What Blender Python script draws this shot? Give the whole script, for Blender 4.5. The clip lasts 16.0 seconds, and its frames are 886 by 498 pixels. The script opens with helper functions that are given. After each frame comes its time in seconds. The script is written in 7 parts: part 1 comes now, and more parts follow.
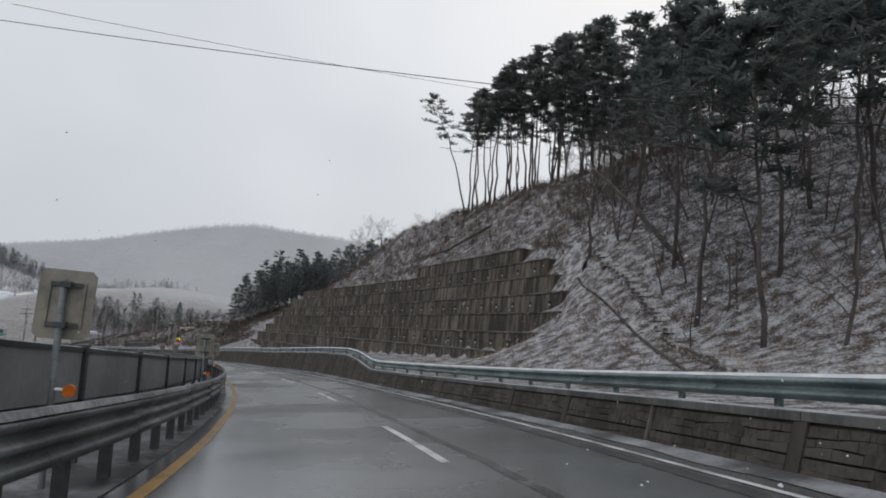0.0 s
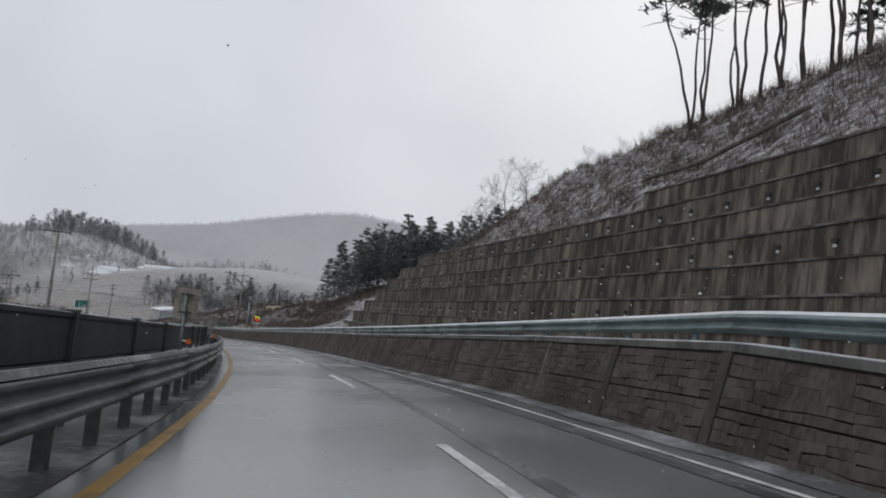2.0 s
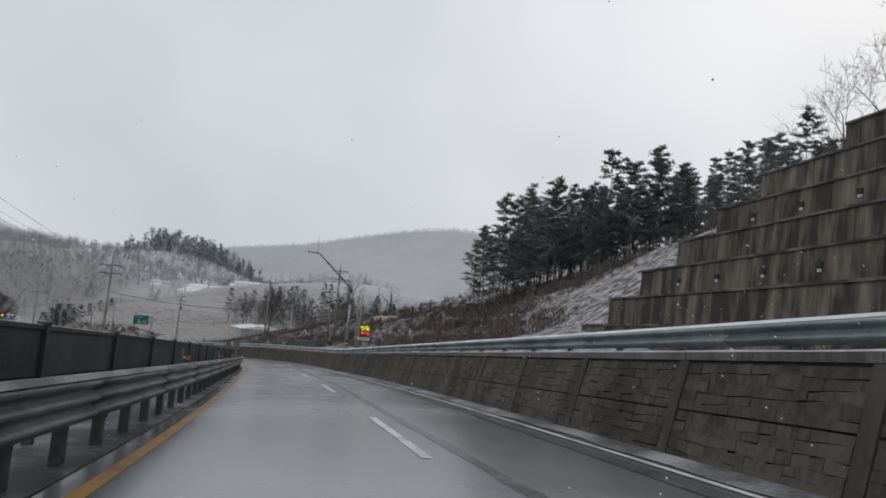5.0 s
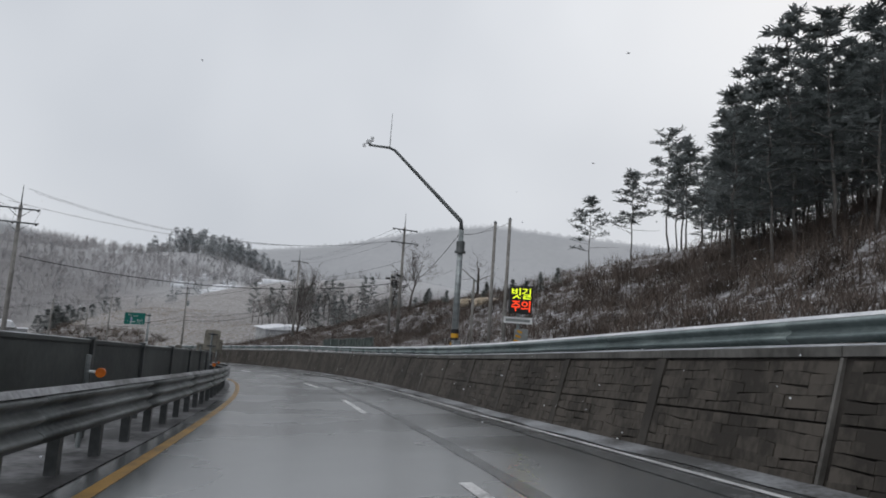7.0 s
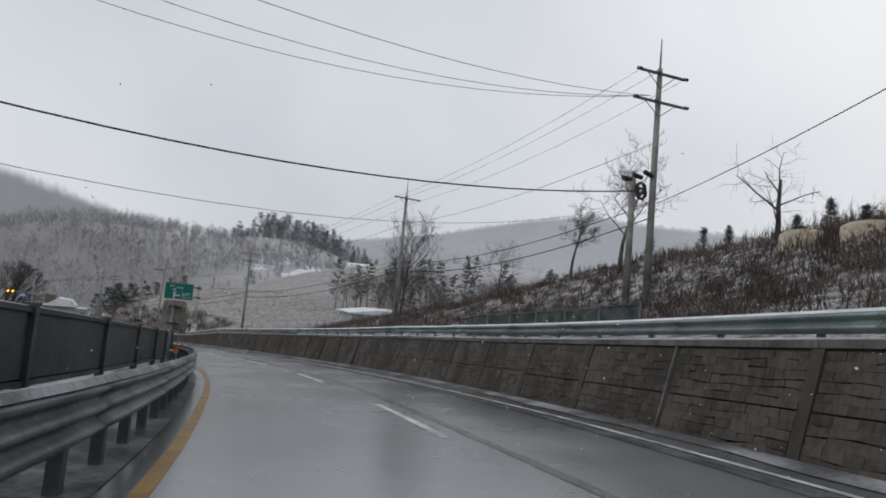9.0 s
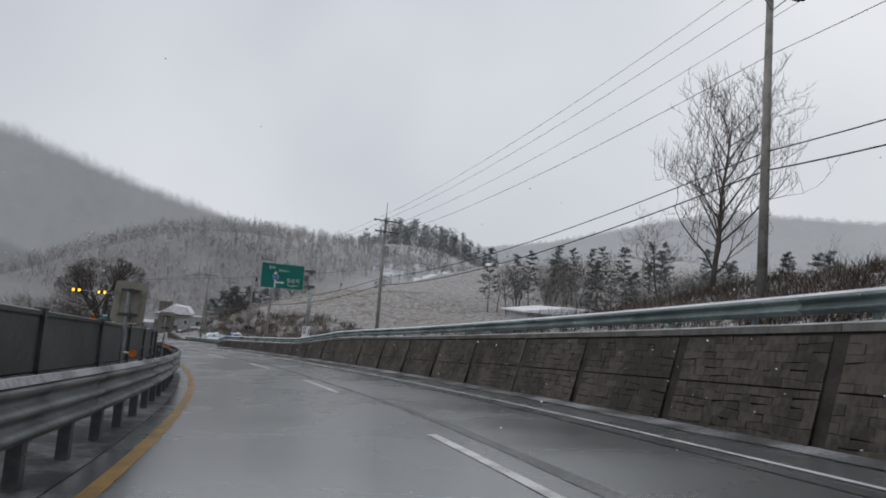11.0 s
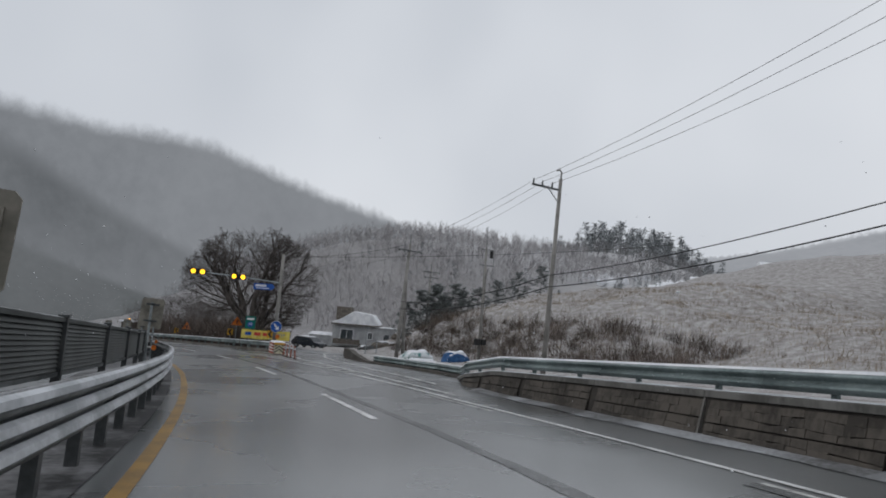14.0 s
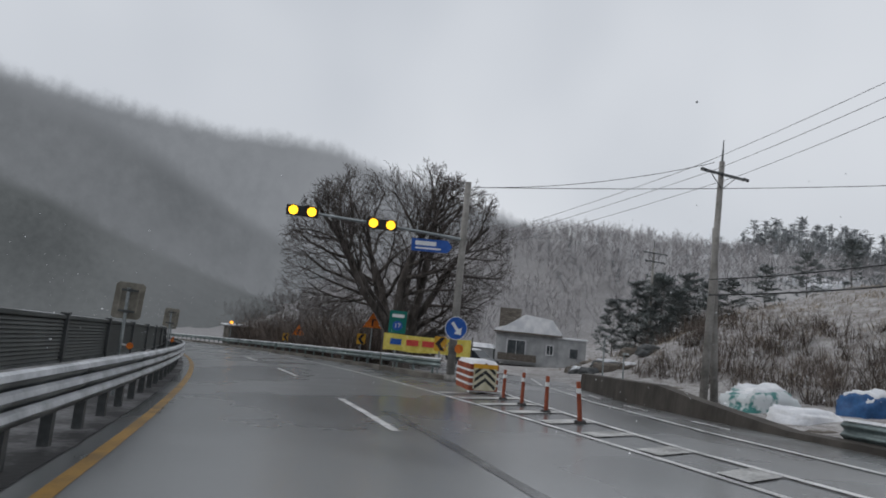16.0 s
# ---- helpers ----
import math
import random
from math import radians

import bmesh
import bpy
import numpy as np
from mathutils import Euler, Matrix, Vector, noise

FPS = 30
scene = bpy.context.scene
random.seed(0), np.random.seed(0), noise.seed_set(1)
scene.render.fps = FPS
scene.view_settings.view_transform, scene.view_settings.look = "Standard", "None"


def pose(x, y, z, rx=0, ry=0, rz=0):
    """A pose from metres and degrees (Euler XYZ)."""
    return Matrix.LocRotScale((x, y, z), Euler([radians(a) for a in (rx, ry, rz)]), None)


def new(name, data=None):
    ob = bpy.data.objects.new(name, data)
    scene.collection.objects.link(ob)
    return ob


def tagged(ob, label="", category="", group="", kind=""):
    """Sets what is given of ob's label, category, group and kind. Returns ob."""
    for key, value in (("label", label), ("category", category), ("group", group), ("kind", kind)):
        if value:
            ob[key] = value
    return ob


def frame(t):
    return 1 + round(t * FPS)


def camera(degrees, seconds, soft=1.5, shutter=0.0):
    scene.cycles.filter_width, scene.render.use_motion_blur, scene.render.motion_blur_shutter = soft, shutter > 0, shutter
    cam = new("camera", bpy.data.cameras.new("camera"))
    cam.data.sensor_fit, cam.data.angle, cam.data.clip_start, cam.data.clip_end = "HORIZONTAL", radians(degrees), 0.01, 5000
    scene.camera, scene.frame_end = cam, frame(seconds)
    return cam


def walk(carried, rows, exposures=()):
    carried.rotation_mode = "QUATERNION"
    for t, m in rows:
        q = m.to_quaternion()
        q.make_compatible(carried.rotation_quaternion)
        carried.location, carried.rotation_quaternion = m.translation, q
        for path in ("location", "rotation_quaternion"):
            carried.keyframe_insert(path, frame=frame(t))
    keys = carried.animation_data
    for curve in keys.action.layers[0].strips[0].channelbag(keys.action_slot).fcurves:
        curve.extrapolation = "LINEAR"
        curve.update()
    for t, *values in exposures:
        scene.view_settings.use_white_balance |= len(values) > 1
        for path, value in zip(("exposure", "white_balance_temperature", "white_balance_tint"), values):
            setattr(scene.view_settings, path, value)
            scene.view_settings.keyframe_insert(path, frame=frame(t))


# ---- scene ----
# ---- camera and its drive ----
cam = camera(71.2, 16.0, soft=1.8)
PATH = (
    (0.0, 0.00, 0.00, 0.00, 0.00, 5.52, -3.11),
    (0.5, -1.80, 8.12, -0.88, 1.41, 5.43, -3.62),
    (1.0, -3.83, 15.96, -1.68, 3.55, 5.02, -3.99),
    (1.5, -6.11, 23.53, -2.41, 5.80, 4.84, -4.65),
    (2.0, -8.65, 30.88, -3.07, 8.67, 4.72, -5.78),
    (2.5, -11.51, 38.13, -3.71, 10.30, 4.97, -6.34),
    (3.0, -14.71, 45.33, -4.35, 11.98, 5.50, -5.75),
    (3.5, -18.16, 52.50, -4.98, 13.58, 5.62, -5.67),
    (4.0, -21.79, 59.68, -5.63, 14.96, 5.72, -5.73),
    (4.5, -25.60, 66.88, -6.27, 16.25, 5.95, -5.62),
    (5.0, -29.59, 74.05, -6.90, 17.34, 5.97, -5.04),
    (5.5, -33.75, 81.18, -7.55, 18.31, 5.94, -4.58),
    (6.0, -38.05, 88.25, -8.22, 19.12, 5.94, -4.27),
    (6.5, -42.48, 95.24, -8.93, 19.64, 6.12, -3.89),
    (7.0, -46.98, 102.11, -9.67, 20.22, 6.10, -3.96),
    (7.5, -51.51, 108.87, -10.42, 20.85, 6.10, -4.13),
    (8.0, -56.08, 115.47, -11.13, 22.66, 5.75, -4.49),
    (8.5, -60.86, 121.82, -11.79, 25.43, 5.46, -5.03),
    (9.0, -65.85, 127.86, -12.42, 27.62, 5.26, -5.27),
    (9.5, -70.94, 133.56, -13.02, 29.70, 5.31, -5.41),
    (10.0, -76.18, 138.92, -13.65, 32.63, 5.55, -5.53),
    (10.5, -81.64, 143.96, -14.30, 36.08, 5.37, -4.68),
    (11.0, -87.37, 148.65, -14.94, 38.92, 5.43, -4.45),
    (11.5, -93.34, 152.99, -15.56, 41.64, 5.63, -4.71),
    (12.0, -99.52, 156.96, -16.13, 44.38, 5.87, -5.30),
    (12.5, -105.86, 160.57, -16.65, 47.45, 6.03, -5.63),
    (13.0, -112.28, 163.84, -17.12, 49.96, 6.01, -5.52),
    (13.5, -118.78, 166.75, -17.58, 52.09, 6.03, -5.03),
    (14.0, -125.37, 169.27, -18.07, 54.62, 6.23, -4.91),
    (14.5, -131.96, 171.51, -18.56, 56.79, 6.67, -5.11),
    (15.0, -138.49, 173.45, -19.01, 60.27, 6.92, -5.28),
    (15.5, -144.98, 175.13, -19.39, 62.62, 6.73, -5.29),
    (16.0, -151.40, 176.59, -19.69, 65.28, 6.48, -5.62),
)
walk(cam, [(t, pose(x, y, z, 90 + pitch, roll, yaw)) for t, x, y, z, yaw, pitch, roll in PATH])

# ---- overcast light ----
world = bpy.data.worlds.new("overcast_sky")
scene.world = world
world.use_nodes = True
wn, wl = world.node_tree.nodes, world.node_tree.links
wn.clear()
w_out = wn.new("ShaderNodeOutputWorld")
w_bg = wn.new("ShaderNodeBackground")
w_bg.inputs["Strength"].default_value = 1.0
w_sky = wn.new("ShaderNodeTexSky")
w_sky.sky_type, w_sky.sun_disc = "NISHITA", False
w_sky.sun_elevation, w_sky.sun_rotation = radians(38), radians(20)
w_sky.air_density, w_sky.dust_density = 1.0, 6.0
w_dim = wn.new("ShaderNodeVectorMath")
w_dim.operation = "SCALE"
w_dim.inputs["Scale"].default_value = 0.06
wl.new(w_sky.outputs["Color"], w_dim.inputs[0])
w_co = wn.new("ShaderNodeTexCoord")
w_noise = wn.new("ShaderNodeTexNoise")
w_noise.inputs["Scale"].default_value = 1.6
w_noise.inputs["Detail"].default_value = 3.0
w_noise.inputs["Roughness"].default_value = 0.45
wl.new(w_co.outputs["Generated"], w_noise.inputs["Vector"])
w_ramp = wn.new("ShaderNodeValToRGB")
w_ramp.color_ramp.elements[0].position, w_ramp.color_ramp.elements[0].color = 0.3, (0.55, 0.585, 0.642, 1)
w_ramp.color_ramp.elements[1].position, w_ramp.color_ramp.elements[1].color = 0.72, (0.785, 0.815, 0.86, 1)
wl.new(w_noise.outputs["Fac"], w_ramp.inputs["Fac"])
w_mix = wn.new("ShaderNodeMix")
w_mix.data_type = "RGBA"
w_mix.inputs["Factor"].default_value = 0.08
wl.new(w_ramp.outputs["Color"], w_mix.inputs["A"])
wl.new(w_dim.outputs["Vector"], w_mix.inputs["B"])
wl.new(w_mix.outputs["Result"], w_bg.inputs["Color"])
wl.new(w_bg.outputs["Background"], w_out.inputs["Surface"])

sun_data = bpy.data.lights.new("veiled_sun", "SUN")
sun_data.energy, sun_data.angle, sun_data.color = 0.6, radians(40), (1.0, 0.97, 0.93)
sun = new("veiled_sun", sun_data)
sun.matrix_world = pose(0, 0, 80, 48, 0, -20)
# ---- materials ----
def surface(name, dark, light, scale=1.0, rough=0.8, metal=0.0, fine=12.0, bump=0.3, low=0.35, high=0.65, stretch=(1, 1, 1),
            coords="Object", fine_amount=0.35, rough_var=0.0, spec=0.4, random_amount=0.0, bump_distance=0.02):
    """A Principled surface: two colours mixed by broad noise, shaded by fine noise, with relief."""
    m = bpy.data.materials.new(name)
    m.use_nodes = True
    n, l = m.node_tree.nodes, m.node_tree.links
    b = n["Principled BSDF"]
    b.inputs["Metallic"].default_value, b.inputs["Roughness"].default_value = metal, rough
    b.inputs["Specular IOR Level"].default_value = spec
    co, mp = n.new("ShaderNodeTexCoord"), n.new("ShaderNodeMapping")
    mp.inputs["Scale"].default_value = stretch
    l.new(co.outputs[coords], mp.inputs["Vector"])
    big, small = n.new("ShaderNodeTexNoise"), n.new("ShaderNodeTexNoise")
    big.inputs["Scale"].default_value, big.inputs["Detail"].default_value = scale, 6
    small.inputs["Scale"].default_value, small.inputs["Detail"].default_value = fine, 4
    l.new(mp.outputs["Vector"], big.inputs["Vector"])
    l.new(mp.outputs["Vector"], small.inputs["Vector"])
    ramp = n.new("ShaderNodeValToRGB")
    ramp.color_ramp.elements[0].position, ramp.color_ramp.elements[0].color = low, (*dark, 1)
    ramp.color_ramp.elements[1].position, ramp.color_ramp.elements[1].color = high, (*light, 1)
    mixer = n.new("ShaderNodeMath")
    mixer.operation = "MULTIPLY_ADD"
    mixer.inputs[1].default_value, mixer.inputs[2].default_value = fine_amount, -fine_amount / 2
    l.new(small.outputs["Fac"], mixer.inputs[0])
    add = n.new("ShaderNodeMath")
    l.new(big.outputs["Fac"], add.inputs[0])
    l.new(mixer.outputs[0], add.inputs[1])
    last = add
    if random_amount:
        info = n.new("ShaderNodeObjectInfo")
        ma = n.new("ShaderNodeMath")
        ma.operation = "MULTIPLY_ADD"
        ma.inputs[1].default_value, ma.inputs[2].default_value = random_amount, -random_amount / 2
        l.new(info.outputs["Random"], ma.inputs[0])
        last = n.new("ShaderNodeMath")
        l.new(add.outputs[0], last.inputs[0])
        l.new(ma.outputs[0], last.inputs[1])
    l.new(last.outputs[0], ramp.inputs["Fac"])
    l.new(ramp.outputs["Color"], b.inputs["Base Color"])
    if rough_var:
        r = n.new("ShaderNodeMapRange")
        r.inputs["From Min"].default_value, r.inputs["From Max"].default_value = 0.3, 0.7
        r.inputs["To Min"].default_value, r.inputs["To Max"].default_value = rough - rough_var, rough + rough_var
        l.new(big.outputs["Fac"], r.inputs["Value"])
        l.new(r.outputs["Result"], b.inputs["Roughness"])
    if bump:
        bp = n.new("ShaderNodeBump")
        bp.inputs["Strength"].default_value, bp.inputs["Distance"].default_value = bump, bump_distance
        l.new(small.outputs["Fac"], bp.inputs["Height"])
        l.new(bp.outputs["Normal"], b.inputs["Normal"])
    return m


def glow(name, colour, strength):
    m = bpy.data.materials.new(name)
    m.use_nodes = True
    b = m.node_tree.nodes["Principled BSDF"]
    b.inputs["Base Color"].default_value = (*colour, 1)
    b.inputs["Emission Color"].default_value = (*colour, 1)
    b.inputs["Emission Strength"].default_value = strength
    return m


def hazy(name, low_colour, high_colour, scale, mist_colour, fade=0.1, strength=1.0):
    """Distance through falling snow: plain glowing backdrop, haze painted into its faint woodland mottling."""
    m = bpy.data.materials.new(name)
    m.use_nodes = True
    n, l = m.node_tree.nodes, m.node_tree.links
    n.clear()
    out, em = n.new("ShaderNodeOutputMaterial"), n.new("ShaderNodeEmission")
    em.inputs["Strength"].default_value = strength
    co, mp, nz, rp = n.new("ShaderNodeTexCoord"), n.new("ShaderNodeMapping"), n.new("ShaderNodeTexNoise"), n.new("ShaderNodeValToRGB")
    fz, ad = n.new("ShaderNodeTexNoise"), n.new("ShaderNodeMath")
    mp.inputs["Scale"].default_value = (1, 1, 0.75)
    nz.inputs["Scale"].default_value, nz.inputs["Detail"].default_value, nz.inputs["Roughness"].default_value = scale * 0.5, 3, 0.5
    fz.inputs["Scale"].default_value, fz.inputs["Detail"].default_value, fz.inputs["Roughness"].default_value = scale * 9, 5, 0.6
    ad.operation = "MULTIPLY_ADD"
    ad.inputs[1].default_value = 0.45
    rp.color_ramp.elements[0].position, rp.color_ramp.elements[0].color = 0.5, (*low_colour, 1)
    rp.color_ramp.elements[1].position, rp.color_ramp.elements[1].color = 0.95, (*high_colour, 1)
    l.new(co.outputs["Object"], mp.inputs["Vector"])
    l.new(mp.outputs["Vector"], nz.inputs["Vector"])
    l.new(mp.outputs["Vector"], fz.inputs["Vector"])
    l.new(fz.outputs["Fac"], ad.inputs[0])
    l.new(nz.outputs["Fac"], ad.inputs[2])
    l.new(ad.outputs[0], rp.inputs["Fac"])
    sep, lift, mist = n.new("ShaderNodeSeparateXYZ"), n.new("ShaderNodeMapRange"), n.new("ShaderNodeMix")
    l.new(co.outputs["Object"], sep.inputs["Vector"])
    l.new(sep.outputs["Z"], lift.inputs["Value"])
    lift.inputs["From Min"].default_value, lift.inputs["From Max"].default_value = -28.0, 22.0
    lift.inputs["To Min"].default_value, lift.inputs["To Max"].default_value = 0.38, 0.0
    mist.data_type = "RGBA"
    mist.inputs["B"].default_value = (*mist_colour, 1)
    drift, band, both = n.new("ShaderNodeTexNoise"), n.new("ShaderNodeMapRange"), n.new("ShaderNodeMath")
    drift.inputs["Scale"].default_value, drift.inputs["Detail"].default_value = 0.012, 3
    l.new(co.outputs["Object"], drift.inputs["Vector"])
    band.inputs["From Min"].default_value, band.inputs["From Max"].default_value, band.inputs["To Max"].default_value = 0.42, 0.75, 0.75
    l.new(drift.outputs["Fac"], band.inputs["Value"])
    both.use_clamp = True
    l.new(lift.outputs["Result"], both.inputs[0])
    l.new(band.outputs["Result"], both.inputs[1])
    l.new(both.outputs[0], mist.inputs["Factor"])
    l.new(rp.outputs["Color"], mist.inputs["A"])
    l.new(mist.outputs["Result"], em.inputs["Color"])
    # the crest is faded to transparent, as haze would soften it
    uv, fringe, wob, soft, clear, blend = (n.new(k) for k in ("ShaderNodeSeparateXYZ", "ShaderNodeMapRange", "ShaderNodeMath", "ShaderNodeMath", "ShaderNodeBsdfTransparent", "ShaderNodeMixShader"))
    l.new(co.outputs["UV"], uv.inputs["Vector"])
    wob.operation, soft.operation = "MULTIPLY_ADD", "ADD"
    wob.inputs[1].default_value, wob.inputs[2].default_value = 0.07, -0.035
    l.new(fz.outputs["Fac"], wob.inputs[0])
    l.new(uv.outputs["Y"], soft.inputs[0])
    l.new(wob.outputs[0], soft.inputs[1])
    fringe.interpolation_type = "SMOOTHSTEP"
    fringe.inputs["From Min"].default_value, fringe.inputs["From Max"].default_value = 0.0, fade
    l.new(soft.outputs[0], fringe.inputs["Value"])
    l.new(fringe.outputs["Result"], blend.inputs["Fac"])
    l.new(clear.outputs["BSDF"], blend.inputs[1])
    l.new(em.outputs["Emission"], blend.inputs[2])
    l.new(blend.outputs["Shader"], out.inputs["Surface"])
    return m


ASPHALT = surface("wet_asphalt", (0.105, 0.111, 0.114), (0.18, 0.188, 0.192), scale=0.25, fine=60, rough=0.27, rough_var=0.11, bump=0.25, fine_amount=0.25, spec=0.5, bump_distance=0.004)
# paler copy for the first stretch: glare and haze sit in its colour
HAZED_ASPHALT = surface("hazed_wet_asphalt", (0.132, 0.139, 0.143), (0.215, 0.224, 0.229), scale=0.25, fine=60, rough=0.25, rough_var=0.12, bump=0.25, fine_amount=0.25, spec=0.5, bump_distance=0.004)
for m in (ASPHALT, HAZED_ASPHALT):
    wet = m.node_tree.nodes["Principled BSDF"]
    wet.inputs["Coat Weight"].default_value, wet.inputs["Coat Roughness"].default_value = 0.7, 0.22
TAR = surface("tar_seam", (0.055, 0.058, 0.06), (0.15, 0.155, 0.158), scale=1.3, fine=12, fine_amount=0.6, rough=0.26, bump=0.1, bump_distance=0.004)
SLUSH = surface("slush_verge", (0.09, 0.09, 0.09), (0.36, 0.37, 0.39), scale=0.8, fine=14, rough=0.5, bump=0.4, low=0.42, high=0.68)
GROUND = surface("snow_dusted_hillside_far_haze", (0.06, 0.045, 0.036), (0.5, 0.5, 0.52), scale=1.7, fine=11.0, rough=0.9, bump=0.6, low=0.38, high=0.7, fine_amount=0.9, bump_distance=0.08)
# even snow on the field mound; beyond, haze is painted into paler ground
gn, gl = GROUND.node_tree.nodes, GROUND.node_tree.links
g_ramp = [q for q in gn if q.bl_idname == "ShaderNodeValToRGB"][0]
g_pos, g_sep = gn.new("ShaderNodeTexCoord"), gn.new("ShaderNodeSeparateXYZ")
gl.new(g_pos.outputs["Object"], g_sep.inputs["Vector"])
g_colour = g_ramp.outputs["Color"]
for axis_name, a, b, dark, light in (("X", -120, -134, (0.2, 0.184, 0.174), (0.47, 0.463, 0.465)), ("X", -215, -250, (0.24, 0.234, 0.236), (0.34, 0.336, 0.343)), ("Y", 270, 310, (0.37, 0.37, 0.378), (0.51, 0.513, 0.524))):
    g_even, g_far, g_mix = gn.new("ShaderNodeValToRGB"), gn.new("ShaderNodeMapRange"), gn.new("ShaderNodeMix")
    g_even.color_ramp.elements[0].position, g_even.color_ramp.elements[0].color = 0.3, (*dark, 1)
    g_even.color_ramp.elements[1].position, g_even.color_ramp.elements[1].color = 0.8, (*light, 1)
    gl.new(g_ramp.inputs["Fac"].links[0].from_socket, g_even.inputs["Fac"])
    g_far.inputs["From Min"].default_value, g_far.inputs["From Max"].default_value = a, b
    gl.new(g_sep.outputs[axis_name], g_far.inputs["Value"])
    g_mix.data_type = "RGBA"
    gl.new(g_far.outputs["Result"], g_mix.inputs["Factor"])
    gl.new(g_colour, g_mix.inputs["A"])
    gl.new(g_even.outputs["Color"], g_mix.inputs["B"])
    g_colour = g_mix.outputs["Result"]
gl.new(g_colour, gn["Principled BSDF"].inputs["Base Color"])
YELLOW_PAINT = surface("worn_yellow_paint", (0.13, 0.08, 0.028), (0.35, 0.195, 0.035), scale=2.0, fine=30, rough=0.5, bump=0.15, low=0.25, high=0.6)
WHITE_PAINT = surface("worn_white_paint", (0.22, 0.22, 0.22), (0.62, 0.62, 0.62), scale=1.5, fine=26, rough=0.5, bump=0.15, low=0.28, high=0.56, fine_amount=0.5)
CONCRETE = surface("weathered_concrete", (0.075, 0.068, 0.058), (0.17, 0.158, 0.14), scale=0.8, fine=9, rough=0.85, bump=0.35, random_amount=0.12)
STONE = surface("stone_pattern_concrete", (0.034, 0.0295, 0.025), (0.085, 0.074, 0.063), scale=1.1, fine=13, rough=0.85, bump=0.5, random_amount=0.06, stretch=(1, 1, 0.5), fine_amount=0.65)
s_nodes, s_links = STONE.node_tree.nodes, STONE.node_tree.links
s_ramp = [q for q in s_nodes if q.bl_idname == "ShaderNodeValToRGB"][0]
s_isle, s_mul, s_add = s_nodes.new("ShaderNodeNewGeometry"), s_nodes.new("ShaderNodeMath"), s_nodes.new("ShaderNodeMath")
s_mul.operation = "MULTIPLY_ADD"
s_mul.inputs[1].default_value, s_mul.inputs[2].default_value = 0.2, -0.1
s_links.new(s_isle.outputs["Random Per Island"], s_mul.inputs[0])
s_links.new(s_ramp.inputs["Fac"].links[0].from_socket, s_add.inputs[0])
s_links.new(s_mul.outputs[0], s_add.inputs[1])
s_links.new(s_add.outputs[0], s_ramp.inputs["Fac"])
RIB = surface("weathered_rib_concrete", (0.036, 0.032, 0.028), (0.074, 0.066, 0.058), scale=1.5, fine=9, rough=0.85, bump=0.3, stretch=(1, 1, 0.4))
JOINT = surface("dark_joint", (0.024, 0.021, 0.019), (0.045, 0.04, 0.035), scale=3, fine=20, rough=0.9)
COPING = surface("grey_coping_concrete", (0.07, 0.068, 0.063), (0.15, 0.146, 0.138), scale=1.5, fine=12, rough=0.8, bump=0.3, stretch=(1, 1, 0.4))
JOINT_STRIP = surface("pale_joint_strip", (0.08, 0.076, 0.07), (0.17, 0.163, 0.152), scale=2, fine=10, rough=0.85, bump=0.2)
PANEL = surface("streaked_retaining_panel", (0.042, 0.0345, 0.0285), (0.23, 0.198, 0.162), scale=1.9, fine=7, rough=0.88, bump=0.4, low=0.42, high=0.82, stretch=(1, 1, 0.16), random_amount=0.12, fine_amount=0.35)
LEDGE = surface("snowy_ledge", (0.05, 0.044, 0.038), (0.2, 0.193, 0.186), scale=0.9, fine=7, rough=0.85, low=0.38, high=0.75)
OLD_SNOW = surface("wet_grey_snow", (0.34, 0.36, 0.38), (0.58, 0.6, 0.63), scale=1.5, fine=14, rough=0.6, bump=0.4)
SNOW = surface("fresh_snow", (0.6, 0.62, 0.66), (0.82, 0.83, 0.85), scale=1.5, fine=16, rough=0.7, bump=0.4)
STEEL = surface("galvanised_steel", (0.2, 0.225, 0.23), (0.36, 0.39, 0.4), scale=1.0, fine=16, rough=0.45, metal=0.55, bump=0.08, stretch=(1, 1, 3))
STEEL_TEAL = surface("blue_grey_guard_rail_steel", (0.115, 0.148, 0.15), (0.25, 0.3, 0.3), scale=1.0, fine=14, rough=0.45, metal=0.35, bump=0.08)
STEEL_DARK = surface("dirty_guard_rail_steel", (0.07, 0.078, 0.08), (0.19, 0.205, 0.207), scale=1.4, fine=14, rough=0.5, metal=0.4, bump=0.1)
POST_DARK = surface("dark_wet_post", (0.04, 0.044, 0.046), (0.09, 0.096, 0.098), scale=2, fine=14, rough=0.5)
SCREEN = surface("grey_green_screen", (0.045, 0.051, 0.05), (0.085, 0.094, 0.092), scale=0.8, fine=9, rough=0.6, bump=0.2, random_amount=0.06)
SCREEN_PALE = surface("pale_grey_screen", (0.2, 0.208, 0.206), (0.3, 0.31, 0.308), scale=0.8, fine=9, rough=0.6, bump=0.2, random_amount=0.06)
POLE = surface("concrete_pole", (0.15, 0.145, 0.135), (0.3, 0.29, 0.275), scale=1.2, fine=10, rough=0.8, bump=0.2)
BARK_PINE = surface("dark_pine_bark", (0.05, 0.044, 0.042), (0.125, 0.11, 0.1), scale=3, fine=14, rough=0.95, bump=0.5, stretch=(1, 1, 0.3), random_amount=0.1)
BARK = surface("grey_brown_bark", (0.035, 0.03, 0.027), (0.12, 0.105, 0.095), scale=3, fine=14, rough=0.95, bump=0.5, stretch=(1, 1, 0.3), random_amount=0.1)
TWIG = surface("bare_twigs", (0.055, 0.047, 0.044), (0.115, 0.1, 0.094), scale=2, fine=9, rough=0.95, bump=0)
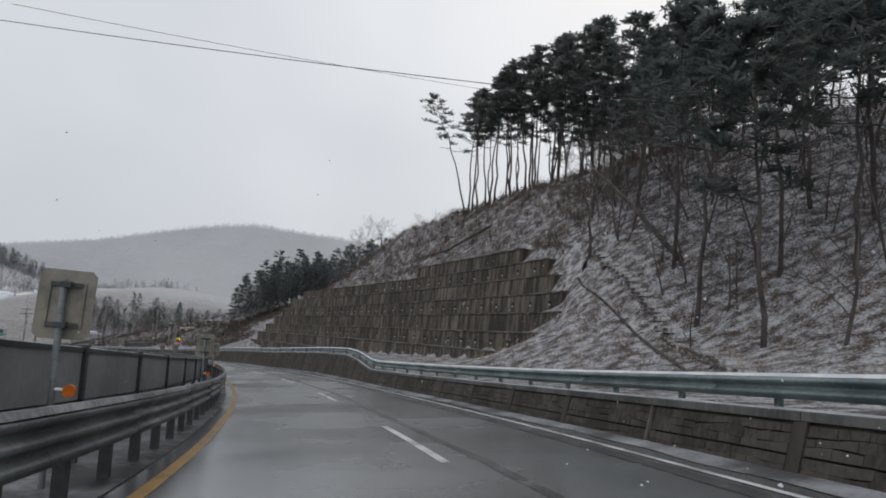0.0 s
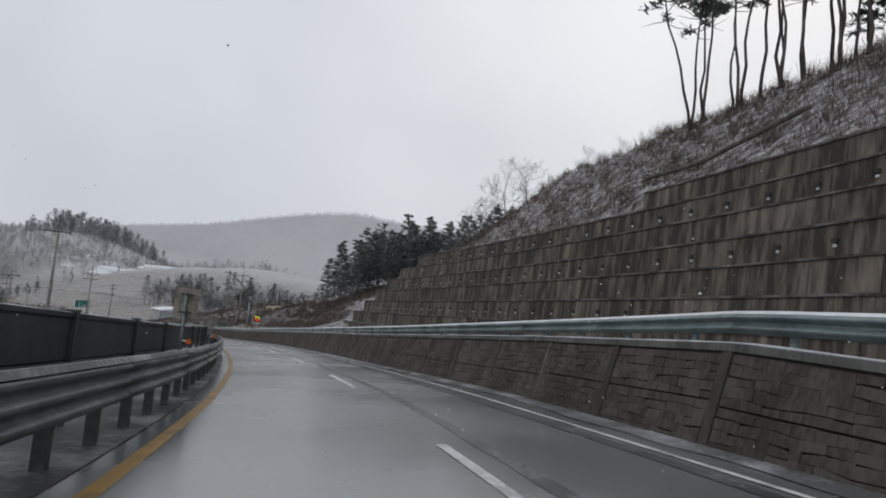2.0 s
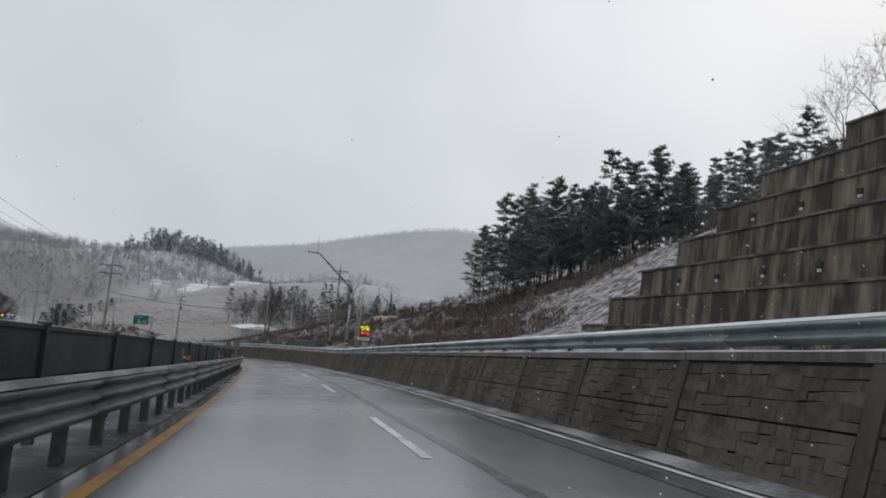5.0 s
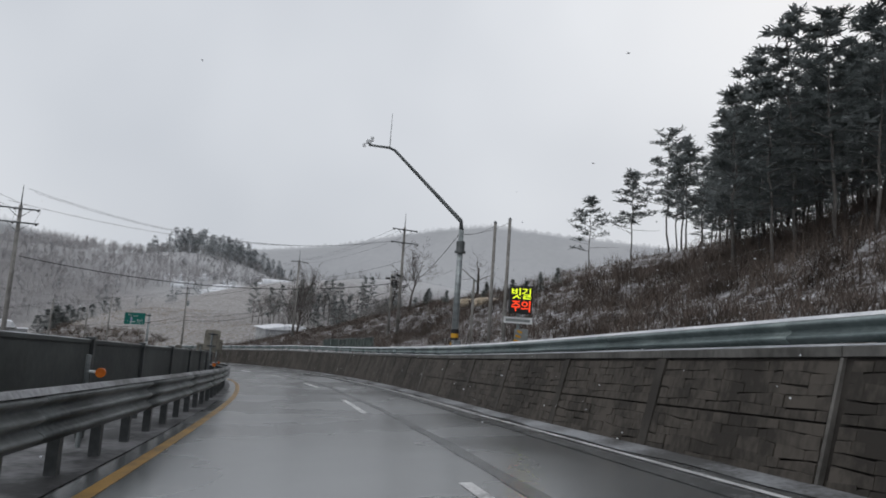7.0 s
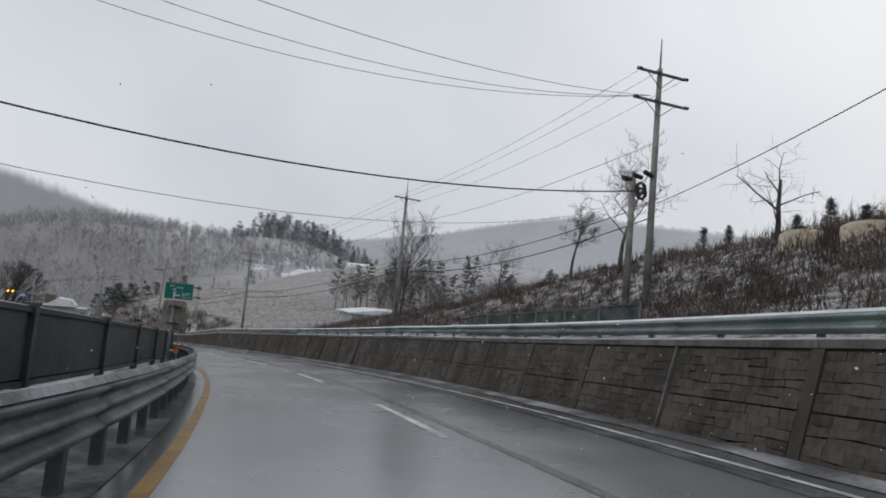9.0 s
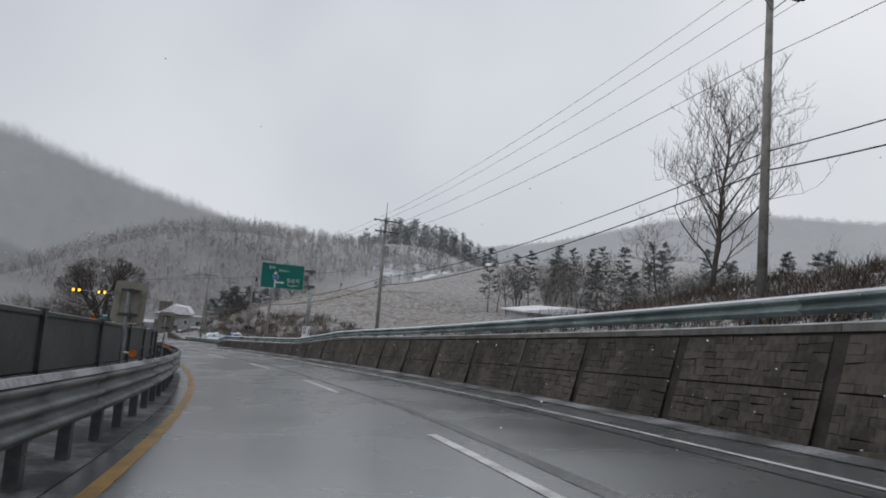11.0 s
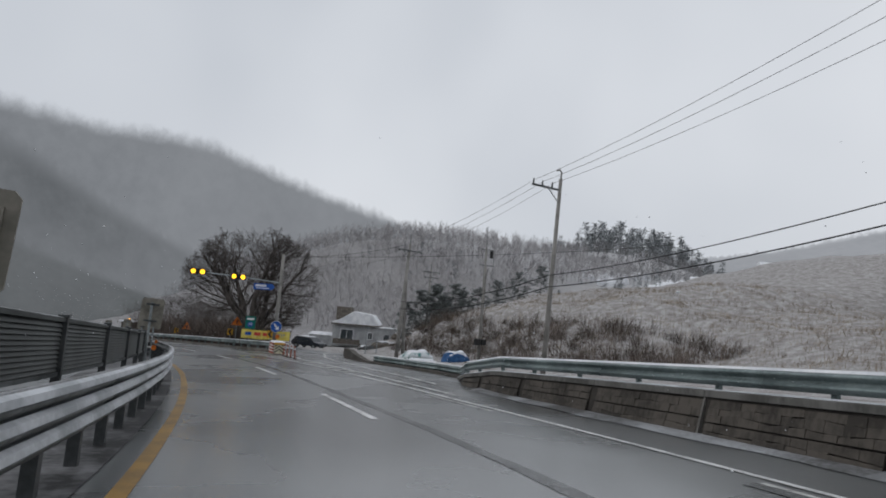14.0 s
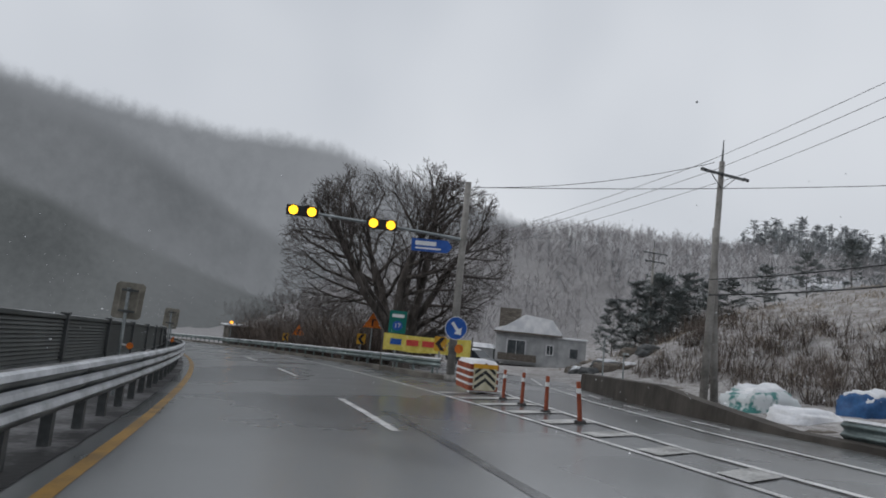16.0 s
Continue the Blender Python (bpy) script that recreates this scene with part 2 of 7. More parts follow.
# needle tone lifted above plain foliage to carry the haze
NEEDLES = surface("haze_lifted_pine_needles", (0.105, 0.122, 0.114), (0.23, 0.25, 0.238), scale=1.2, fine=9, rough=0.8, bump=0, random_amount=0.2)
# mid-distance trees: haze is put into paler needle and bark colours
NEEDLES_MID = surface("hazed_needles_mid", (0.15, 0.17, 0.168), (0.29, 0.312, 0.312), scale=1.0, fine=8, rough=0.85, bump=0, random_amount=0.2)
BARK_MID = surface("hazed_bark_mid", (0.08, 0.074, 0.07), (0.17, 0.16, 0.152), scale=3, fine=12, rough=0.95, bump=0.3, stretch=(1, 1, 0.3))


def translucent(m, share):
    """Lets part of the light through thin leaves."""
    n, l = m.node_tree.nodes, m.node_tree.links
    b = n["Principled BSDF"]
    t, mix = n.new("ShaderNodeBsdfTranslucent"), n.new("ShaderNodeMixShader")
    l.new(b.inputs["Base Color"].links[0].from_socket, t.inputs["Color"])
    mix.inputs["Fac"].default_value = share
    l.new(b.outputs["BSDF"], mix.inputs[1])
    l.new(t.outputs["BSDF"], mix.inputs[2])
    l.new(mix.outputs["Shader"], n["Material Output"].inputs["Surface"])


translucent(NEEDLES, 0.45)
translucent(NEEDLES_MID, 0.4)
WHITE_WORN = surface("very_worn_white_paint", (0.17, 0.17, 0.165), (0.55, 0.55, 0.54), scale=2.2, fine=18, rough=0.5, bump=0.15, low=0.28, high=0.7, fine_amount=0.6)
# far trees: base colours taken towards the haze, not the plants' own tone
NEEDLES_FAR = surface("hazed_needles_far", (0.27, 0.288, 0.298), (0.36, 0.378, 0.39), scale=0.8, fine=6, rough=0.85, bump=0, random_amount=0.15)
TWIG_FAR = surface("hazed_twigs_far", (0.23, 0.226, 0.23), (0.34, 0.336, 0.343), scale=1, fine=6, rough=0.95, bump=0, random_amount=0.2)
BRUSH = surface("dry_brush", (0.06, 0.049, 0.042), (0.155, 0.124, 0.106), scale=0.5, fine=5, rough=0.95, bump=0, random_amount=0.1)
GRASS = surface("dead_grass", (0.15, 0.115, 0.08), (0.4, 0.34, 0.27), scale=0.4, fine=4, rough=0.95, bump=0)
# twigs of the hillside woods, lightened so the colour holds the haze
TWIG_MID = surface("hazed_brown_grey_twigs", (0.31, 0.3, 0.304), (0.41, 0.4, 0.406), scale=1, fine=6, rough=0.95, bump=0, random_amount=0.2)
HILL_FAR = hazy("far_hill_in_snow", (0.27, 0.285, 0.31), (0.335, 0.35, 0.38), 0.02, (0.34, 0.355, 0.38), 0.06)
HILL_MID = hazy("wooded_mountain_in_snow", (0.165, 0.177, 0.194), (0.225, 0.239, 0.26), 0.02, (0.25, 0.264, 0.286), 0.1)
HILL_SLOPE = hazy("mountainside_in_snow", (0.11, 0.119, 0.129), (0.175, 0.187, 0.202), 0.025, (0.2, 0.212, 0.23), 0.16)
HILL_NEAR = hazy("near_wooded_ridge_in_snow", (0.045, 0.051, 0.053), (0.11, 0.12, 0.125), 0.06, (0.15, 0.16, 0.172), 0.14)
# ---- the line of the road: s metres along the lane line, o metres to its right ----
S0, STEP = -40.0, 20.0
HEADING = (-5.7, 1.73, 9.16, 17.42, 23.06, 26.26, 28.51, 30.93, 34.32, 39.17, 45.59, 53.38,
           61.99, 70.56, 77.86, 83.01, 88.17, 93.33, 98.48, 103.64, 108.8, 113.95, 119.11, 124.27)
LEVEL = (3.31, 1.09, -1.13, -3.14, -4.83, -6.4, -7.98, -9.62, -11.31, -13.02, -14.71, -16.31,
         -17.82, -19.19, -20.42, -21.55, -22.68, -23.81, -24.94, -26.07, -27.2, -28.33, -29.46, -30.59)
BANK = 0.03


def spline(values, s):
    v = np.array(values)
    u = np.clip((np.asarray(s, float) - S0) / STEP, 0, len(v) - 1.0001)
    i = u.astype(int)
    f = u - i
    a, b, c, d = v[np.maximum(i - 1, 0)], v[i], v[np.minimum(i + 1, len(v) - 1)], v[np.minimum(i + 2, len(v) - 1)]
    return b + 0.5 * f * (c - a + f * (2 * a - 5 * b + 4 * c - d + f * (3 * (b - c) + d - a)))


LS = np.arange(-40, 420.01, 0.25)
LH = np.radians(spline(HEADING, LS))
LX, LY = np.cumsum(-np.sin(LH)) * 0.25, np.cumsum(np.cos(LH)) * 0.25
LX += 1.743 - np.interp(0, LS, LX)
LY += 0.286 - np.interp(0, LS, LY)
LZ = spline(LEVEL, LS)
SWAY = ((-40, 0.0), (55, 0.0), (80, -0.35), (108, -1.0), (121, -0.95), (140, -0.45), (154, -0.2), (171, -0.25), (203, -0.35), (220, -0.1), (240, 0.1), (256, 0.3), (420, 0.3))
sway = np.interp(LS, [a for a, _ in SWAY], [b for _, b in SWAY])
sway = np.convolve(np.pad(sway, 40, "edge"), np.ones(81) / 81, "valid")
LX, LY = LX + np.cos(LH) * sway, LY + np.sin(LH) * sway


def at(s, o=0.0, up=0.0):
    """World place of a road coordinate; arrays or numbers."""
    s, o = np.asarray(s, float), np.asarray(o, float)
    h = np.interp(s, LS, LH)
    return np.stack([np.interp(s, LS, LX) + np.cos(h) * o, np.interp(s, LS, LY) + np.sin(h) * o,
                     np.interp(s, LS, LZ) + BANK * np.clip(o, -9, 5) + up], -1)


def head(s):
    return float(np.degrees(np.interp(s, LS, LH)))


def spot(s, o, up=0.0, turn=0.0):
    """A pose on the road: x to its right, y along it, z up."""
    x, y, z = at(s, o, up)
    return pose(x, y, z, 0, 0, head(s) + turn)


def near(x, y):
    """Road coordinates s, o of world places."""
    x, y = np.asarray(x, float), np.asarray(y, float)
    px, py, ps = LX[::4], LY[::4], LS[::4]
    shape = x.shape
    x, y = x.ravel(), y.ravel()
    s, o = np.empty(len(x)), np.empty(len(x))
    for a in range(0, len(x), 4000):
        d = (x[a:a + 4000, None] - px) ** 2 + (y[a:a + 4000, None] - py) ** 2
        j = d.argmin(1)
        h = LH[::4][j]
        dx, dy = x[a:a + 4000] - px[j], y[a:a + 4000] - py[j]
        s[a:a + 4000] = ps[j] - dx * np.sin(h) + dy * np.cos(h)
        o[a:a + 4000] = dx * np.cos(h) + dy * np.sin(h)
    return s.reshape(shape), o.reshape(shape)


# ---- mesh helpers ----
def mesh(name, verts, faces, material, smooth=False):
    me = bpy.data.meshes.new(name)
    me.from_pydata([tuple(map(float, v)) for v in verts], [], faces)
    for m in material if isinstance(material, (list, tuple)) else [material]:
        me.materials.append(m)
    if smooth:
        me.polygons.foreach_set("use_smooth", [True] * len(me.polygons))
    me.update()
    return me


def thing(name, label, category, group="", kind="", m=None):
    """An Empty at a thing's base, to carry its parts."""
    ob = new(name)
    ob.empty_display_size = 0.2
    if m is not None:
        ob.matrix_world = m
    return tagged(ob, label, category, group, kind)


def piece(name, me, parent, label="", m=None):
    """A mesh as one part under a thing, in the thing's own coordinates."""
    ob = new(name, me)
    ob.parent = parent
    if m is not None:
        ob.matrix_basis = m
    return tagged(ob, label)


class Build:
    """Gathers simple solids into one mesh."""
    def __init__(self):
        self.v, self.f, self.k = [], [], []

    def add(self, verts, faces, slot=0):
        n = len(self.v)
        self.v.extend(verts)
        self.f.extend(tuple(i + n for i in f) for f in faces)
        self.k.extend([slot] * len(faces))
        return self

    def box(self, cx, cy, cz, sx, sy, sz, m=None, slot=0, taper=1.0):
        x, y, z = sx / 2, sy / 2, sz / 2
        t = taper
        p = [(-x, -y, -z), (x, -y, -z), (x, y, -z), (-x, y, -z), (-x * t, -y * t, z), (x * t, -y * t, z), (x * t, y * t, z), (-x * t, y * t, z)]
        p = [Vector((a + cx, b + cy, c + cz)) for a, b, c in p]
        if m is not None:
            p = [m @ q for q in p]
        return self.add(p, [(0, 3, 2, 1), (4, 5, 6, 7), (0, 1, 5, 4), (1, 2, 6, 5), (2, 3, 7, 6), (3, 0, 4, 7)], slot)

    def tube(self, points, radii, sides=8, slot=0, caps=True):
        rings = []
        pts = [Vector(p) for p in points]
        for i, p in enumerate(pts):
            d = (pts[min(i + 1, len(pts) - 1)] - pts[max(i - 1, 0)])
            if d.length < 1e-6:
                d = Vector((0, 0, 1))
            d.normalize()
            a = d.cross(Vector((0, 0, 1)) if abs(d.z) < 0.9 else Vector((1, 0, 0))).normalized()
            b = d.cross(a)
            r = radii[i] if isinstance(radii, (list, tuple)) else radii
            rings.append([p + (a * math.cos(2 * math.pi * j / sides) + b * math.sin(2 * math.pi * j / sides)) * r for j in range(sides)])
        n = len(self.v)
        for ring in rings:
            self.v.extend(ring)
        for i in range(len(rings) - 1):
            for j in range(sides):
                k = (j + 1) % sides
                self.f.append((n + i * sides + j, n + i * sides + k, n + (i + 1) * sides + k, n + (i + 1) * sides + j))
                self.k.append(slot)
        if caps:
            self.f.append(tuple(n + j for j in reversed(range(sides))))
            self.f.append(tuple(n + (len(rings) - 1) * sides + j for j in range(sides)))
            self.k += [slot, slot]
        return self

    def cyl(self, x, y, z0, z1, r0, r1=None, sides=12, slot=0):
        return self.tube([(x, y, z0), (x, y, z1)], [r0, r0 if r1 is None else r1], sides, slot)

    def done(self, name, material, smooth=False):
        me = mesh(name, self.v, self.f, material, smooth)
        if any(self.k):
            me.polygons.foreach_set("material_index", self.k)
        return me


def sweep(profile, s0, s1, step=1.0, closed=True, slots=None):
    """Extrudes a cross-section (o, up) along the road; profile may be a function of s. Returns a Build."""
    n = max(1, int(round((s1 - s0) / step)))
    b = Build()
    rows = []
    for i in range(n + 1):
        s = s0 + (s1 - s0) * i / n
        pr = profile(s) if callable(profile) else profile
        rows.append([Vector(at(s, o, u)) for o, u in pr])
    m = len(rows[0])
    b.v = [p for r in rows for p in r]
    for i in range(n):
        for j in range(m if closed else m - 1):
            k = (j + 1) % m
            b.f.append((i * m + j, i * m + k, (i + 1) * m + k, (i + 1) * m + j))
            b.k.append(slots[j] if slots else 0)
    if closed:
        b.f.append(tuple(range(m)))
        b.f.append(tuple(n * m + j for j in reversed(range(m))))
        b.k += [0, 0]
    return b


def fix(me):
    """Makes the normals of a closed mesh point outwards."""
    bm = bmesh.new()
    bm.from_mesh(me)
    bmesh.ops.recalc_face_normals(bm, faces=bm.faces)
    bm.to_mesh(me)
    bm.free()
    return me


# ---- ground: one sheet, shaped by cross-sections along the road ----
O_KNOTS = np.array((5, 9, 13.9, 19.5, 31, 45, 70, 120, 220), float)
SECTIONS = []


def section(s, *ups):
    SECTIONS.append((s, ups))


section(-60, 0.5, 0.8, 2.0, 6.0, 13, 21, 34, 50, 60)
section(0, 0.5, 0.8, 2.0, 6.0, 13, 21, 34, 50, 60)
section(20, 0.4, 0.7, 2.2, 6.5, 14, 22, 34, 48, 60)
section(30.5, 0.4, 1.0, 3.4, 8.6, 16.5, 23, 34, 46, 55)
section(36.5, 1.1, 1.2, 1.3, 9.6, 19, 23, 28, 36, 44)
section(64, 1.2, 1.2, 1.5, 10.2, 20.5, 23, 26, 32, 38)
section(75, 1.2, 1.3, 1.6, 9.8, 20.9, 22.5, 24, 28, 32)
section(92, 1.2, 1.3, 1.8, 9.8, 21.0, 22.0, 23, 26, 30)
section(100, 1.2, 1.4, 2.0, 9.6, 18.5, 20, 22, 25, 28)
section(110, 1.3, 2.0, 3.5, 7.5, 14, 17, 20, 24, 28)
section(140, 1.4, 2.2, 3.6, 6.5, 11, 15, 20, 25, 30)
section(167, 1.4, 2.0, 3.8, 6.8, 10.5, 13.7, 15, 17, 20)
section(180, 1.4, 2.0, 3.6, 6.6, 7.5, 7.8, 8, 8, 8)
section(195, 1.4, 1.9, 3.4, 4.6, 4.8, 4.6, 4, 4, 4)
section(212, 1.0, 1.2, 1.6, 1.6, 1.4, 1.4, 1.5, 2, 3)
section(230, 0.3, 0.4, 0.6, 0.8, 1.0, 1.4, 1.8, 3, 5)
section(246, -0.3, -0.3, -0.25, 0.3, 3.6, 5.2, 5.6, 6, 7)
section(262, -0.3, -0.3, -0.3, 0.2, 5.8, 8.6, 9.5, 10, 10)
section(279, -0.3, -0.3, -0.12, 0.6, 5.4, 8.6, 10, 10, 10)
section(286.5, -0.3, -0.3, -0.12, 0.2, 1.2, 4.5, 8, 9, 8)
section(294, -0.3, -0.3, -0.12, 0.0, 0.3, 1.5, 6, 8, 8)
section(304, -0.3, -0.3, -0.12, 0.0, 0.2, 0.5, 2, 4, 5)
section(340, -0.3, 0.0, 0.3, 0.5, 1.0, 1.5, 2, 3, 4)
section(430, -0.3, 0.0, 0.3, 0.5, 1.0, 1.5, 2, 3, 4)


MOUNDS = ((-236, 330, 8.0, 50.0), (-330, 285, 31.0, 50.0), (-300, 385, 12.0, 38.0), (-327, 420, 28.0, 55.0), (-120, 330, 14.0, 60.0))


def ground_z(x, y, rough=True):
    x, y = np.asarray(x, float), np.asarray(y, float)
    s, o = near(x, y)
    keys = np.array([k for k, _ in SECTIONS], float)
    table = np.array([u for _, u in SECTIONS], float)
    sc = np.clip(s, keys[0], keys[-1] - 1e-6)
    i = np.searchsorted(keys, sc, "right") - 1
    f = (sc - keys[i]) / (keys[i + 1] - keys[i])
    f = f * f * (3 - 2 * f)
    oc = np.clip(o, O_KNOTS[0], O_KNOTS[-1] - 1e-6)
    j = np.searchsorted(O_KNOTS, oc, "right") - 1
    g = (oc - O_KNOTS[j]) / (O_KNOTS[j + 1] - O_KNOTS[j])
    up = (1 - f) * ((1 - g) * table[i, j] + g * table[i, j + 1]) + f * ((1 - g) * table[i + 1, j] + g * table[i + 1, j + 1])
    left = -0.12 - 0.12 * np.clip(-o - 15, 0, 60)
    up = np.where(o < np.where(s < 246, 6.6, 4.75), np.where(o < -15, left, -0.3), up)
    z = np.interp(s, LS, LZ) + BANK * np.clip(o, -9, 5) + up
    for mx, my, mh, mw in MOUNDS:
        z = z + mh * np.exp(-((x - mx) ** 2 + (y - my) ** 2) / (2 * mw ** 2)) * np.clip((np.abs(o) - 48) / 45, 0, 1)
    if rough:
        lump = 0.0
        for q in range(9):
            turn, wave = q * 2.399, 0.32 * 1.31 ** q
            lump = lump + 0.16 * 0.84 ** q * np.sin(wave * (x * math.cos(turn) + y * math.sin(turn)) + 1.7 * q + 1.5 * np.sin(0.21 * wave * (y * math.cos(turn) - x * math.sin(turn))))
        z = z + lump * np.where((s > 26) & (s < 114), np.clip((o - 22) / 6, 0, 1), np.clip((o - 12) / 8, 0, 1)) * np.where(up > 0.9, 1, 0.2)
    return z


def foot(s, o):
    """Ground place under a road coordinate."""
    x, y, _ = at(s, o)
    return float(x), float(y), float(ground_z(x, y))


def axis(lo, hi, step, far, growth):
    mid = list(np.arange(lo, hi + 0.01, step))
    out, d, a, b = [], step, lo, hi
    before, after = [], []
    while a > -far:
        d *= growth
        a -= d
        before.append(a)
    d = step
    while b < far:
        d *= growth
        b += d
        after.append(b)
    return np.array(before[::-1] + mid + after)


GX, GY = axis(-270, 75, 1.25, 2600, 1.16), axis(-50, 290, 1.25, 2600, 1.16)
gx, gy = np.meshgrid(GX, GY)
gz = ground_z(gx, gy)
nx, ny = len(GX), len(GY)
idx = np.arange(nx * ny).reshape(ny, nx)
quads = np.stack([idx[:-1, :-1], idx[:-1, 1:], idx[1:, 1:], idx[1:, :-1]], -1).reshape(-1, 4)
me = bpy.data.meshes.new("ground")
me.from_pydata(np.stack([gx, gy, gz], -1).reshape(-1, 3).tolist(), [], quads.tolist())
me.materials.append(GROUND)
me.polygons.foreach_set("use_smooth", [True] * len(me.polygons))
tagged(new("ground", me), "snow-dusted hillside ground with brown leaf litter, haze-pale far off", "ground", kind="structure")

# ---- carriageway ----
for s0, s1, top, lab in ((-38, 96, HAZED_ASPHALT, "wet asphalt road falling along the hillside, paled by haze"), (96, 400, ASPHALT, "wet grey asphalt road falling through a long bend")):
    tagged(new("road", sweep([(-14.5, 0.0), (-10, 0.0), (-4, 0.0), (0, 0.0), (5.3, 0.0)], s0, s1, 2.0, closed=False).done("road", top, True)), lab, "road", kind="structure")
SIDE = ((222, 4.5), (228, 4.75), (233.2, 5.2), (238.5, 6.25), (244, 7.5), (248, 8.0), (256, 8.1), (261, 8.7), (265, 9.7), (272, 12.5), (280, 17), (292, 26), (305, 40))
side_o = lambda s: float(np.interp(s, [a for a, _ in SIDE], [b for _, b in SIDE]))
tagged(new("side_road", sweep(lambda s: [(4.4, -0.01), (0.5 * (4.4 + side_o(s)), -0.005), (side_o(s), -0.01)], 222, 305, 2.0, closed=False).done("side_road", ASPHALT, True)),
       "wet asphalt side road leaving the main road", "road", kind="structure")


FOOT_O = ((-40, 3.6), (7, 3.56), (31, 3.52), (47, 4.1), (55, 3.8), (63, 3.4), (90, 3.45), (114, 3.6), (128, 3.25), (138, 3.6), (146, 3.95), (158, 4.6), (170, 5.0), (190, 4.95), (214, 4.87), (226, 4.87), (236, 4.95), (240, 5.6), (244, 7.4))
wall_foot = lambda s: float(np.interp(s, [a for a, _ in FOOT_O], [b for _, b in FOOT_O]))
MED = ((-40, 0), (7, 0.02), (15, 0.0), (25, 0.15), (34, 0.35), (44, 0.55), (52, 0.57), (62, 0.48), (80, 0.3), (108, 0.1), (118, 0.1), (134, 0.38), (145, 0.48), (151, 0.46), (160, 0.27), (168, 0.25), (205, 0.22), (212, 0.26), (219, 0.42), (234, 0.5), (245, 0.48), (254, 0.28), (262, 0.22), (420, 0.2))
med = lambda s: float(np.interp(s, [a for a, _ in MED], [b for _, b in MED]))
LANE = ((-40, 0), (8, -0.07), (14, -0.12), (24, 0.0), (36, 0.2), (48, 0.32), (54, 0.26), (62, 0.2), (70, 0.08), (115, 0.1), (125, 0.12), (142, 0.34), (156, 0.44), (176, 0.46), (195, 0.28), (205, 0.22), (219, 0.28), (233, 0.22), (246, 0.2), (257, 0.36), (265, 0.25), (275, 0.2), (420, 0.2))
EDGE = ((-40, 2.8), (7, 2.8), (31, 2.98), (47, 3.1), (62, 2.82), (90, 2.9), (114, 2.98), (128, 2.72), (138, 2.95), (146, 3.18), (158, 3.7), (168, 3.76), (190, 3.65), (214, 3.48), (235, 3.17), (256, 3.32), (420, 3.42))
edge = lambda s: float(np.interp(s, [a for a, _ in EDGE], [b for _, b in EDGE]))
DASH = ((-3, -31.0), (0, 8.1), (2, 35.0), (4, 61.5), (9, 128.5), (11, 154.9), (15, 205.5), (18, 244.3), (30, 400.0))
lane = lambda s: float(np.interp(s, [a for a, _ in LANE], [b for _, b in LANE]))


def stripe(name, o0, o1, s0, s1, material, label, group="", up=0.006, step=1.0):
    f0 = o0 if callable(o0) else (lambda s: o0)
    f1 = o1 if callable(o1) else (lambda s: o1)
    me_ = sweep(lambda s: [(f0(s), up), (f1(s), up)], s0, s1, step, closed=False).done(name, material)
    return tagged(new(name, me_), label, "road marking", group, "structure")


stripe("yellow_edge_line", lambda s: -3.5 + med(s), lambda s: -3.34 + med(s), -38, 400, YELLOW_PAINT, "worn yellow edge line beside the median")
stripe("opposite_yellow_line", lambda s: -6.75 + med(s), lambda s: -6.6 + med(s), -38, 400, YELLOW_PAINT, "worn yellow edge line across the median")
stripe("white_edge_line", lambda s: edge(s) - 0.055, lambda s: edge(s) + 0.055, -38, 400, WHITE_PAINT, "white edge line beside the slushy shoulder")
for i in range(-3, 31):
    a = float(np.interp(i, [q for q, _ in DASH], [q for _, q in DASH]))
    stripe("lane_dash", lambda s: lane(s) - 0.07, lambda s: lane(s) + 0.07, a, a + 5.0, WHITE_PAINT, "white dash of the lane line", "lane dashes")
stripe("tar_seam", lambda s: 0.42 + lane(s) + 0.05 * math.sin(s * 0.31) + 0.015 * math.sin(s * 2.3), lambda s: 0.6 + lane(s) + 0.06 * math.sin(s * 0.31 + 0.5) + 0.02 * math.sin(s * 1.7), -38, 260, TAR, "dark tar seam between the lanes", up=0.004)
stripe("tar_seam", lambda s: edge(s) - 0.5 + 0.05 * math.sin(s * 0.21), lambda s: edge(s) - 0.2 + 0.04 * math.sin(s * 0.27), -38, 226, TAR, "dark wet seam beside the edge line", up=0.004)
for a, b in ((206, 212.5), (214.5, 218.5), (221, 226), (232.5, 236)):
    stripe("old_edge_line", lambda s: edge(s) - 0.3, lambda s: edge(s) - 0.21, a, b, WHITE_WORN, "worn remnant of an older white line", "old line remnants", up=0.005)
# verges of slush along both kerbs
tagged(new("slush_verge", sweep(lambda s: [(wall_foot(s) - 0.34 + 0.06 * math.sin(s * 0.7) + 0.05 * math.sin(s * 2.3), 0.006), (wall_foot(s) - 0.2, 0.025), (wall_foot(s) - 0.06, 0.045), (wall_foot(s) + 0.06, 0.05)], -38, 238, 0.5, closed=False).done("slush_verge", SLUSH)), "strip of wet snow at the foot of the wall", "slush", kind="stuff")
tagged(new("median_gravel", sweep(lambda s: [(-6.4 + med(s), 0.03), (-5.0 + med(s), 0.05), (-3.75 + med(s), 0.012)], -38, 400, 1.0, closed=False).done("median_gravel", surface("wet_median_grit", (0.02, 0.02, 0.021), (0.3, 0.3, 0.31), scale=0.9, fine=9, rough=0.6, low=0.45, high=0.85))), "dark wet grit of the median", "gravel", kind="stuff")
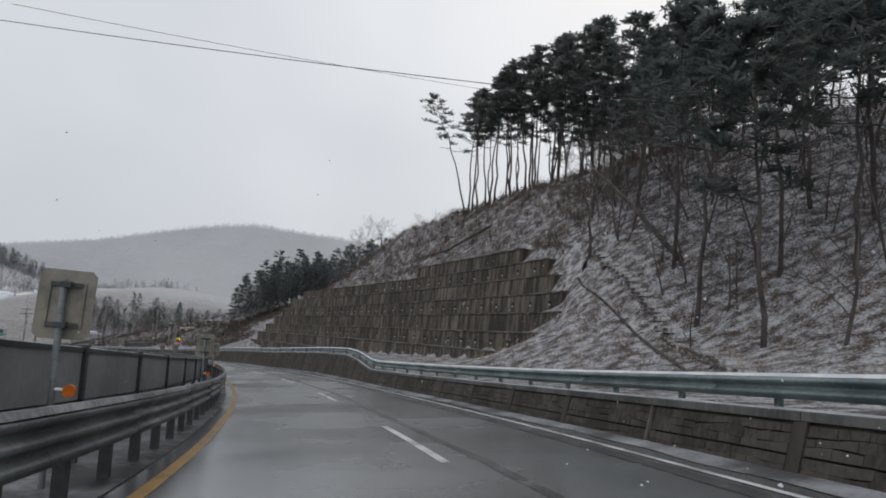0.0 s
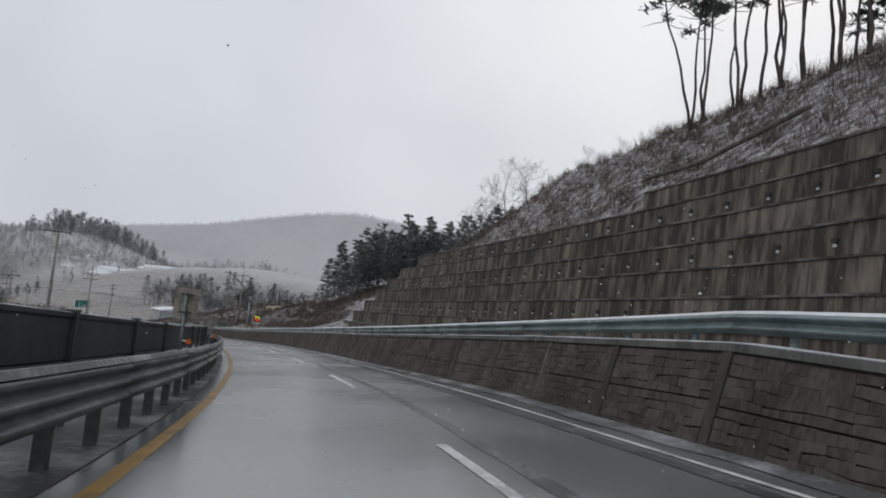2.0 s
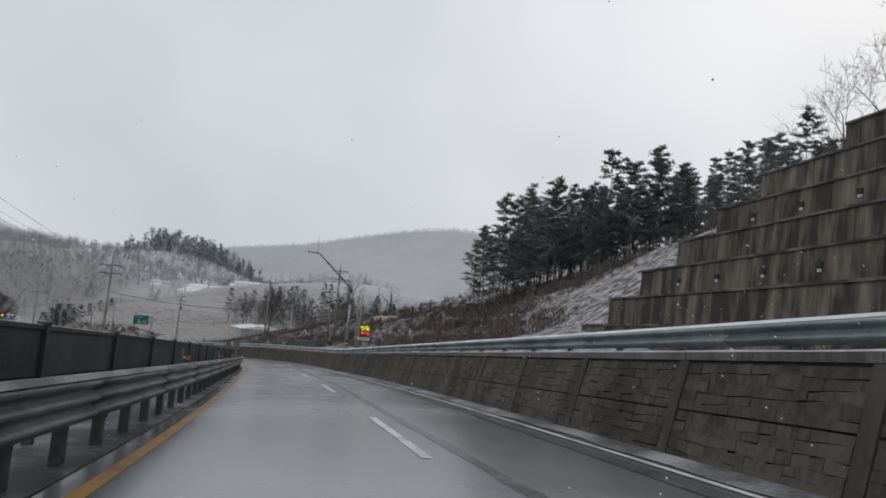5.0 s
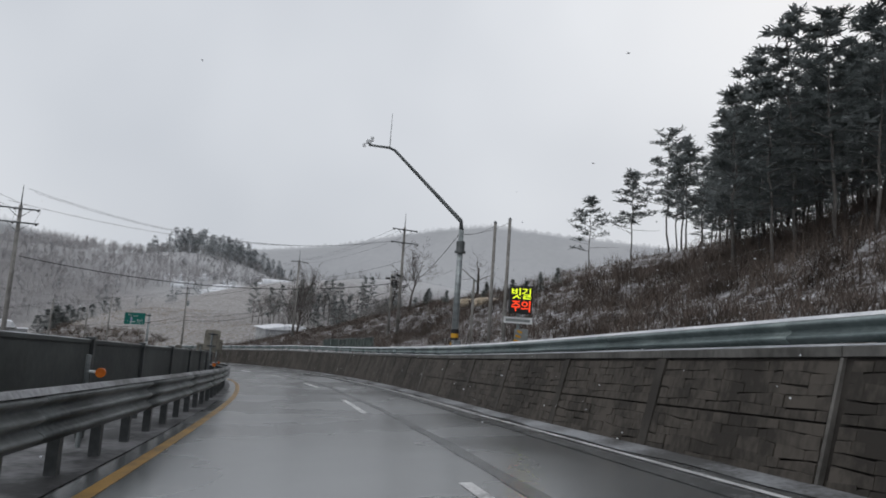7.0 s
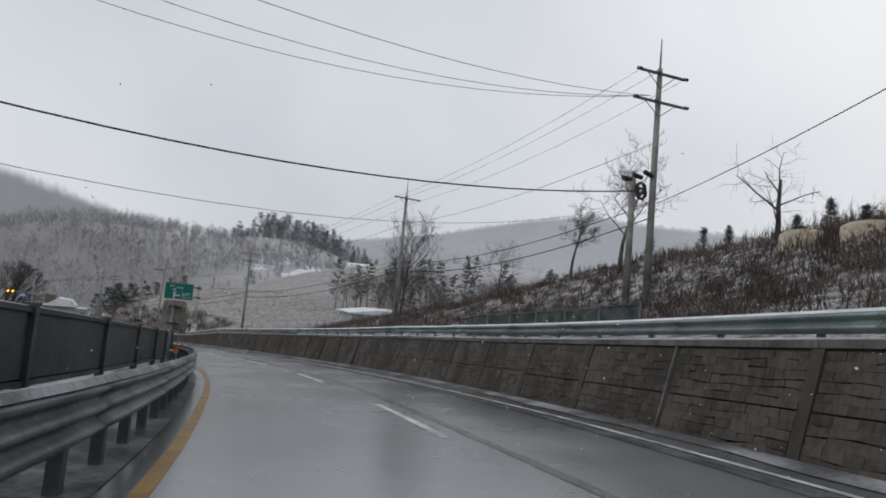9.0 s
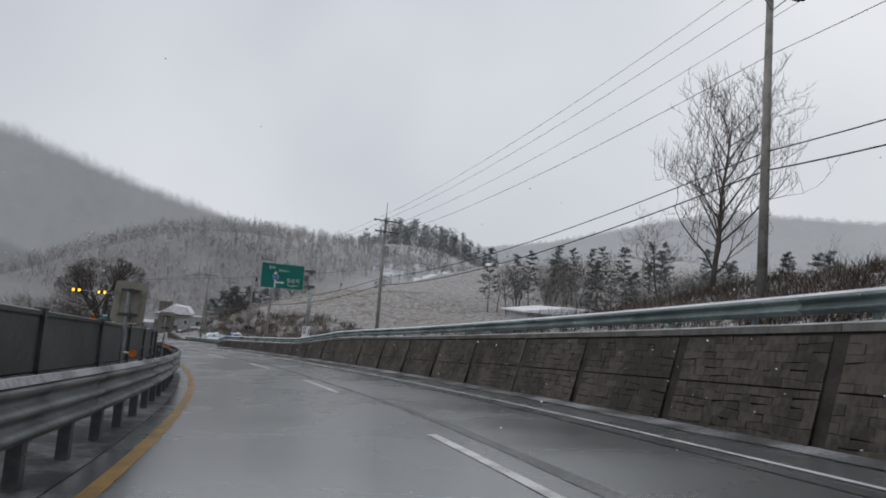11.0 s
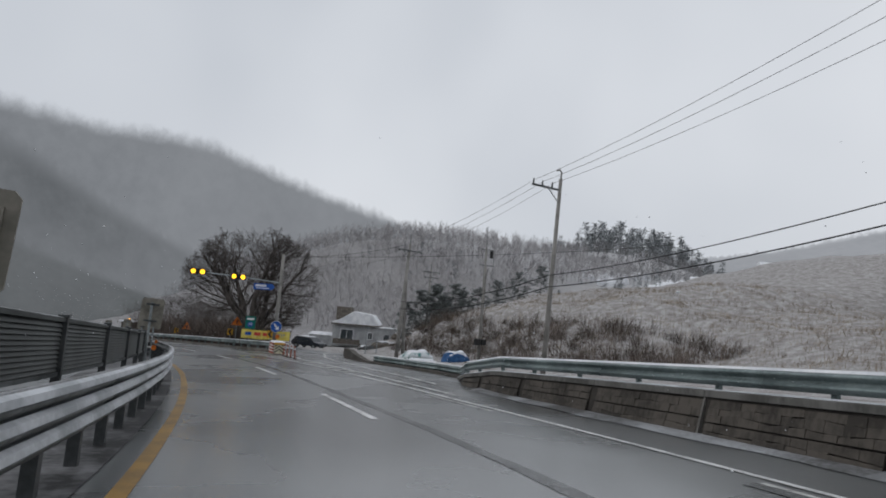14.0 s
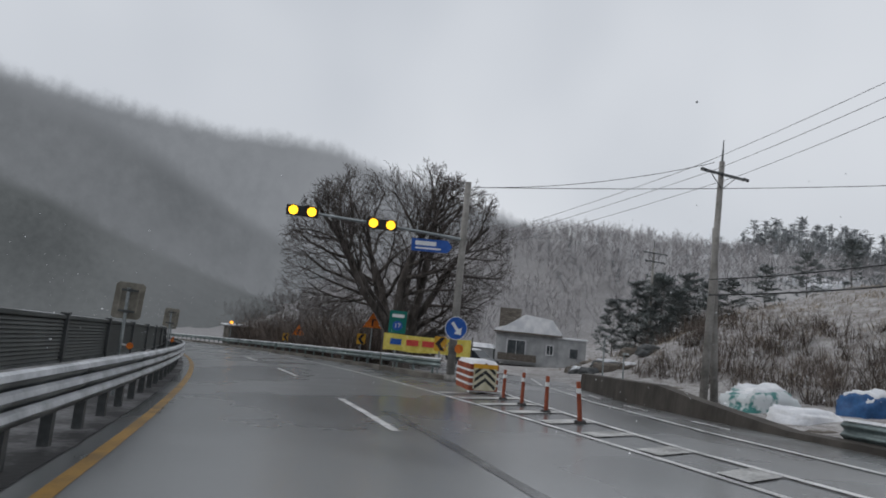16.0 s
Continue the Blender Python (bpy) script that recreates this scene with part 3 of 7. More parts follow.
# ---- roadside retaining wall with cast stone pattern ----
TOP = ((-40, 0.74), (6, 0.73), (13, 0.73), (30, 0.74), (32.8, 0.75), (34.5, 0.92), (36.7, 1.2), (39.8, 1.44), (47, 1.52), (53, 1.5), (62, 1.45), (90, 1.44), (112, 1.45), (128, 1.41), (136, 1.43), (144, 1.5), (152, 1.56), (168, 1.68), (175, 1.73), (195, 1.62), (208, 1.48), (212, 1.38), (215, 1.18), (219.6, 0.88), (226, 0.78), (233, 0.68), (237, 0.62), (243.4, 0.08), (244, 0.05))
wall_top = lambda s: float(np.interp(s, [a for a, _ in TOP], [b for _, b in TOP]))


def coping_profile(s):
    f, t = wall_foot(s), wall_top(s)
    o = f + 0.28 * t
    return [(o - 0.05, t - 0.11), (o - 0.05, t - 0.012), (o - 0.03, t), (o + 0.34, t), (o + 0.36, t - 0.3), (o + 0.2, t - 0.3), (o + 0.02, t - 0.12)]


def backing_profile(s):
    f, t = wall_foot(s), max(wall_top(s) - 0.11, 0.02)
    return [(f + 0.03, -0.3), (f + 0.03 + 0.28 * t, t), (f + 0.5, t), (f + 0.5, -0.3)]


roadside_wall = thing("roadside_wall", "low leaning roadside retaining wall of brown stone-pattern concrete", "wall", kind="structure")
RIBS = [float(v) for v in np.arange(-36.3, 243, 3.05)] + [244.0]
rng = random.Random(5)
for index, (a, b) in enumerate(zip(RIBS[:-1], RIBS[1:])):
    piece("backing", fix(sweep(backing_profile, a, b, 1.0).done("backing", JOINT)), roadside_wall)
    piece("coping", fix(sweep(coping_profile, a + 0.006, b - 0.006, 1.0).done("coping", COPING)), roadside_wall, "grey concrete coping")
    piece("snow_edge", fix(sweep(lambda s: [(wall_foot(s) + 0.28 * wall_top(s) + d, wall_top(s) + u) for d, u in ((-0.04, 0.001), (-0.03, 0.02 + 0.006 * math.sin(s * 3.1)), (0.02, 0.022 + 0.006 * math.sin(s * 2.3)), (0.06, 0.001))], a, b, 0.5).done("snow_edge", OLD_SNOW)), roadside_wall, "thin line of snow on the coping")
    # every sixth rib is a narrow pale joint strip
    narrow = index % 6 == 3
    rib_out, half = (0.012, 0.02) if narrow else (0.016, 0.1)

    def rib_profile(s):
        f, t = wall_foot(s), max(wall_top(s) - 0.12, 0.02)
        return [(f - rib_out, -0.1), (f - rib_out + 0.28 * t, t), (f + 0.06 + 0.28 * t, t), (f + 0.06, -0.1)]
    if narrow or a < 178:
        piece("joint_strip" if narrow else "rib", fix(sweep(rib_profile, a - half, a + half, half).done("rib", JOINT_STRIP if narrow else RIB)), roadside_wall, "pale mortar joint strip" if narrow else "")
    # cast stones: uneven blocks in two bands of courses
    t_mid = wall_top(0.5 * (a + b)) - 0.13
    if t_mid < 0.15:
        continue
    bl = Build()
    rows = max(2, int(round(t_mid / 0.13)))
    mid = max(rows // 2, 1)

    def bed(r, s):
        t = wall_top(s) - 0.13
        wave = 0.0 if r in (0, mid, rows) else 0.013 * math.sin(s * 2.3 + r * 2.1 + index) + 0.012 * math.sin(s * 6.1 + r * 1.3)
        return t * r / rows + wave

    for r in range(rows):
        s, end = a + half + 0.02, b - 0.12
        while s < end - 0.02:
            e = min(s + rng.uniform(0.13, 0.42), end)
            if end - e < 0.12:
                e = end
            proud = 0.008 + rng.uniform(0.0, 0.014)
            gap = rng.uniform(0.01, 0.018) if rng.random() < 0.38 else 0.003
            if r in (mid - 1, rows - 1):
                gap = rng.uniform(0.018, 0.026)
            tilt, step = rng.uniform(-0.012, 0.012), rng.uniform(-0.02, 0.012)
            if r in (mid - 1, rows - 1):
                tilt = step = 0.0
            side = rng.choice((0.001, 0.002, 0.004))
            vs = []
            for k, ss in enumerate((s + side, e - side)):
                f = wall_foot(ss)
                u0, u1 = bed(r, ss) - (0.012 if r not in (0, mid) else -0.001), bed(r + 1, ss) - gap + step + (tilt if k else -tilt)
                for u, d in ((u0, 0.0), (u0 + 0.004, proud), (u1 - 0.006, proud + 0.004), (u1, 0.0)):
                    vs.append(at(ss, f + 0.03 + 0.28 * u - d, u))
            bl.add([Vector(v) for v in vs], [(0, 1, 5, 4), (1, 2, 6, 5), (2, 3, 7, 6), (0, 3, 2, 1), (4, 5, 6, 7)])
            s = e
    piece("stone_pattern", fix(bl.done("stone_pattern", STONE)), roadside_wall)

# ---- guard rail on the wall ----
def w_beam(o, top, waves, height, sign):
    """Closed profile of a corrugated beam; sign: which way it bulges."""
    pts, n = [], waves * 8
    for i in range(n + 1):
        u = top - height * i / n
        d = 0.042 * (1 - math.cos(2 * math.pi * waves * i / n)) * sign
        pts.append((o - d, u))
    return pts + [(o2 + 0.012 * sign, u) for o2, u in reversed(pts)]


RAIL = thing("roadside_guard_rail", "blue-grey two-wave steel guard rail on top of the wall", "guard rail", kind="structure")
RISE = ((-40, 0.43), (13, 0.42), (31, 0.47), (34, 0.54), (40, 0.44), (47, 0.4), (62, 0.39), (112, 0.36), (128, 0.3), (140, 0.33), (152, 0.37), (168, 0.46), (190, 0.44), (214, 0.37), (220, 0.36), (236, 0.4), (246, 0.42))
rail_top = lambda s: wall_top(s) + float(np.interp(s, [a for a, _ in RISE], [b for _, b in RISE]))
rail_o = lambda s: wall_foot(s) + 0.28 * wall_top(s) + 0.17
for a in np.arange(-36, 244, 4.0):
    b = min(a + 4.0, 246)
    def prof_(s):
        return w_beam(rail_o(s) - 0.09, rail_top(s), 2, 0.3, 1)
    piece("beam", fix(sweep(prof_, a, b + 0.05, 1.0).done("beam", STEEL_TEAL, True)), RAIL)
    piece("snow_cap", fix(sweep(lambda s: [(rail_o(s) - 0.13, rail_top(s) - 0.03), (rail_o(s) - 0.1, rail_top(s) + 0.012), (rail_o(s) - 0.07, rail_top(s) - 0.005)], a, b, 1.0).done("snow_cap", SNOW)), RAIL, "thin line of snow on the beam")
post_me = Build().cyl(0, 0, -0.02, 0.34, 0.057, sides=10).box(-0.06, 0, 0.2, 0.06, 0.09, 0.16).done("post", STEEL_TEAL)
for s in np.arange(-35, 244, 2.0):
    piece("post", post_me, RAIL, m=spot(s, rail_o(s) + 0.02, rail_top(s) - 0.36))
    if rail_top(s) - 0.36 - wall_top(s) > 0.0:
        piece("post_foot", Build().cyl(0, 0, -0.14, 0.0, 0.057, sides=10).done("post_foot", STEEL_TEAL), RAIL, m=spot(s, rail_o(s) + 0.02, rail_top(s) - 0.36))
tagged(new("verge", sweep(lambda s: [(wall_foot(s) + 0.28 * wall_top(s) + 0.3, wall_top(s) - 0.06), (wall_foot(s) + 1.6, wall_top(s) - 0.03), (max(7.4, wall_foot(s) + 2.2), float(np.interp(s, [a for a, _ in SECTIONS], [0.5 * (u[0] + u[1]) for _, u in SECTIONS])) + 0.02), (max(9.2, wall_foot(s) + 3.4), float(np.interp(s, [a for a, _ in SECTIONS], [u[1] for _, u in SECTIONS])) + 0.0)], -38, 243, 1.0, closed=False).done("verge", GROUND, True)), "snow-dusted verge behind the wall", "verge", kind="structure")
# beyond the wall the rail runs on low posts to the corner of the side road
# ---- median: three-wave rail, posts, screen ----
MEDIAN = thing("median_guard_rail", "dirty three-wave steel guard rail with snow on its ridges", "guard rail", kind="structure")
for a in np.arange(-36, 396, 4.0):
    def prof2(s):
        return w_beam(-3.87 + med(s), 0.88, 3, 0.47, -1)
    piece("beam", fix(sweep(prof2, a, a + 4.04, 1.0).done("beam", STEEL_DARK, True)), MEDIAN)
    piece("snow_cap", fix(sweep(lambda s: [(-3.9 + med(s), 0.874), (-3.88 + med(s), 0.9), (-3.84 + med(s), 0.9), (-3.8 + med(s), 0.845)], a, a + 4.0, 1.0).done("snow_cap", SLUSH)), MEDIAN, "dirty snow along the upper edge")
mpost = Build().box(0, 0, 0.36, 0.11, 0.12, 0.8).box(0.07, 0, 0.6, 0.06, 0.1, 0.3).done("post", POST_DARK)
for s in np.arange(-35, 330, 4.0 / 3.0):
    piece("post", mpost, MEDIAN, m=spot(s, -4.02 + med(s), 0.0))

for a in np.arange(224, 330, 4.0):
    for k, (du, dd) in enumerate(((0.0, 0.0), (0.157, 0.03), (0.314, 0.03))):
        piece("snow_ridge", fix(sweep(lambda s: [(-3.85 + med(s), 0.85 - du), (-3.83 + med(s), 0.892 - du), (-3.785 + med(s), 0.87 - du), (-3.772 + med(s), 0.82 - du)], a, a + 4.0, 0.5).done("snow_ridge", OLD_SNOW)), MEDIAN, "clean snow lying on a ridge of the beam")

FENCE = thing("median_screen", "grey anti-glare screen of framed panels along the median", "fence", kind="structure")
SCREEN_TOP = ((-40, 1.45), (13, 1.45), (30, 1.4), (50, 1.32), (66, 1.38), (118, 1.4), (147, 1.46), (220, 1.51), (240, 1.36), (262, 1.44), (400, 1.44))
screen_top = lambda s: float(np.interp(s, [a for a, _ in SCREEN_TOP], [b for _, b in SCREEN_TOP]))
SO = -4.7
for a in np.arange(-36, 360, 3.2):
    sheet = SCREEN_PALE if a < 30 else SCREEN
    bl = Build()
    if a > 226:
        for k in range(11):
            def slat(s):
                u = 0.8 + (screen_top(s) - 0.86) * k / 11
                return [(SO + 0.03 + med(s), u), (SO + 0.008 + med(s), u + 0.042), (SO + med(s), u + 0.038), (SO + 0.02 + med(s), u - 0.004)]
            q = sweep(slat, a + 0.05, a + 3.15, 1.6)
            bl.add(q.v, q.f)
    else:
        q = sweep(lambda s: [(SO + med(s), 0.8), (SO + 0.022 + med(s), 0.81), (SO + 0.022 + med(s), screen_top(s) - 0.05), (SO + med(s), screen_top(s) - 0.04)], a + 0.05, a + 3.15, 1.6)
        bl.add(q.v, q.f)
    piece("louvre_panel" if a > 226 else "screen_panel", fix(bl.done("screen_panel", sheet)), FENCE)
    piece("top_rail", fix(sweep(lambda s: [(SO - 0.02 + med(s), screen_top(s) - 0.05), (SO - 0.02 + med(s), screen_top(s)), (SO + 0.045 + med(s), screen_top(s)), (SO + 0.045 + med(s), screen_top(s) - 0.05)], a, a + 3.2, 1.6).done("top_rail", SCREEN)), FENCE, "dark grey steel top rail")
    piece("snow_line", fix(sweep(lambda s: [(SO - 0.01 + med(s), screen_top(s) - 0.002), (SO + 0.005 + med(s), screen_top(s) + 0.014), (SO + 0.035 + med(s), screen_top(s) - 0.002)], a, a + 3.2, 1.6).done("snow_line", SLUSH)), FENCE, "thin dirty snow on the top rail")
    piece("back_sheet", fix(sweep(lambda s: [(SO - 0.03 + med(s), 0.78), (SO - 0.03 + med(s), screen_top(s) - 0.03), (SO - 0.02 + med(s), screen_top(s) - 0.03), (SO - 0.02 + med(s), 0.78)], a, a + 3.2, 1.6).done("back_sheet", sheet)), FENCE)
    piece("bottom_rail", fix(sweep(lambda s: [(SO - 0.02 + med(s), 0.74), (SO - 0.02 + med(s), 0.79), (SO + 0.045 + med(s), 0.79), (SO + 0.045 + med(s), 0.74)], a, a + 3.2, 1.6).done("bottom_rail", STEEL_DARK)), FENCE)
    hp = screen_top(a) + 0.015
    piece("post", Build().box(0, 0, 0.5 * hp, 0.1, 0.1, hp).box(0, 0, hp + 0.015, 0.12, 0.12, 0.03).done("post", POST_DARK), FENCE, m=spot(a, SO + 0.02 + med(a), 0.0))

# ---- great stepped retaining wall in the hillside ----
BIG = thing("stepped_retaining_wall", "tall stepped retaining wall of stained precast concrete panels", "wall", kind="structure")
TIER = 1.33
tier_z = lambda s, k: -2.67 - 0.04 * (s - 39) + TIER * k
tier_o = lambda k: 13.97 + 0.8645 * k
START = {5: 43.4, 4: 38.6, 3: 36.5, 2: 34.0, 1: 32.6, 0: 31.5, -1: 33, -2: 40, -3: 58, -4: 78}
END = {5: 63.2, 4: 99.5, 3: 102.5, 2: 104, 1: 105.4, 0: 106.8, -1: 108.0, -2: 109, -3: 110, -4: 111}
zr_ = lambda s: float(np.interp(s, LS, LZ))
drain = Build().box(0, -0.05, 0.0, 0.22, 0.08, 0.16).done("drain_mouth", JOINT)
drip = Build().box(0, -0.035, 0.0, 0.13, 0.05, 0.1).done("drain_sill", OLD_SNOW)


def tier_place(s, o, z):
    x, y, _ = at(s, o)
    return Vector((x, y, z))


for k in range(-4, 6):
    a, e = START[k], END[k]
    shift = (k % 3) * 1.7
    cuts = [a] + [c for c in np.arange(30 + shift, 112, 2.5) if a + 1 < c < e - 1] + [e]
    for c0, c1 in zip(cuts[:-1], cuts[1:]):
        bl = Build()
        g = 0.015
        n = 2
        ring = []
        for i in range(n + 1):
            s = c0 + g + (c1 - c0 - 2 * g) * i / n
            z, o = tier_z(s, k), tier_o(k)
            ring.append([tier_place(s, o + 0.34, z - 0.1), tier_place(s, o + 0.42, z + TIER - 0.2), tier_place(s, o + 0.42, z + TIER - 0.005), tier_place(s, o + 1.9, z + TIER - 0.005), tier_place(s, o + 1.9, z - 0.1)])
        for r in ring:
            bl.v.extend(r)
        for i in range(n):
            for j in range(5):
                q = (j + 1) % 5
                bl.f.append((i * 5 + j, i * 5 + q, (i + 1) * 5 + q, (i + 1) * 5 + j))
        bl.f += [tuple(range(5)), tuple(n * 5 + j for j in reversed(range(5)))]
        bl.k = [0] * len(bl.f)
        piece("panel", fix(bl.done("panel", PANEL)), BIG)
        # projecting lip with a line of snow
        bl = Build()
        ring = []
        for i in range(n + 1):
            s = c0 + (c1 - c0) * i / n
            z, o = tier_z(s, k) + TIER, tier_o(k) + 0.42
            ring.append([tier_place(s, o - 0.06, z - 0.09), tier_place(s, o - 0.06, z + 0.0), tier_place(s, o + 0.45, z + 0.02), tier_place(s, o + 0.45, z - 0.09)])
        for r in ring:
            bl.v.extend(r)
        for i in range(n):
            for j in range(4):
                q = (j + 1) % 4
                bl.f.append((i * 4 + j, i * 4 + q, (i + 1) * 4 + q, (i + 1) * 4 + j))
        bl.f += [(0, 1, 2, 3), tuple(n * 4 + j for j in (3, 2, 1, 0))]
        bl.k = [0] * len(bl.f)
        piece("ledge", fix(bl.done("ledge", LEDGE)), BIG, "ledge dusted with snow")
    if k in (0, 2, 4, -2):
        for s in np.arange(a + 1.2, e - 0.8, 2.3):
            z, o = tier_z(s, k) + 0.66, tier_o(k) + 0.385
            m_ = Matrix.Translation(tier_place(s, o, z)) @ pose(0, 0, 0, 0, 0, head(s) - 90)
            piece("drain_mouth", drain, BIG, "dark drain mouth", m=m_)
            piece("drain_sill", drip, BIG, "pale mark below the drain", m=m_ @ pose(0, 0, -0.17))
# ---- distance: wooded ridges fading in the falling snow ----
def ridge(name, crest, depth, material, label, fringe, seed, foot_z=-30.0):
    """A hill flank: a crest line (x, y, z) with a ragged tree line, falling towards the road."""
    r = random.Random(seed)
    pts = [Vector(p) for p in crest]
    dense = []
    for a, b in zip(pts[:-1], pts[1:]):
        n = max(2, int((b - a).length / 1.8))
        dense += [a.lerp(b, i / n) for i in range(n)]
    dense.append(pts[-1])
    k, bl = 13, Build()
    for i, p in enumerate(dense):
        j = 0.6 * fringe * noise.noise(Vector((i * 0.16, seed, 0.0))) + fringe * (r.random() - 0.5) * 0.8
        out = Vector((-p.x - 80, -p.y + 120, 0)).normalized() * depth
        for q in range(k):
            f = q / (k - 1)
            w = 2.5 * f * (1 - f) * noise.noise(Vector((i * 0.06, q * 0.7, seed)))
            bl.v.append(Vector((p.x, p.y, 0)) + out * f + Vector((0, 0, (p.z + (j if q == 0 else 0)) * (1 - f) ** 1.2 + foot_z * (1 - (1 - f) ** 1.2) + w)))
    for i in range(len(dense) - 1):
        for q in range(k - 1):
            bl.f.append((i * k + q, (i + 1) * k + q, (i + 1) * k + q + 1, i * k + q + 1))
    bl.k = [0] * len(bl.f)
    me_ = bl.done(name, material, True)
    layer = me_.uv_layers.new(name="flank")
    for loop, item in zip(me_.loops, layer.data):
        item.uv = (loop.vertex_index // k / len(dense), loop.vertex_index % k / (k - 1))
    return tagged(new(name, me_), label, "hill", kind="structure")


def from_bearing(x, y, z, rows):
    """Crest places from a viewpoint: bearing left of the y axis, distance, elevation in degrees."""
    return [(x - math.sin(radians(b)) * d, y + math.cos(radians(b)) * d, z + math.tan(radians(e)) * d) for b, d, e in rows]


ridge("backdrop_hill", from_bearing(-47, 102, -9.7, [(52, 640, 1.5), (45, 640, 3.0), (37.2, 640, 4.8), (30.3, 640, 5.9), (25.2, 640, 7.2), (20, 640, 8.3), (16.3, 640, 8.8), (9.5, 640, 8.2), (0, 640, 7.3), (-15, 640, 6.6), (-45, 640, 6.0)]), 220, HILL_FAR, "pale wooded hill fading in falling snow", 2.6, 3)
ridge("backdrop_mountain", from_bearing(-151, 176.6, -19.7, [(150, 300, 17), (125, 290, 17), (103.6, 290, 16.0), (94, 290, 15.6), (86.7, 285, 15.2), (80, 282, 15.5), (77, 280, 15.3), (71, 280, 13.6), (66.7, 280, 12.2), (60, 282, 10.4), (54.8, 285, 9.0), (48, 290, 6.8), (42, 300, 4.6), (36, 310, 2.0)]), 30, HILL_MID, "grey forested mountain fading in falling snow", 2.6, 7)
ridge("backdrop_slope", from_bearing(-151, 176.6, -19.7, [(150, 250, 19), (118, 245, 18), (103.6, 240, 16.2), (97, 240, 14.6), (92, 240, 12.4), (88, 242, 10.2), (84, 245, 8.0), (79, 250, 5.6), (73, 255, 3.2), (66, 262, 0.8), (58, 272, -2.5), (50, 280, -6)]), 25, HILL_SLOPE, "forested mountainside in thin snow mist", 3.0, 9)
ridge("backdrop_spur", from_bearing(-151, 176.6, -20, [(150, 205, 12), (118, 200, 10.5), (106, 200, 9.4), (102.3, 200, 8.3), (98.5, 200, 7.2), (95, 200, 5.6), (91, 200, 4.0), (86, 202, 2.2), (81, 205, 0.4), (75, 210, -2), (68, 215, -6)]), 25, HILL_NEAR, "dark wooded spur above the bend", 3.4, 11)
# ---- trees ----
def wander(p, d, length, segs, rng, bend=0.25, lift=0.0):
    """A crooked line from p along d."""
    pts, d = [Vector(p)], Vector(d).normalized()
    for _ in range(segs):
        d = (d + Vector((rng.uniform(-bend, bend), rng.uniform(-bend, bend), rng.uniform(-bend, bend) * 0.6 + lift))).normalized()
        pts.append(pts[-1] + d * (length / segs))
    return pts


def tuft(b, c, size, rng, count=12, flat=0.55):
    """A spray of needles: thin blades round one point."""
    for _ in range(count):
        a = rng.uniform(0, 2 * math.pi)
        d = Vector((math.cos(a), math.sin(a), rng.uniform(-0.35, 0.8) * flat)).normalized() * size * rng.uniform(0.6, 1.15)
        w = Vector((-math.sin(a), math.cos(a), rng.uniform(-0.6, 0.6))) * size * 0.16
        o = Vector((rng.uniform(-1, 1), rng.uniform(-1, 1), rng.uniform(-0.5, 0.5))) * size * 0.35
        b.add([c + o - w * 0.4, c + o + w * 0.4, c + o + d * 0.7 + w, c + o + d], [(0, 1, 2, 3)])


def pine_meshes(seed, h, crown=0.45, spread=0.22, lean=(0.0, 0.0), limbs=24, tufts=5, needle=NEEDLES, size=0.42, bark=BARK_PINE):
    rng = random.Random(seed)
    wood, leaf = Build(), Build()
    top = Vector((lean[0] * h, lean[1] * h, h))
    n = 9
    line = [Vector((top.x * (i / n) ** 1.4, top.y * (i / n) ** 1.4, -0.4 + (h + 0.4) * i / n)) + Vector((rng.uniform(-1, 1), rng.uniform(-1, 1), 0)) * 0.012 * h * (i > 0) for i in range(n + 1)]
    r0 = 0.0068 * h + 0.025
    wood.tube(line, [r0 * (1 - 0.86 * i / n) for i in range(n + 1)], 7)
    for i in range(limbs):
        f = crown + (1 - crown) * ((i + rng.random()) / limbs)
        dead = i < 3 and rng.random() < 0.5
        k = min(int(f * n), n - 1)
        p = line[k].lerp(line[k + 1], f * n - k)
        a = i * 2.399 + rng.uniform(-0.6, 0.6)
        g = (1 - f) / max(1 - crown, 0.01)
        ln = h * spread * (0.22 + 0.95 * g ** 0.7) * rng.uniform(0.55, 1.15)
        limb = wander(p, (math.cos(a), math.sin(a), rng.uniform(-0.1, 0.45)), ln, 4, rng, 0.28, 0.03)
        wood.tube(limb, [r0 * 0.32 * (1 - 0.8 * q / 4) for q in range(5)], 4, caps=False)
        if dead:
            continue
        for q in range(tufts):
            u = 0.35 + 0.65 * (q + rng.random()) / tufts
            kk = min(int(u * 4), 3)
            c = limb[kk].lerp(limb[kk + 1], u * 4 - kk) + Vector((rng.uniform(-1, 1), rng.uniform(-1, 1), rng.uniform(-0.2, 0.5))) * 0.12 * ln
            tuft(leaf, c, size * rng.uniform(0.75, 1.3), rng, 13, 0.85)
    for q in range(5):
        tuft(leaf, line[-1] - Vector((rng.uniform(-0.3, 0.3), rng.uniform(-0.3, 0.3), q * 0.22)), size, rng, 12, 1.0)
    return wood.done("trunk", bark, True), leaf.done("crown", needle)


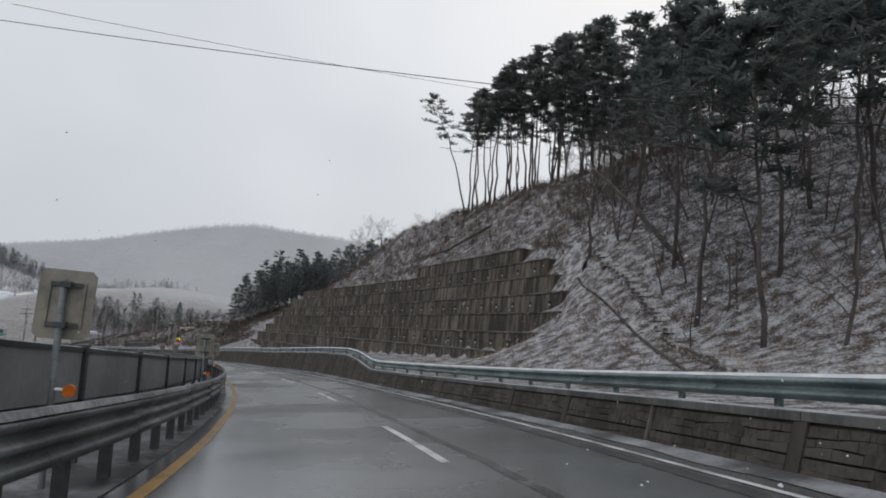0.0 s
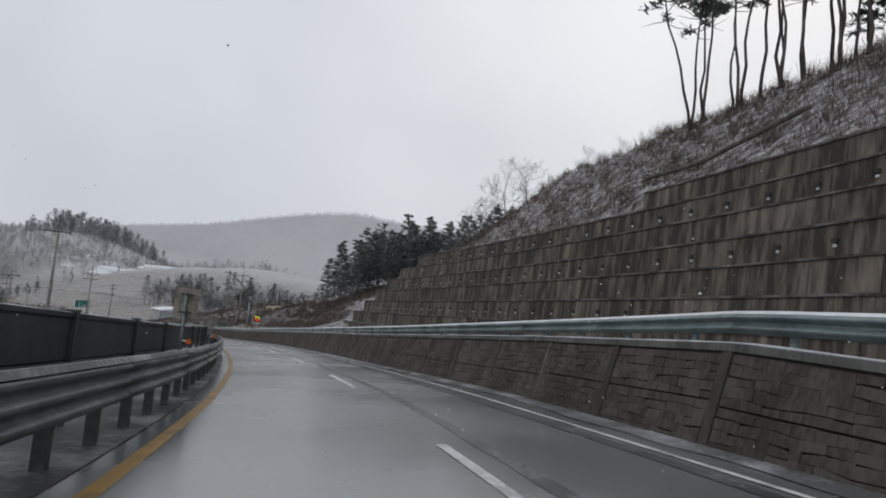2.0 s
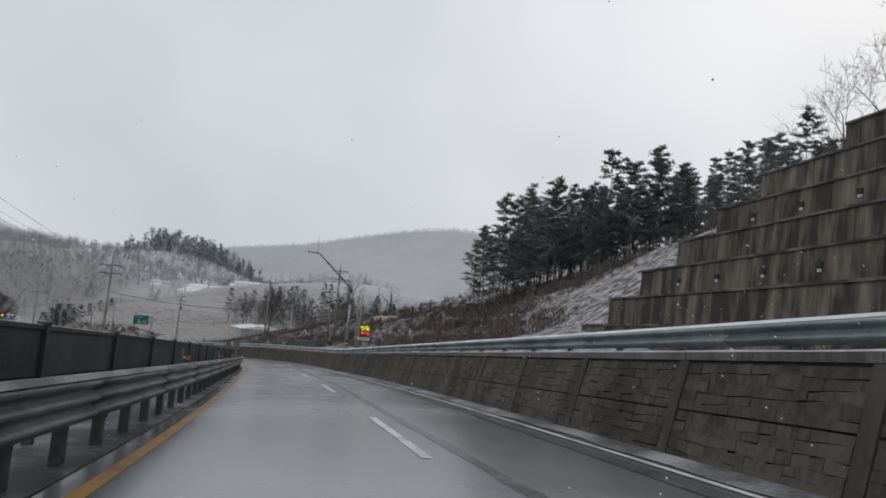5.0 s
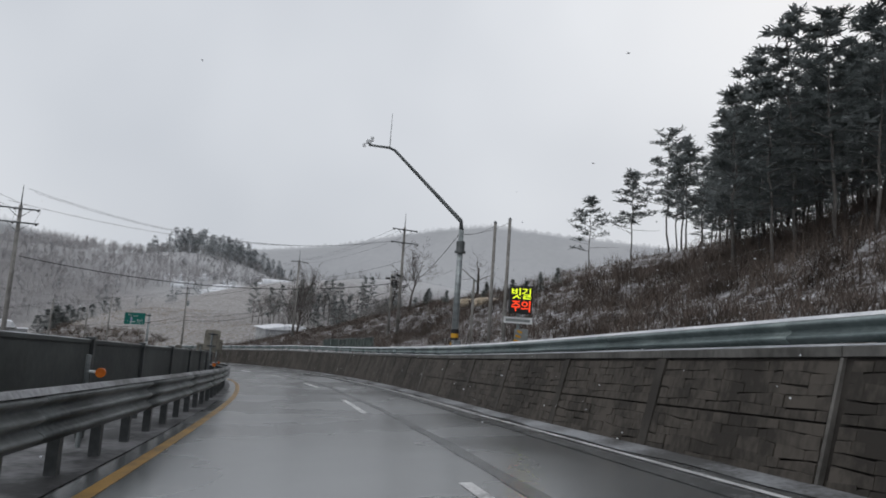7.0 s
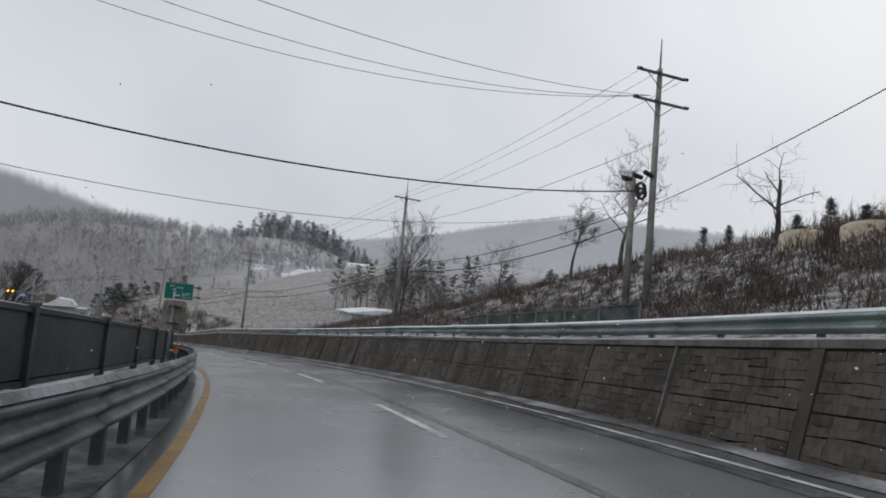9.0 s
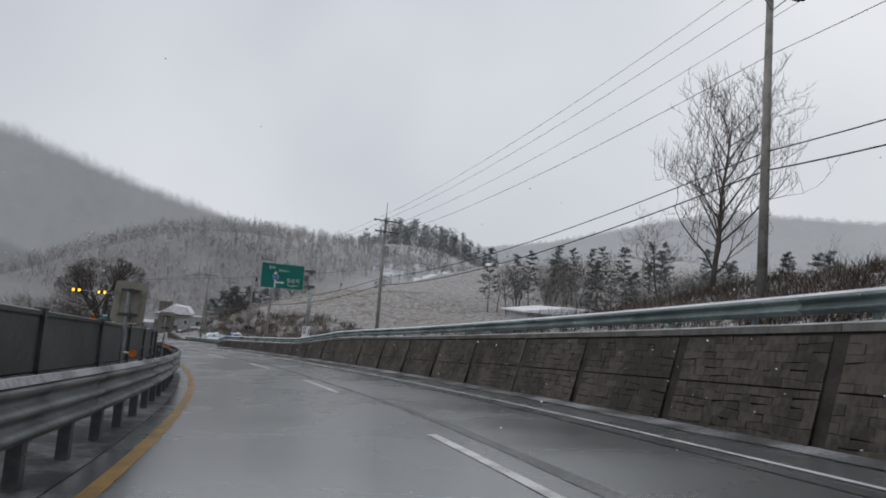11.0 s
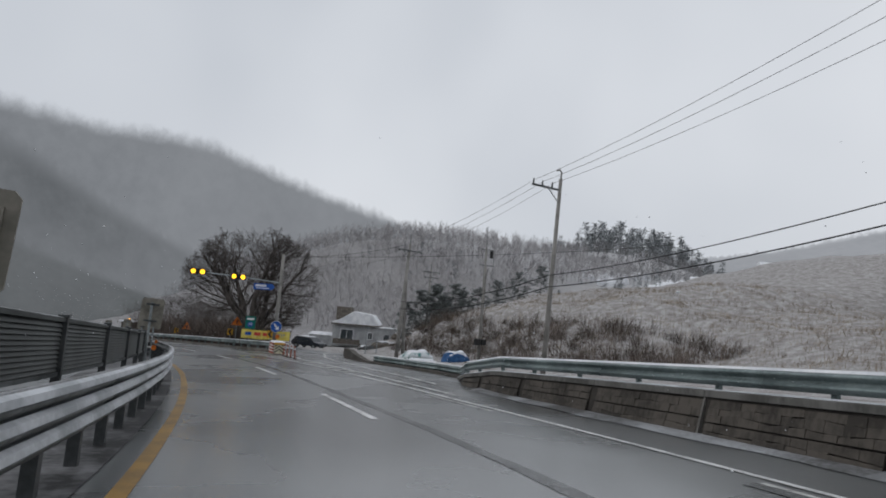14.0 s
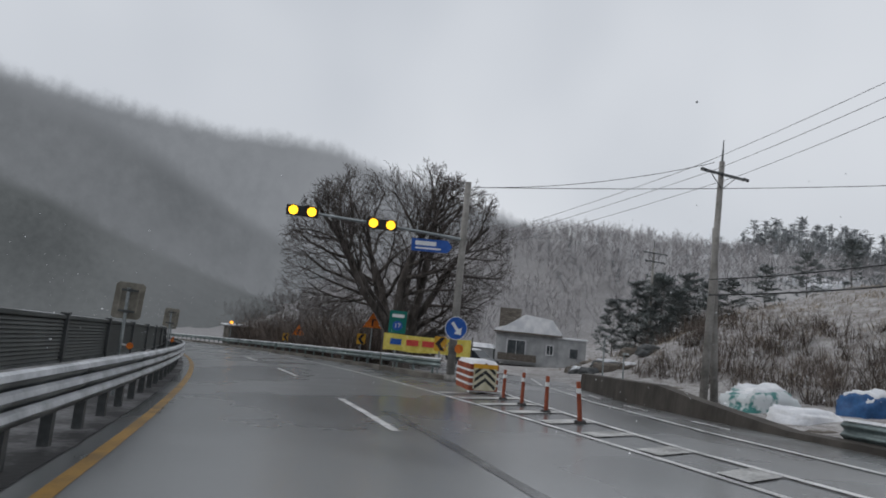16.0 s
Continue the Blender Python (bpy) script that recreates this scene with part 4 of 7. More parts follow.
def bare_meshes(seed, h, spread=0.45, start=0.3, levels=3, kids=(7, 6, 5), thick=0.02, bark=BARK, twig=TWIG, upright=0.5, leader=True):
    rng = random.Random(seed)
    wood, fine = Build(), Build()

    def grow(p, d, ln, r, lev):
        segs = 5 if lev == 0 else 4 if lev == 1 else 3
        pts = wander(p, d, ln, segs, rng, 0.14 if lev == 0 else 0.3, 0.05 * lev * upright)
        end = 0.5 if (lev == 0 and not leader) else 0.25
        b = wood if lev == 0 else fine
        r = max(r, 0.011)
        b.tube(pts, [r * (1 - (1 - end) * i / segs) for i in range(segs + 1)], 8 if lev == 0 else 5 if lev == 1 else 3, 1 if lev == 1 else 0, caps=lev == 0)
        if lev >= levels:
            return
        n = kids[min(lev, len(kids) - 1)]
        for i in range(n):
            u = (start if lev == 0 else 0.25) + (1 - (start if lev == 0 else 0.25)) * (i + rng.uniform(0.2, 0.9)) / n
            k = min(int(u * segs), segs - 1)
            q = pts[k].lerp(pts[k + 1], u * segs - k)
            along = (pts[k + 1] - pts[k]).normalized()
            a = rng.uniform(0, 2 * math.pi) if lev else i * 2.399 + rng.uniform(-0.4, 0.4)
            side = along.orthogonal().normalized()
            side = Matrix.Rotation(a, 3, along) @ side
            dd = (along * rng.uniform(0.35, 0.8) + side * rng.uniform(0.6, 1.1) + Vector((0, 0, 0.25 * upright))).normalized()
            grow(q, dd, ln * rng.uniform(0.42, 0.62) * (1.15 - 0.45 * u if lev == 0 else 1.0) * (spread / 0.45 if lev == 0 else 1), r * (1 - 0.6 * u) * rng.uniform(0.4, 0.6), lev + 1)

    grow(Vector((0, 0, -0.3)), Vector((0, 0, 1)), h * 0.72, thick * h, 0)
    return wood.done("trunk", bark, True), fine.done("crown", [twig, bark])


def plant(kind, meshes, s, o, label, category, group="", turn=0.0, size=1.0, lean=(0, 0), xy=None):
    if xy is None:
        x, y, z = foot(s, o)
    else:
        x, y = xy
        z = float(ground_z(x, y))
    ob = thing(kind, label, category, group, m=pose(x, y, z, lean[0], lean[1], turn) @ Matrix.Scale(size, 4))
    piece("trunk", meshes[0], ob)
    piece("crown", meshes[1], ob)
    for limb in meshes[2:]:
        piece("limb", limb, ob)
    return ob


rng = random.Random(21)
PINES = [pine_meshes(100 + i, 12.5, crown=c, spread=sp, limbs=24, tufts=5, size=0.56) for i, (c, sp) in enumerate([(0.46, 0.18), (0.52, 0.22), (0.42, 0.2), (0.54, 0.2), (0.44, 0.22)])]
# pine wood on the first slope
placed = []
for i in range(4000):
    s, o = rng.uniform(8, 68), rng.uniform(13.0, 58)
    stair = 8.9 + (s - 15.3) * 0.5
    if o < stair + 2.4 or s < 0.5 * o or (s > 46 and o < 31):
        continue
    if all((s - a) ** 2 + (o - b) ** 2 > 9.0 for a, b in placed):
        placed.append((s, o))
        plant("pine_tree", PINES[len(placed) % 5], s, o, "tall dark pine with a bare lower trunk on the slope", "tree", "pine wood", rng.uniform(0, 360), rng.uniform(0.75, 1.15), (rng.uniform(-7, 7), rng.uniform(-7, 7)))
    if len(placed) > 84:
        break
for i in range(900):
    s, o = rng.uniform(43, 66), rng.uniform(32, 56)
    if all((s - a) ** 2 + (o - b) ** 2 > 6.0 for a, b in placed):
        placed.append((s, o))
        plant("pine_tree", PINES[len(placed) % 5], s, o, "tall dark pine with a bare lower trunk on the slope", "tree", "pine wood", rng.uniform(0, 360), rng.uniform(0.8, 1.1), (rng.uniform(-5, 5), rng.uniform(-5, 5)))
    if len(placed) > 118:
        break
# thin understorey between the pines
SAPLING = [bare_meshes(120 + i, 6.0, spread=0.5, start=0.2, levels=3, kids=(7, 5, 4), thick=0.01, bark=BARK_PINE, upright=0.6) for i in range(3)]
for i in range(110):
    s = rng.uniform(14, 52)
    o = 8.9 + (s - 15.3) * 0.5 + rng.uniform(1.5, 16)
    if s > 0.55 * o:
        plant("bare_sapling", SAPLING[i % 3], s, o, "thin leafless sapling leaning among the pines", "tree", "saplings in the pine wood", rng.uniform(0, 360), rng.uniform(0.5, 1.2), (rng.uniform(-18, 18), rng.uniform(-18, 18)))
# pines on the crest above the stepped wall
LEANER = pine_meshes(140, 16.0, crown=0.55, spread=0.22, lean=(-0.3, 0.12), limbs=20, size=0.55)
plant("pine_tree", LEANER, 73, 30.2, "tall leaning pine on the crest of the bank", "tree", "crest pines", head(73))
CREST = [pine_meshes(150 + i, 16.5, crown=0.5 + 0.06 * i, spread=0.17, limbs=26, tufts=5, size=0.58) for i in range(3)]
for i, (s, o, k) in enumerate([(74.5, 31.5, 0.95), (75.5, 33.5, 1.02), (72.0, 33.0, 0.9), (70.0, 32.0, 1.05), (68.0, 33.5, 1.1), (66.5, 32.0, 0.95), (65, 35, 1.1), (63, 33, 1.0), (61.5, 36, 1.15), (59, 34, 1.05), (57, 37, 1.1), (55, 35, 1.1), (53, 38, 1.1), (71, 37, 1.0), (72.8, 31.2, 1.0), (69, 30.6, 0.95), (67.2, 30.8, 1.0), (64, 31, 1.0), (62, 31.6, 1.0), (60, 31.2, 1.05), (58, 32, 1.05), (56, 31.5, 1.0), (54, 33, 1.0), (51, 34, 1.0)]):
    plant("pine_tree", CREST[i % 3], s, o, "slender pine with a high flat crown on the crest", "tree", "crest pines", rng.uniform(0, 360), k, (rng.uniform(-3, 3), rng.uniform(-3, 3)))
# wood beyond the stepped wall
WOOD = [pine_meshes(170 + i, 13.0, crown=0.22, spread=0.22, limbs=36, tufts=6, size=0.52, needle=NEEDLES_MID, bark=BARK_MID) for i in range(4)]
placed = []
for i in range(1500):
    s, o = rng.uniform(108, 166), rng.uniform(26, 75)
    if o < 27 + abs(s - 150) * 0.25 or o < s - 118.5 or s < 119:
        continue
    if all((s - a) ** 2 + (o - b) ** 2 > 8 for a, b in placed):
        placed.append((s, o))
        plant("pine_tree", WOOD[len(placed) % 4], s, o, "dark dense pine in the wood on the slope", "tree", "wood beyond the wall", rng.uniform(0, 360), rng.uniform(0.62, 0.98) * (0.8 if s < 132 else 1.0), (rng.uniform(-3, 3), rng.uniform(-3, 3)))
    if len(placed) > 110:
        break
placed = []
for i in range(600):
    s, o = rng.uniform(130, 153), rng.uniform(17, 38)
    if o < s - 119.5 or any((s - c) ** 2 + (o - d) ** 2 < 3.5 for c, d in placed):
        continue
    placed.append((s, o))
    plant("pine_tree", WOOD[len(placed) % 4], s, o, "dark dense pine on the lower slope", "tree", "wood beyond the wall", rng.uniform(0, 360), rng.uniform(0.45, 0.85), (rng.uniform(-4, 4), rng.uniform(-4, 4)))
    if len(placed) > 62:
        break
for seed, s, o, h, low, wide, count, label, turn in (
        (194, 163.6, 44.0, 12.5, 0.3, 0.24, 30, "dark pine at the edge of the wood", 10),
        (196, 161.8, 42.0, 11.5, 0.25, 0.25, 30, "dark pine at the edge of the wood", 250),
        (190, 167.0, 46.5, 15.5, 0.42, 0.27, 34, "tall open pine with layered branches on the ridge", 40),
        (191, 166.8, 40.6, 10.0, 0.3, 0.28, 32, "middling pine with a layered crown on the ridge", 100),
        (192, 170.8, 39.0, 9.6, 0.35, 0.33, 20, "small windswept pine alone on the ridge", 200),
        (193, 165.0, 45.0, 11.0, 0.35, 0.2, 24, "middling pine with a layered crown on the ridge", 300)):
    plant("pine_tree", pine_meshes(seed, h, needle=NEEDLES_MID, bark=BARK_MID, crown=low, spread=wide, limbs=count, size=0.6), s, o, label, "tree", "ridge pines", turn)
LARCH = bare_meshes(195, 16, spread=0.28, start=0.15, kids=(26, 6, 3), thick=0.011, upright=0.1)
plant("larch_tree", LARCH, 158, 44, "bare larch rising above the pines", "tree")
plant("larch_tree", LARCH, 150, 38, "bare larch among the pines", "tree", turn=80, size=0.9)
# bare trees on the banks
ROUND = [bare_meshes(200 + i, 8.0, spread=0.6, start=0.22, levels=4, kids=(8, 5, 5, 3), thick=0.014, upright=0.9) for i in range(3)]
for s, o, k, lab in [(106.5, 29, 0.9, "leafless tree with a fanned crown on the crest"), (102, 30, 0.9, "leafless tree with a fanned crown on the crest"), (98.5, 30.5, 0.75, "small leafless tree on the crest"), (89, 32, 0.28, "small leafless tree on the crest"), (112, 33, 0.9, "leafless tree at the edge of the wood"), (84, 32, 0.25, "leafless sapling on the crest")]:
    plant("bare_tree", ROUND[int(s) % 3], s, o, lab, "tree", "", rng.uniform(0, 360), k)
TOPPED = bare_meshes(210, 7.5, spread=0.5, start=0.45, levels=4, kids=(7, 6, 5, 4), thick=0.02, upright=0.6)
KNOT = bare_meshes(211, 7.5, spread=0.3, start=0.55, levels=4, kids=(10, 7, 6, 4), thick=0.022, upright=0.8)
plant("bare_tree", KNOT, 179.4, 18.7, "leafless tree with a snowy topknot above a climber-clad trunk", "tree", turn=30, size=0.72)
plant("bare_tree", TOPPED, 175, 18.4, "broad leafless tree with fine snowy twigs behind the utility pole", "tree", turn=150, size=0.95)
GNARLED = bare_meshes(214, 6.0, spread=0.7, start=0.3, levels=3, kids=(5, 5, 4), thick=0.034, upright=0.5, leader=False)
plant("bare_tree", GNARLED, 169.2, 22.6, "gnarled leafless tree with stubby limbs beside the grave mounds", "tree", turn=20, size=0.78)
POPLAR = bare_meshes(216, 12, spread=0.38, start=0.12, levels=4, kids=(24, 6, 4, 3), thick=0.012, upright=1.4)
plant("bare_tree", POPLAR, 196.5, 16.0, "slim leafless tree with steep branches beside the utility pole", "tree", turn=15, size=0.85)
plant("bare_tree", ROUND[1], 202, 19, "small leafless tree in the brush", "tree", size=0.6)
plant("bare_tree", ROUND[2], 186, 18, "small leafless tree in the brush", "tree", size=0.5)
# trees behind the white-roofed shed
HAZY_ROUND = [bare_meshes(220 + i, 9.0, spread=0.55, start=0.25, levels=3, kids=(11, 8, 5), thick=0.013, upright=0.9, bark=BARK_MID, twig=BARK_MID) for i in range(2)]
for i in range(125):
    s, o = rng.uniform(203, 252), rng.uniform(46, 84)
    if i % 3 == 0:
        plant("pine_tree", WOOD[i % 4], s, o, "dark pine behind the white-roofed shed", "tree", "trees behind the shed", rng.uniform(0, 360), rng.uniform(0.5, 0.85))
    else:
        plant("bare_tree", HAZY_ROUND[i % 2], s, o, "tall leafless tree behind the white-roofed shed", "tree", "trees behind the shed", rng.uniform(0, 360), rng.uniform(0.65, 1.0))
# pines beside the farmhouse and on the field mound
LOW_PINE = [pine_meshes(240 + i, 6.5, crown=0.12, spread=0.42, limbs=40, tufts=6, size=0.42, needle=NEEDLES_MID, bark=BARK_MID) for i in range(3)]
for s, o, k in [(290, 30, 0.85), (288.5, 31, 1.0), (287, 32, 1.05), (289, 34, 1.1), (285.5, 32, 0.9), (288, 36, 1.05), (284.5, 34, 0.8), (286, 38, 0.9), (283, 38, 0.75), (281, 39.5, 0.65), (279, 41, 0.55), (292, 36, 0.9)]:
    plant("pine_tree", LOW_PINE[int(s) % 3], s, o, "dark wide-spreading low pine at the edge of the field", "tree", "field pines", rng.uniform(0, 360), k)
# dark bare trees in the thicket beyond the great tree
for i in range(16):
    plant("bare_tree", ROUND[i % 3], rng.uniform(294, 322), rng.uniform(6.8, 15), "dark leafless tree in the thicket beyond the bend", "tree", "thicket trees", rng.uniform(0, 360), rng.uniform(0.55, 0.85))
# old tree at the junction
def old_tree(seed):
    r = random.Random(seed)
    wood, fine, limbs = Build(), Build(), []

    heart = Vector((-0.6, 0, 5.6))

    def inside(e):
        return ((e.x - heart.x) ** 2 + e.y ** 2) / 58.0 + ((e.z - heart.z) / (7.0 if e.z > heart.z else 4.2)) ** 2

    def grow(p, d, ln, rad, lev):
        segs = 7 if lev == 0 else 5 if lev == 1 else 4 if lev == 2 else 3
        d = Vector(d).normalized()
        for _ in range(9):
            if inside(Vector(p) + d * ln) > r.uniform(0.62, 1.12):
                ln *= 0.84
        if ln < 0.12:
            return
        pts = wander(p, d, ln, segs, r, 0.24 if lev == 0 else 0.33, 0.05 if lev == 0 else 0.02)
        target = Build() if lev == 0 else fine
        target.tube(pts, [max(rad * (1 - 0.72 * i / segs), 0.009) for i in range(segs + 1)], 8 if lev == 0 else 6 if lev == 1 else 3, 1 if lev == 1 else 0, caps=False)
        if lev == 0:
            limbs.append(target.done("limb", BARK, True))
        if lev >= 4:
            return
        n = (8, 6, 5, 3)[lev]
        for i in range(n):
            u = (0.3 if lev == 0 else 0.2) + (0.7 if lev == 0 else 0.8) * (i + r.uniform(0.1, 0.9)) / n
            k = min(int(u * segs), segs - 1)
            q = pts[k].lerp(pts[k + 1], u * segs - k)
            along = (pts[k + 1] - pts[k]).normalized()
            side = Matrix.Rotation(r.uniform(0, 6.283), 3, along) @ along.orthogonal().normalized()
            away = (q - heart).normalized()
            grow(q, along * r.uniform(0.35, 0.8) + side * r.uniform(0.6, 1.0) + away * 0.35 + Vector((0, 0, 0.1)), ln * r.uniform(0.38, 0.6) + 0.25, rad * (1 - 0.6 * u) * r.uniform(0.42, 0.6), lev + 1)

    trunk = [Vector((0, 0, -0.4)), Vector((0.05, 0, 0.25)), Vector((0.1, 0.05, 1.0)), Vector((0.0, 0.1, 1.9))]
    wood.tube(trunk, [0.82, 0.6, 0.5, 0.46], 14)
    for i in range(10):
        a = i * 2.399 + r.uniform(-0.3, 0.3)
        tilt = 0.2 + 1.05 * ((i * 0.618) % 1.0)
        grow(trunk[-1] + Vector((0.1 * math.cos(a), 0.1 * math.sin(a), r.uniform(-0.7, 0.1))), (math.cos(a) * math.sin(tilt), math.sin(a) * math.sin(tilt), math.cos(tilt)), r.uniform(7.8, 9.8), r.uniform(0.2, 0.34), 0)
    return (wood.done("trunk", BARK, True), fine.done("crown", [TWIG, BARK]), *limbs)


plant("zelkova_tree", old_tree(233), 281, 7.4, "great leafless zelkova with a wide round crown beside the junction", "tree", turn=60)


# ---- woods too many to count, brush and grass ----
def far_tree(b, base, h, r):
    top = base + Vector((r.uniform(-0.06, 0.06) * h, r.uniform(-0.06, 0.06) * h, h))
    b.tube([base, base.lerp(top, 0.5), top], [0.006 * h, 0.005 * h, 0.002 * h], 3, caps=False)
    for q in range(18):
        f = r.uniform(0.2, 0.85)
        p = base.lerp(top, f)
        a = r.uniform(0, 6.283)
        ln = h * 0.42 * (1.1 - f) * r.uniform(0.6, 1.3) + 0.5
        d = Vector((math.cos(a), math.sin(a), r.uniform(0.4, 1.3))).normalized()
        e = p + d * ln
        w = Vector((-math.sin(a), math.cos(a), 0)) * 0.05
        b.add([p - w, p + w, e], [(0, 1, 2)])
        for _ in range(4):
            g = p.lerp(e, r.uniform(0.3, 0.9))
            a2 = a + r.uniform(-1.2, 1.2)
            e2 = g + Vector((math.cos(a2), math.sin(a2), r.uniform(0.2, 1.4))).normalized() * ln * 0.5
            b.add([g - w * 0.6, g + w * 0.6, e2], [(0, 1, 2)])


def woods(name, label, area, count, height, material, seed, evergreen=False):
    r = random.Random(seed)
    b = Build()
    xs = [(r.uniform(area[0], area[1]), r.uniform(area[2], area[3])) for _ in range(count)]
    zs = ground_z(np.array([p[0] for p in xs]), np.array([p[1] for p in xs]))
    so = near(np.array([p[0] for p in xs]), np.array([p[1] for p in xs]))
    for (x, y), z, s, o in zip(xs, zs, *so):
        if -20 < o < 24:
            continue
        h = r.uniform(*height)
        if evergreen:
            base = Vector((x, y, z - 0.3))
            b.tube([base, base + Vector((0, 0, h))], [0.02 * h, 0.004 * h], 3, caps=False)
            for q in range(26):
                f = r.uniform(0.25, 1.0)
                a = r.uniform(0, 6.283)
                c = base + Vector((math.cos(a), math.sin(a), 0)) * h * 0.2 * (1.15 - f) * r.random() ** 0.5 + Vector((0, 0, h * f))
                tuft(b, c, 0.12 * h, r, 7, 0.9)
        else:
            far_tree(b, Vector((x, y, z - 0.3)), h, r)
    return tagged(new(name, b.done(name, material)), label, "woods", kind="stuff")


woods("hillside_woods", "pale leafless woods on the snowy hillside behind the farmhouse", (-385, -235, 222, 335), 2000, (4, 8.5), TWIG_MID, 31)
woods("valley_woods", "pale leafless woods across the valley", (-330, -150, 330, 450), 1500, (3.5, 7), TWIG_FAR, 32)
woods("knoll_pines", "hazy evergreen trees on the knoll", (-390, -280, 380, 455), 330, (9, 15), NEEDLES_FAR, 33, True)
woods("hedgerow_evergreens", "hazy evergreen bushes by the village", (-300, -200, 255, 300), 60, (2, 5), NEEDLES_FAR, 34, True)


def brush(name, label, boxes, stems, height, material, seed, blade=0.016):
    """Thin stems scattered over stretches of bank: (s0, s1, o0, o1, count)."""
    r = random.Random(seed)
    b = Build()
    for s0, s1, o0, o1, n in boxes:
        so = [(r.uniform(s0, s1), r.uniform(o0, o1)) for _ in range(n)]
        p = at(np.array([a for a, _ in so]), np.array([c for _, c in so]))
        z = ground_z(p[:, 0], p[:, 1])
        for (x, y, _), zz in zip(p, z):
            h = r.uniform(*height)
            for _ in range(stems):
                a, t = r.uniform(0, 6.283), r.uniform(0.05, 1.5)
                d = Vector((math.cos(a) * t, math.sin(a) * t, 1)).normalized() * h * r.uniform(0.5, 1.1)
                w = Vector((-math.sin(a), math.cos(a), 0)) * blade
                c = Vector((x + r.uniform(-0.3, 0.3), y + r.uniform(-0.3, 0.3), zz - 0.05))
                k = c + d * 0.6 + Vector((r.uniform(-1, 1), r.uniform(-1, 1), 0)) * 0.08 * h
                b.add([c - w, c + w, k + w * 0.7, k - w * 0.7], [(0, 1, 2, 3)])
                b.add([k - w * 0.6, k + w * 0.6, c + d + Vector((r.uniform(-1, 1), r.uniform(-1, 1), 0)) * 0.15 * h], [(0, 1, 2)])
                e = k + Vector((r.uniform(-1, 1), r.uniform(-1, 1), r.uniform(0.2, 1))) * 0.3 * h
                b.add([k - w * 0.5, k + w * 0.5, e], [(0, 1, 2)])
    return tagged(new(name, b.done(name, material)), label, "brush", kind="stuff")


brush("bank_brush", "reddish-brown dry brush on the banks", [(40, 110, 19.5, 33, 2000), (42, 78, 28, 36, 420), (120, 170, 14, 34, 450), (124, 148, 15, 30, 1300), (33, 44, 19, 30, 160), (20, 50, 26, 44, 120)], 14, (0.35, 1.6), BRUSH, 41, 0.015)
brush("low_brush", "low dark tangled brush on the bank", [(160, 192, 8.9, 22, 2000), (192, 212, 8.8, 24, 900), (114, 138, 8.8, 16, 800), (138, 166, 9.2, 24, 1100)], 14, (0.25, 0.9), BRUSH, 45, 0.016)
brush("slope_brush", "dark tangled brush on the side of the field mound", [(246, 277, 19, 27, 640), (277, 288, 24, 30, 120), (200, 232, 12, 40, 300)], 18, (0.4, 1.9), BRUSH, 42, 0.013)
brush("thicket", "dark bare thicket behind the guard rail by the great tree", [(288, 324, 6.2, 14, 620)], 18, (2.0, 5.2), BRUSH, 44, 0.028)
brush("field_grass", "dead straw-coloured grass on the snowy field mound", [(236, 285, 20, 50, 5200), (40, 108, 19.5, 32, 1200), (8, 34, 8.6, 20, 700)], 5, (0.25, 0.6), GRASS, 43, 0.012)
# ---- colours of made things ----
SIGN_GREEN = surface("green_sign_sheet", (0.0, 0.13, 0.105), (0.004, 0.165, 0.135), scale=1, fine=8, rough=0.45, bump=0)
SIGN_BLUE = surface("blue_sign_sheet", (0.01, 0.07, 0.3), (0.02, 0.1, 0.4), scale=2, fine=8, rough=0.45, bump=0)
SIGN_WHITE = surface("white_sign_sheet", (0.62, 0.64, 0.65), (0.78, 0.79, 0.8), scale=2, fine=10, rough=0.5, bump=0)
SIGN_BACK = surface("weathered_sign_back", (0.16, 0.15, 0.125), (0.3, 0.28, 0.24), scale=2.5, fine=12, rough=0.55, metal=0.3, bump=0.1, random_amount=0.2)
ORANGE = surface("orange_plastic", (0.5, 0.11, 0.012), (0.75, 0.2, 0.02), scale=3, fine=12, rough=0.5, bump=0.05)
RED_ORANGE = surface("faded_orange_post", (0.17, 0.035, 0.018), (0.34, 0.085, 0.035), scale=3, fine=12, rough=0.6, bump=0.05)
YELLOW = surface("yellow_sheet", (0.6, 0.47, 0.07), (0.78, 0.66, 0.16), scale=2, fine=8, rough=0.6, bump=0)
AMBER_SHEET = surface("amber_sheet", (0.5, 0.25, 0.02), (0.66, 0.36, 0.03), scale=2, fine=8, rough=0.6, bump=0.05)
PALE_CREAM = surface("pale_cream_sheet", (0.45, 0.41, 0.28), (0.62, 0.58, 0.44), scale=3, fine=9, rough=0.6, bump=0.05)
BLACK = surface("matt_black", (0.012, 0.012, 0.013), (0.03, 0.03, 0.031), scale=3, fine=12, rough=0.6, bump=0.05)
RED_INK = surface("red_ink", (0.5, 0.05, 0.04), (0.62, 0.08, 0.06), scale=3, fine=8, rough=0.6, bump=0)
AMBER_LIGHT = glow("lit_amber_lens", (1.0, 0.52, 0.02), 2.6)
LED_YELLOW = glow("lit_yellow_diodes", (0.82, 1.0, 0.03), 1.2)
LED_RED = glow("lit_red_diodes", (1.0, 0.06, 0.015), 1.4)
LAMP_ORANGE = glow("lit_orange_lamp", (1.0, 0.42, 0.04), 1.6)
WIRE = surface("black_cable", (0.02, 0.02, 0.022), (0.05, 0.05, 0.052), scale=3, fine=9, rough=0.7, bump=0)
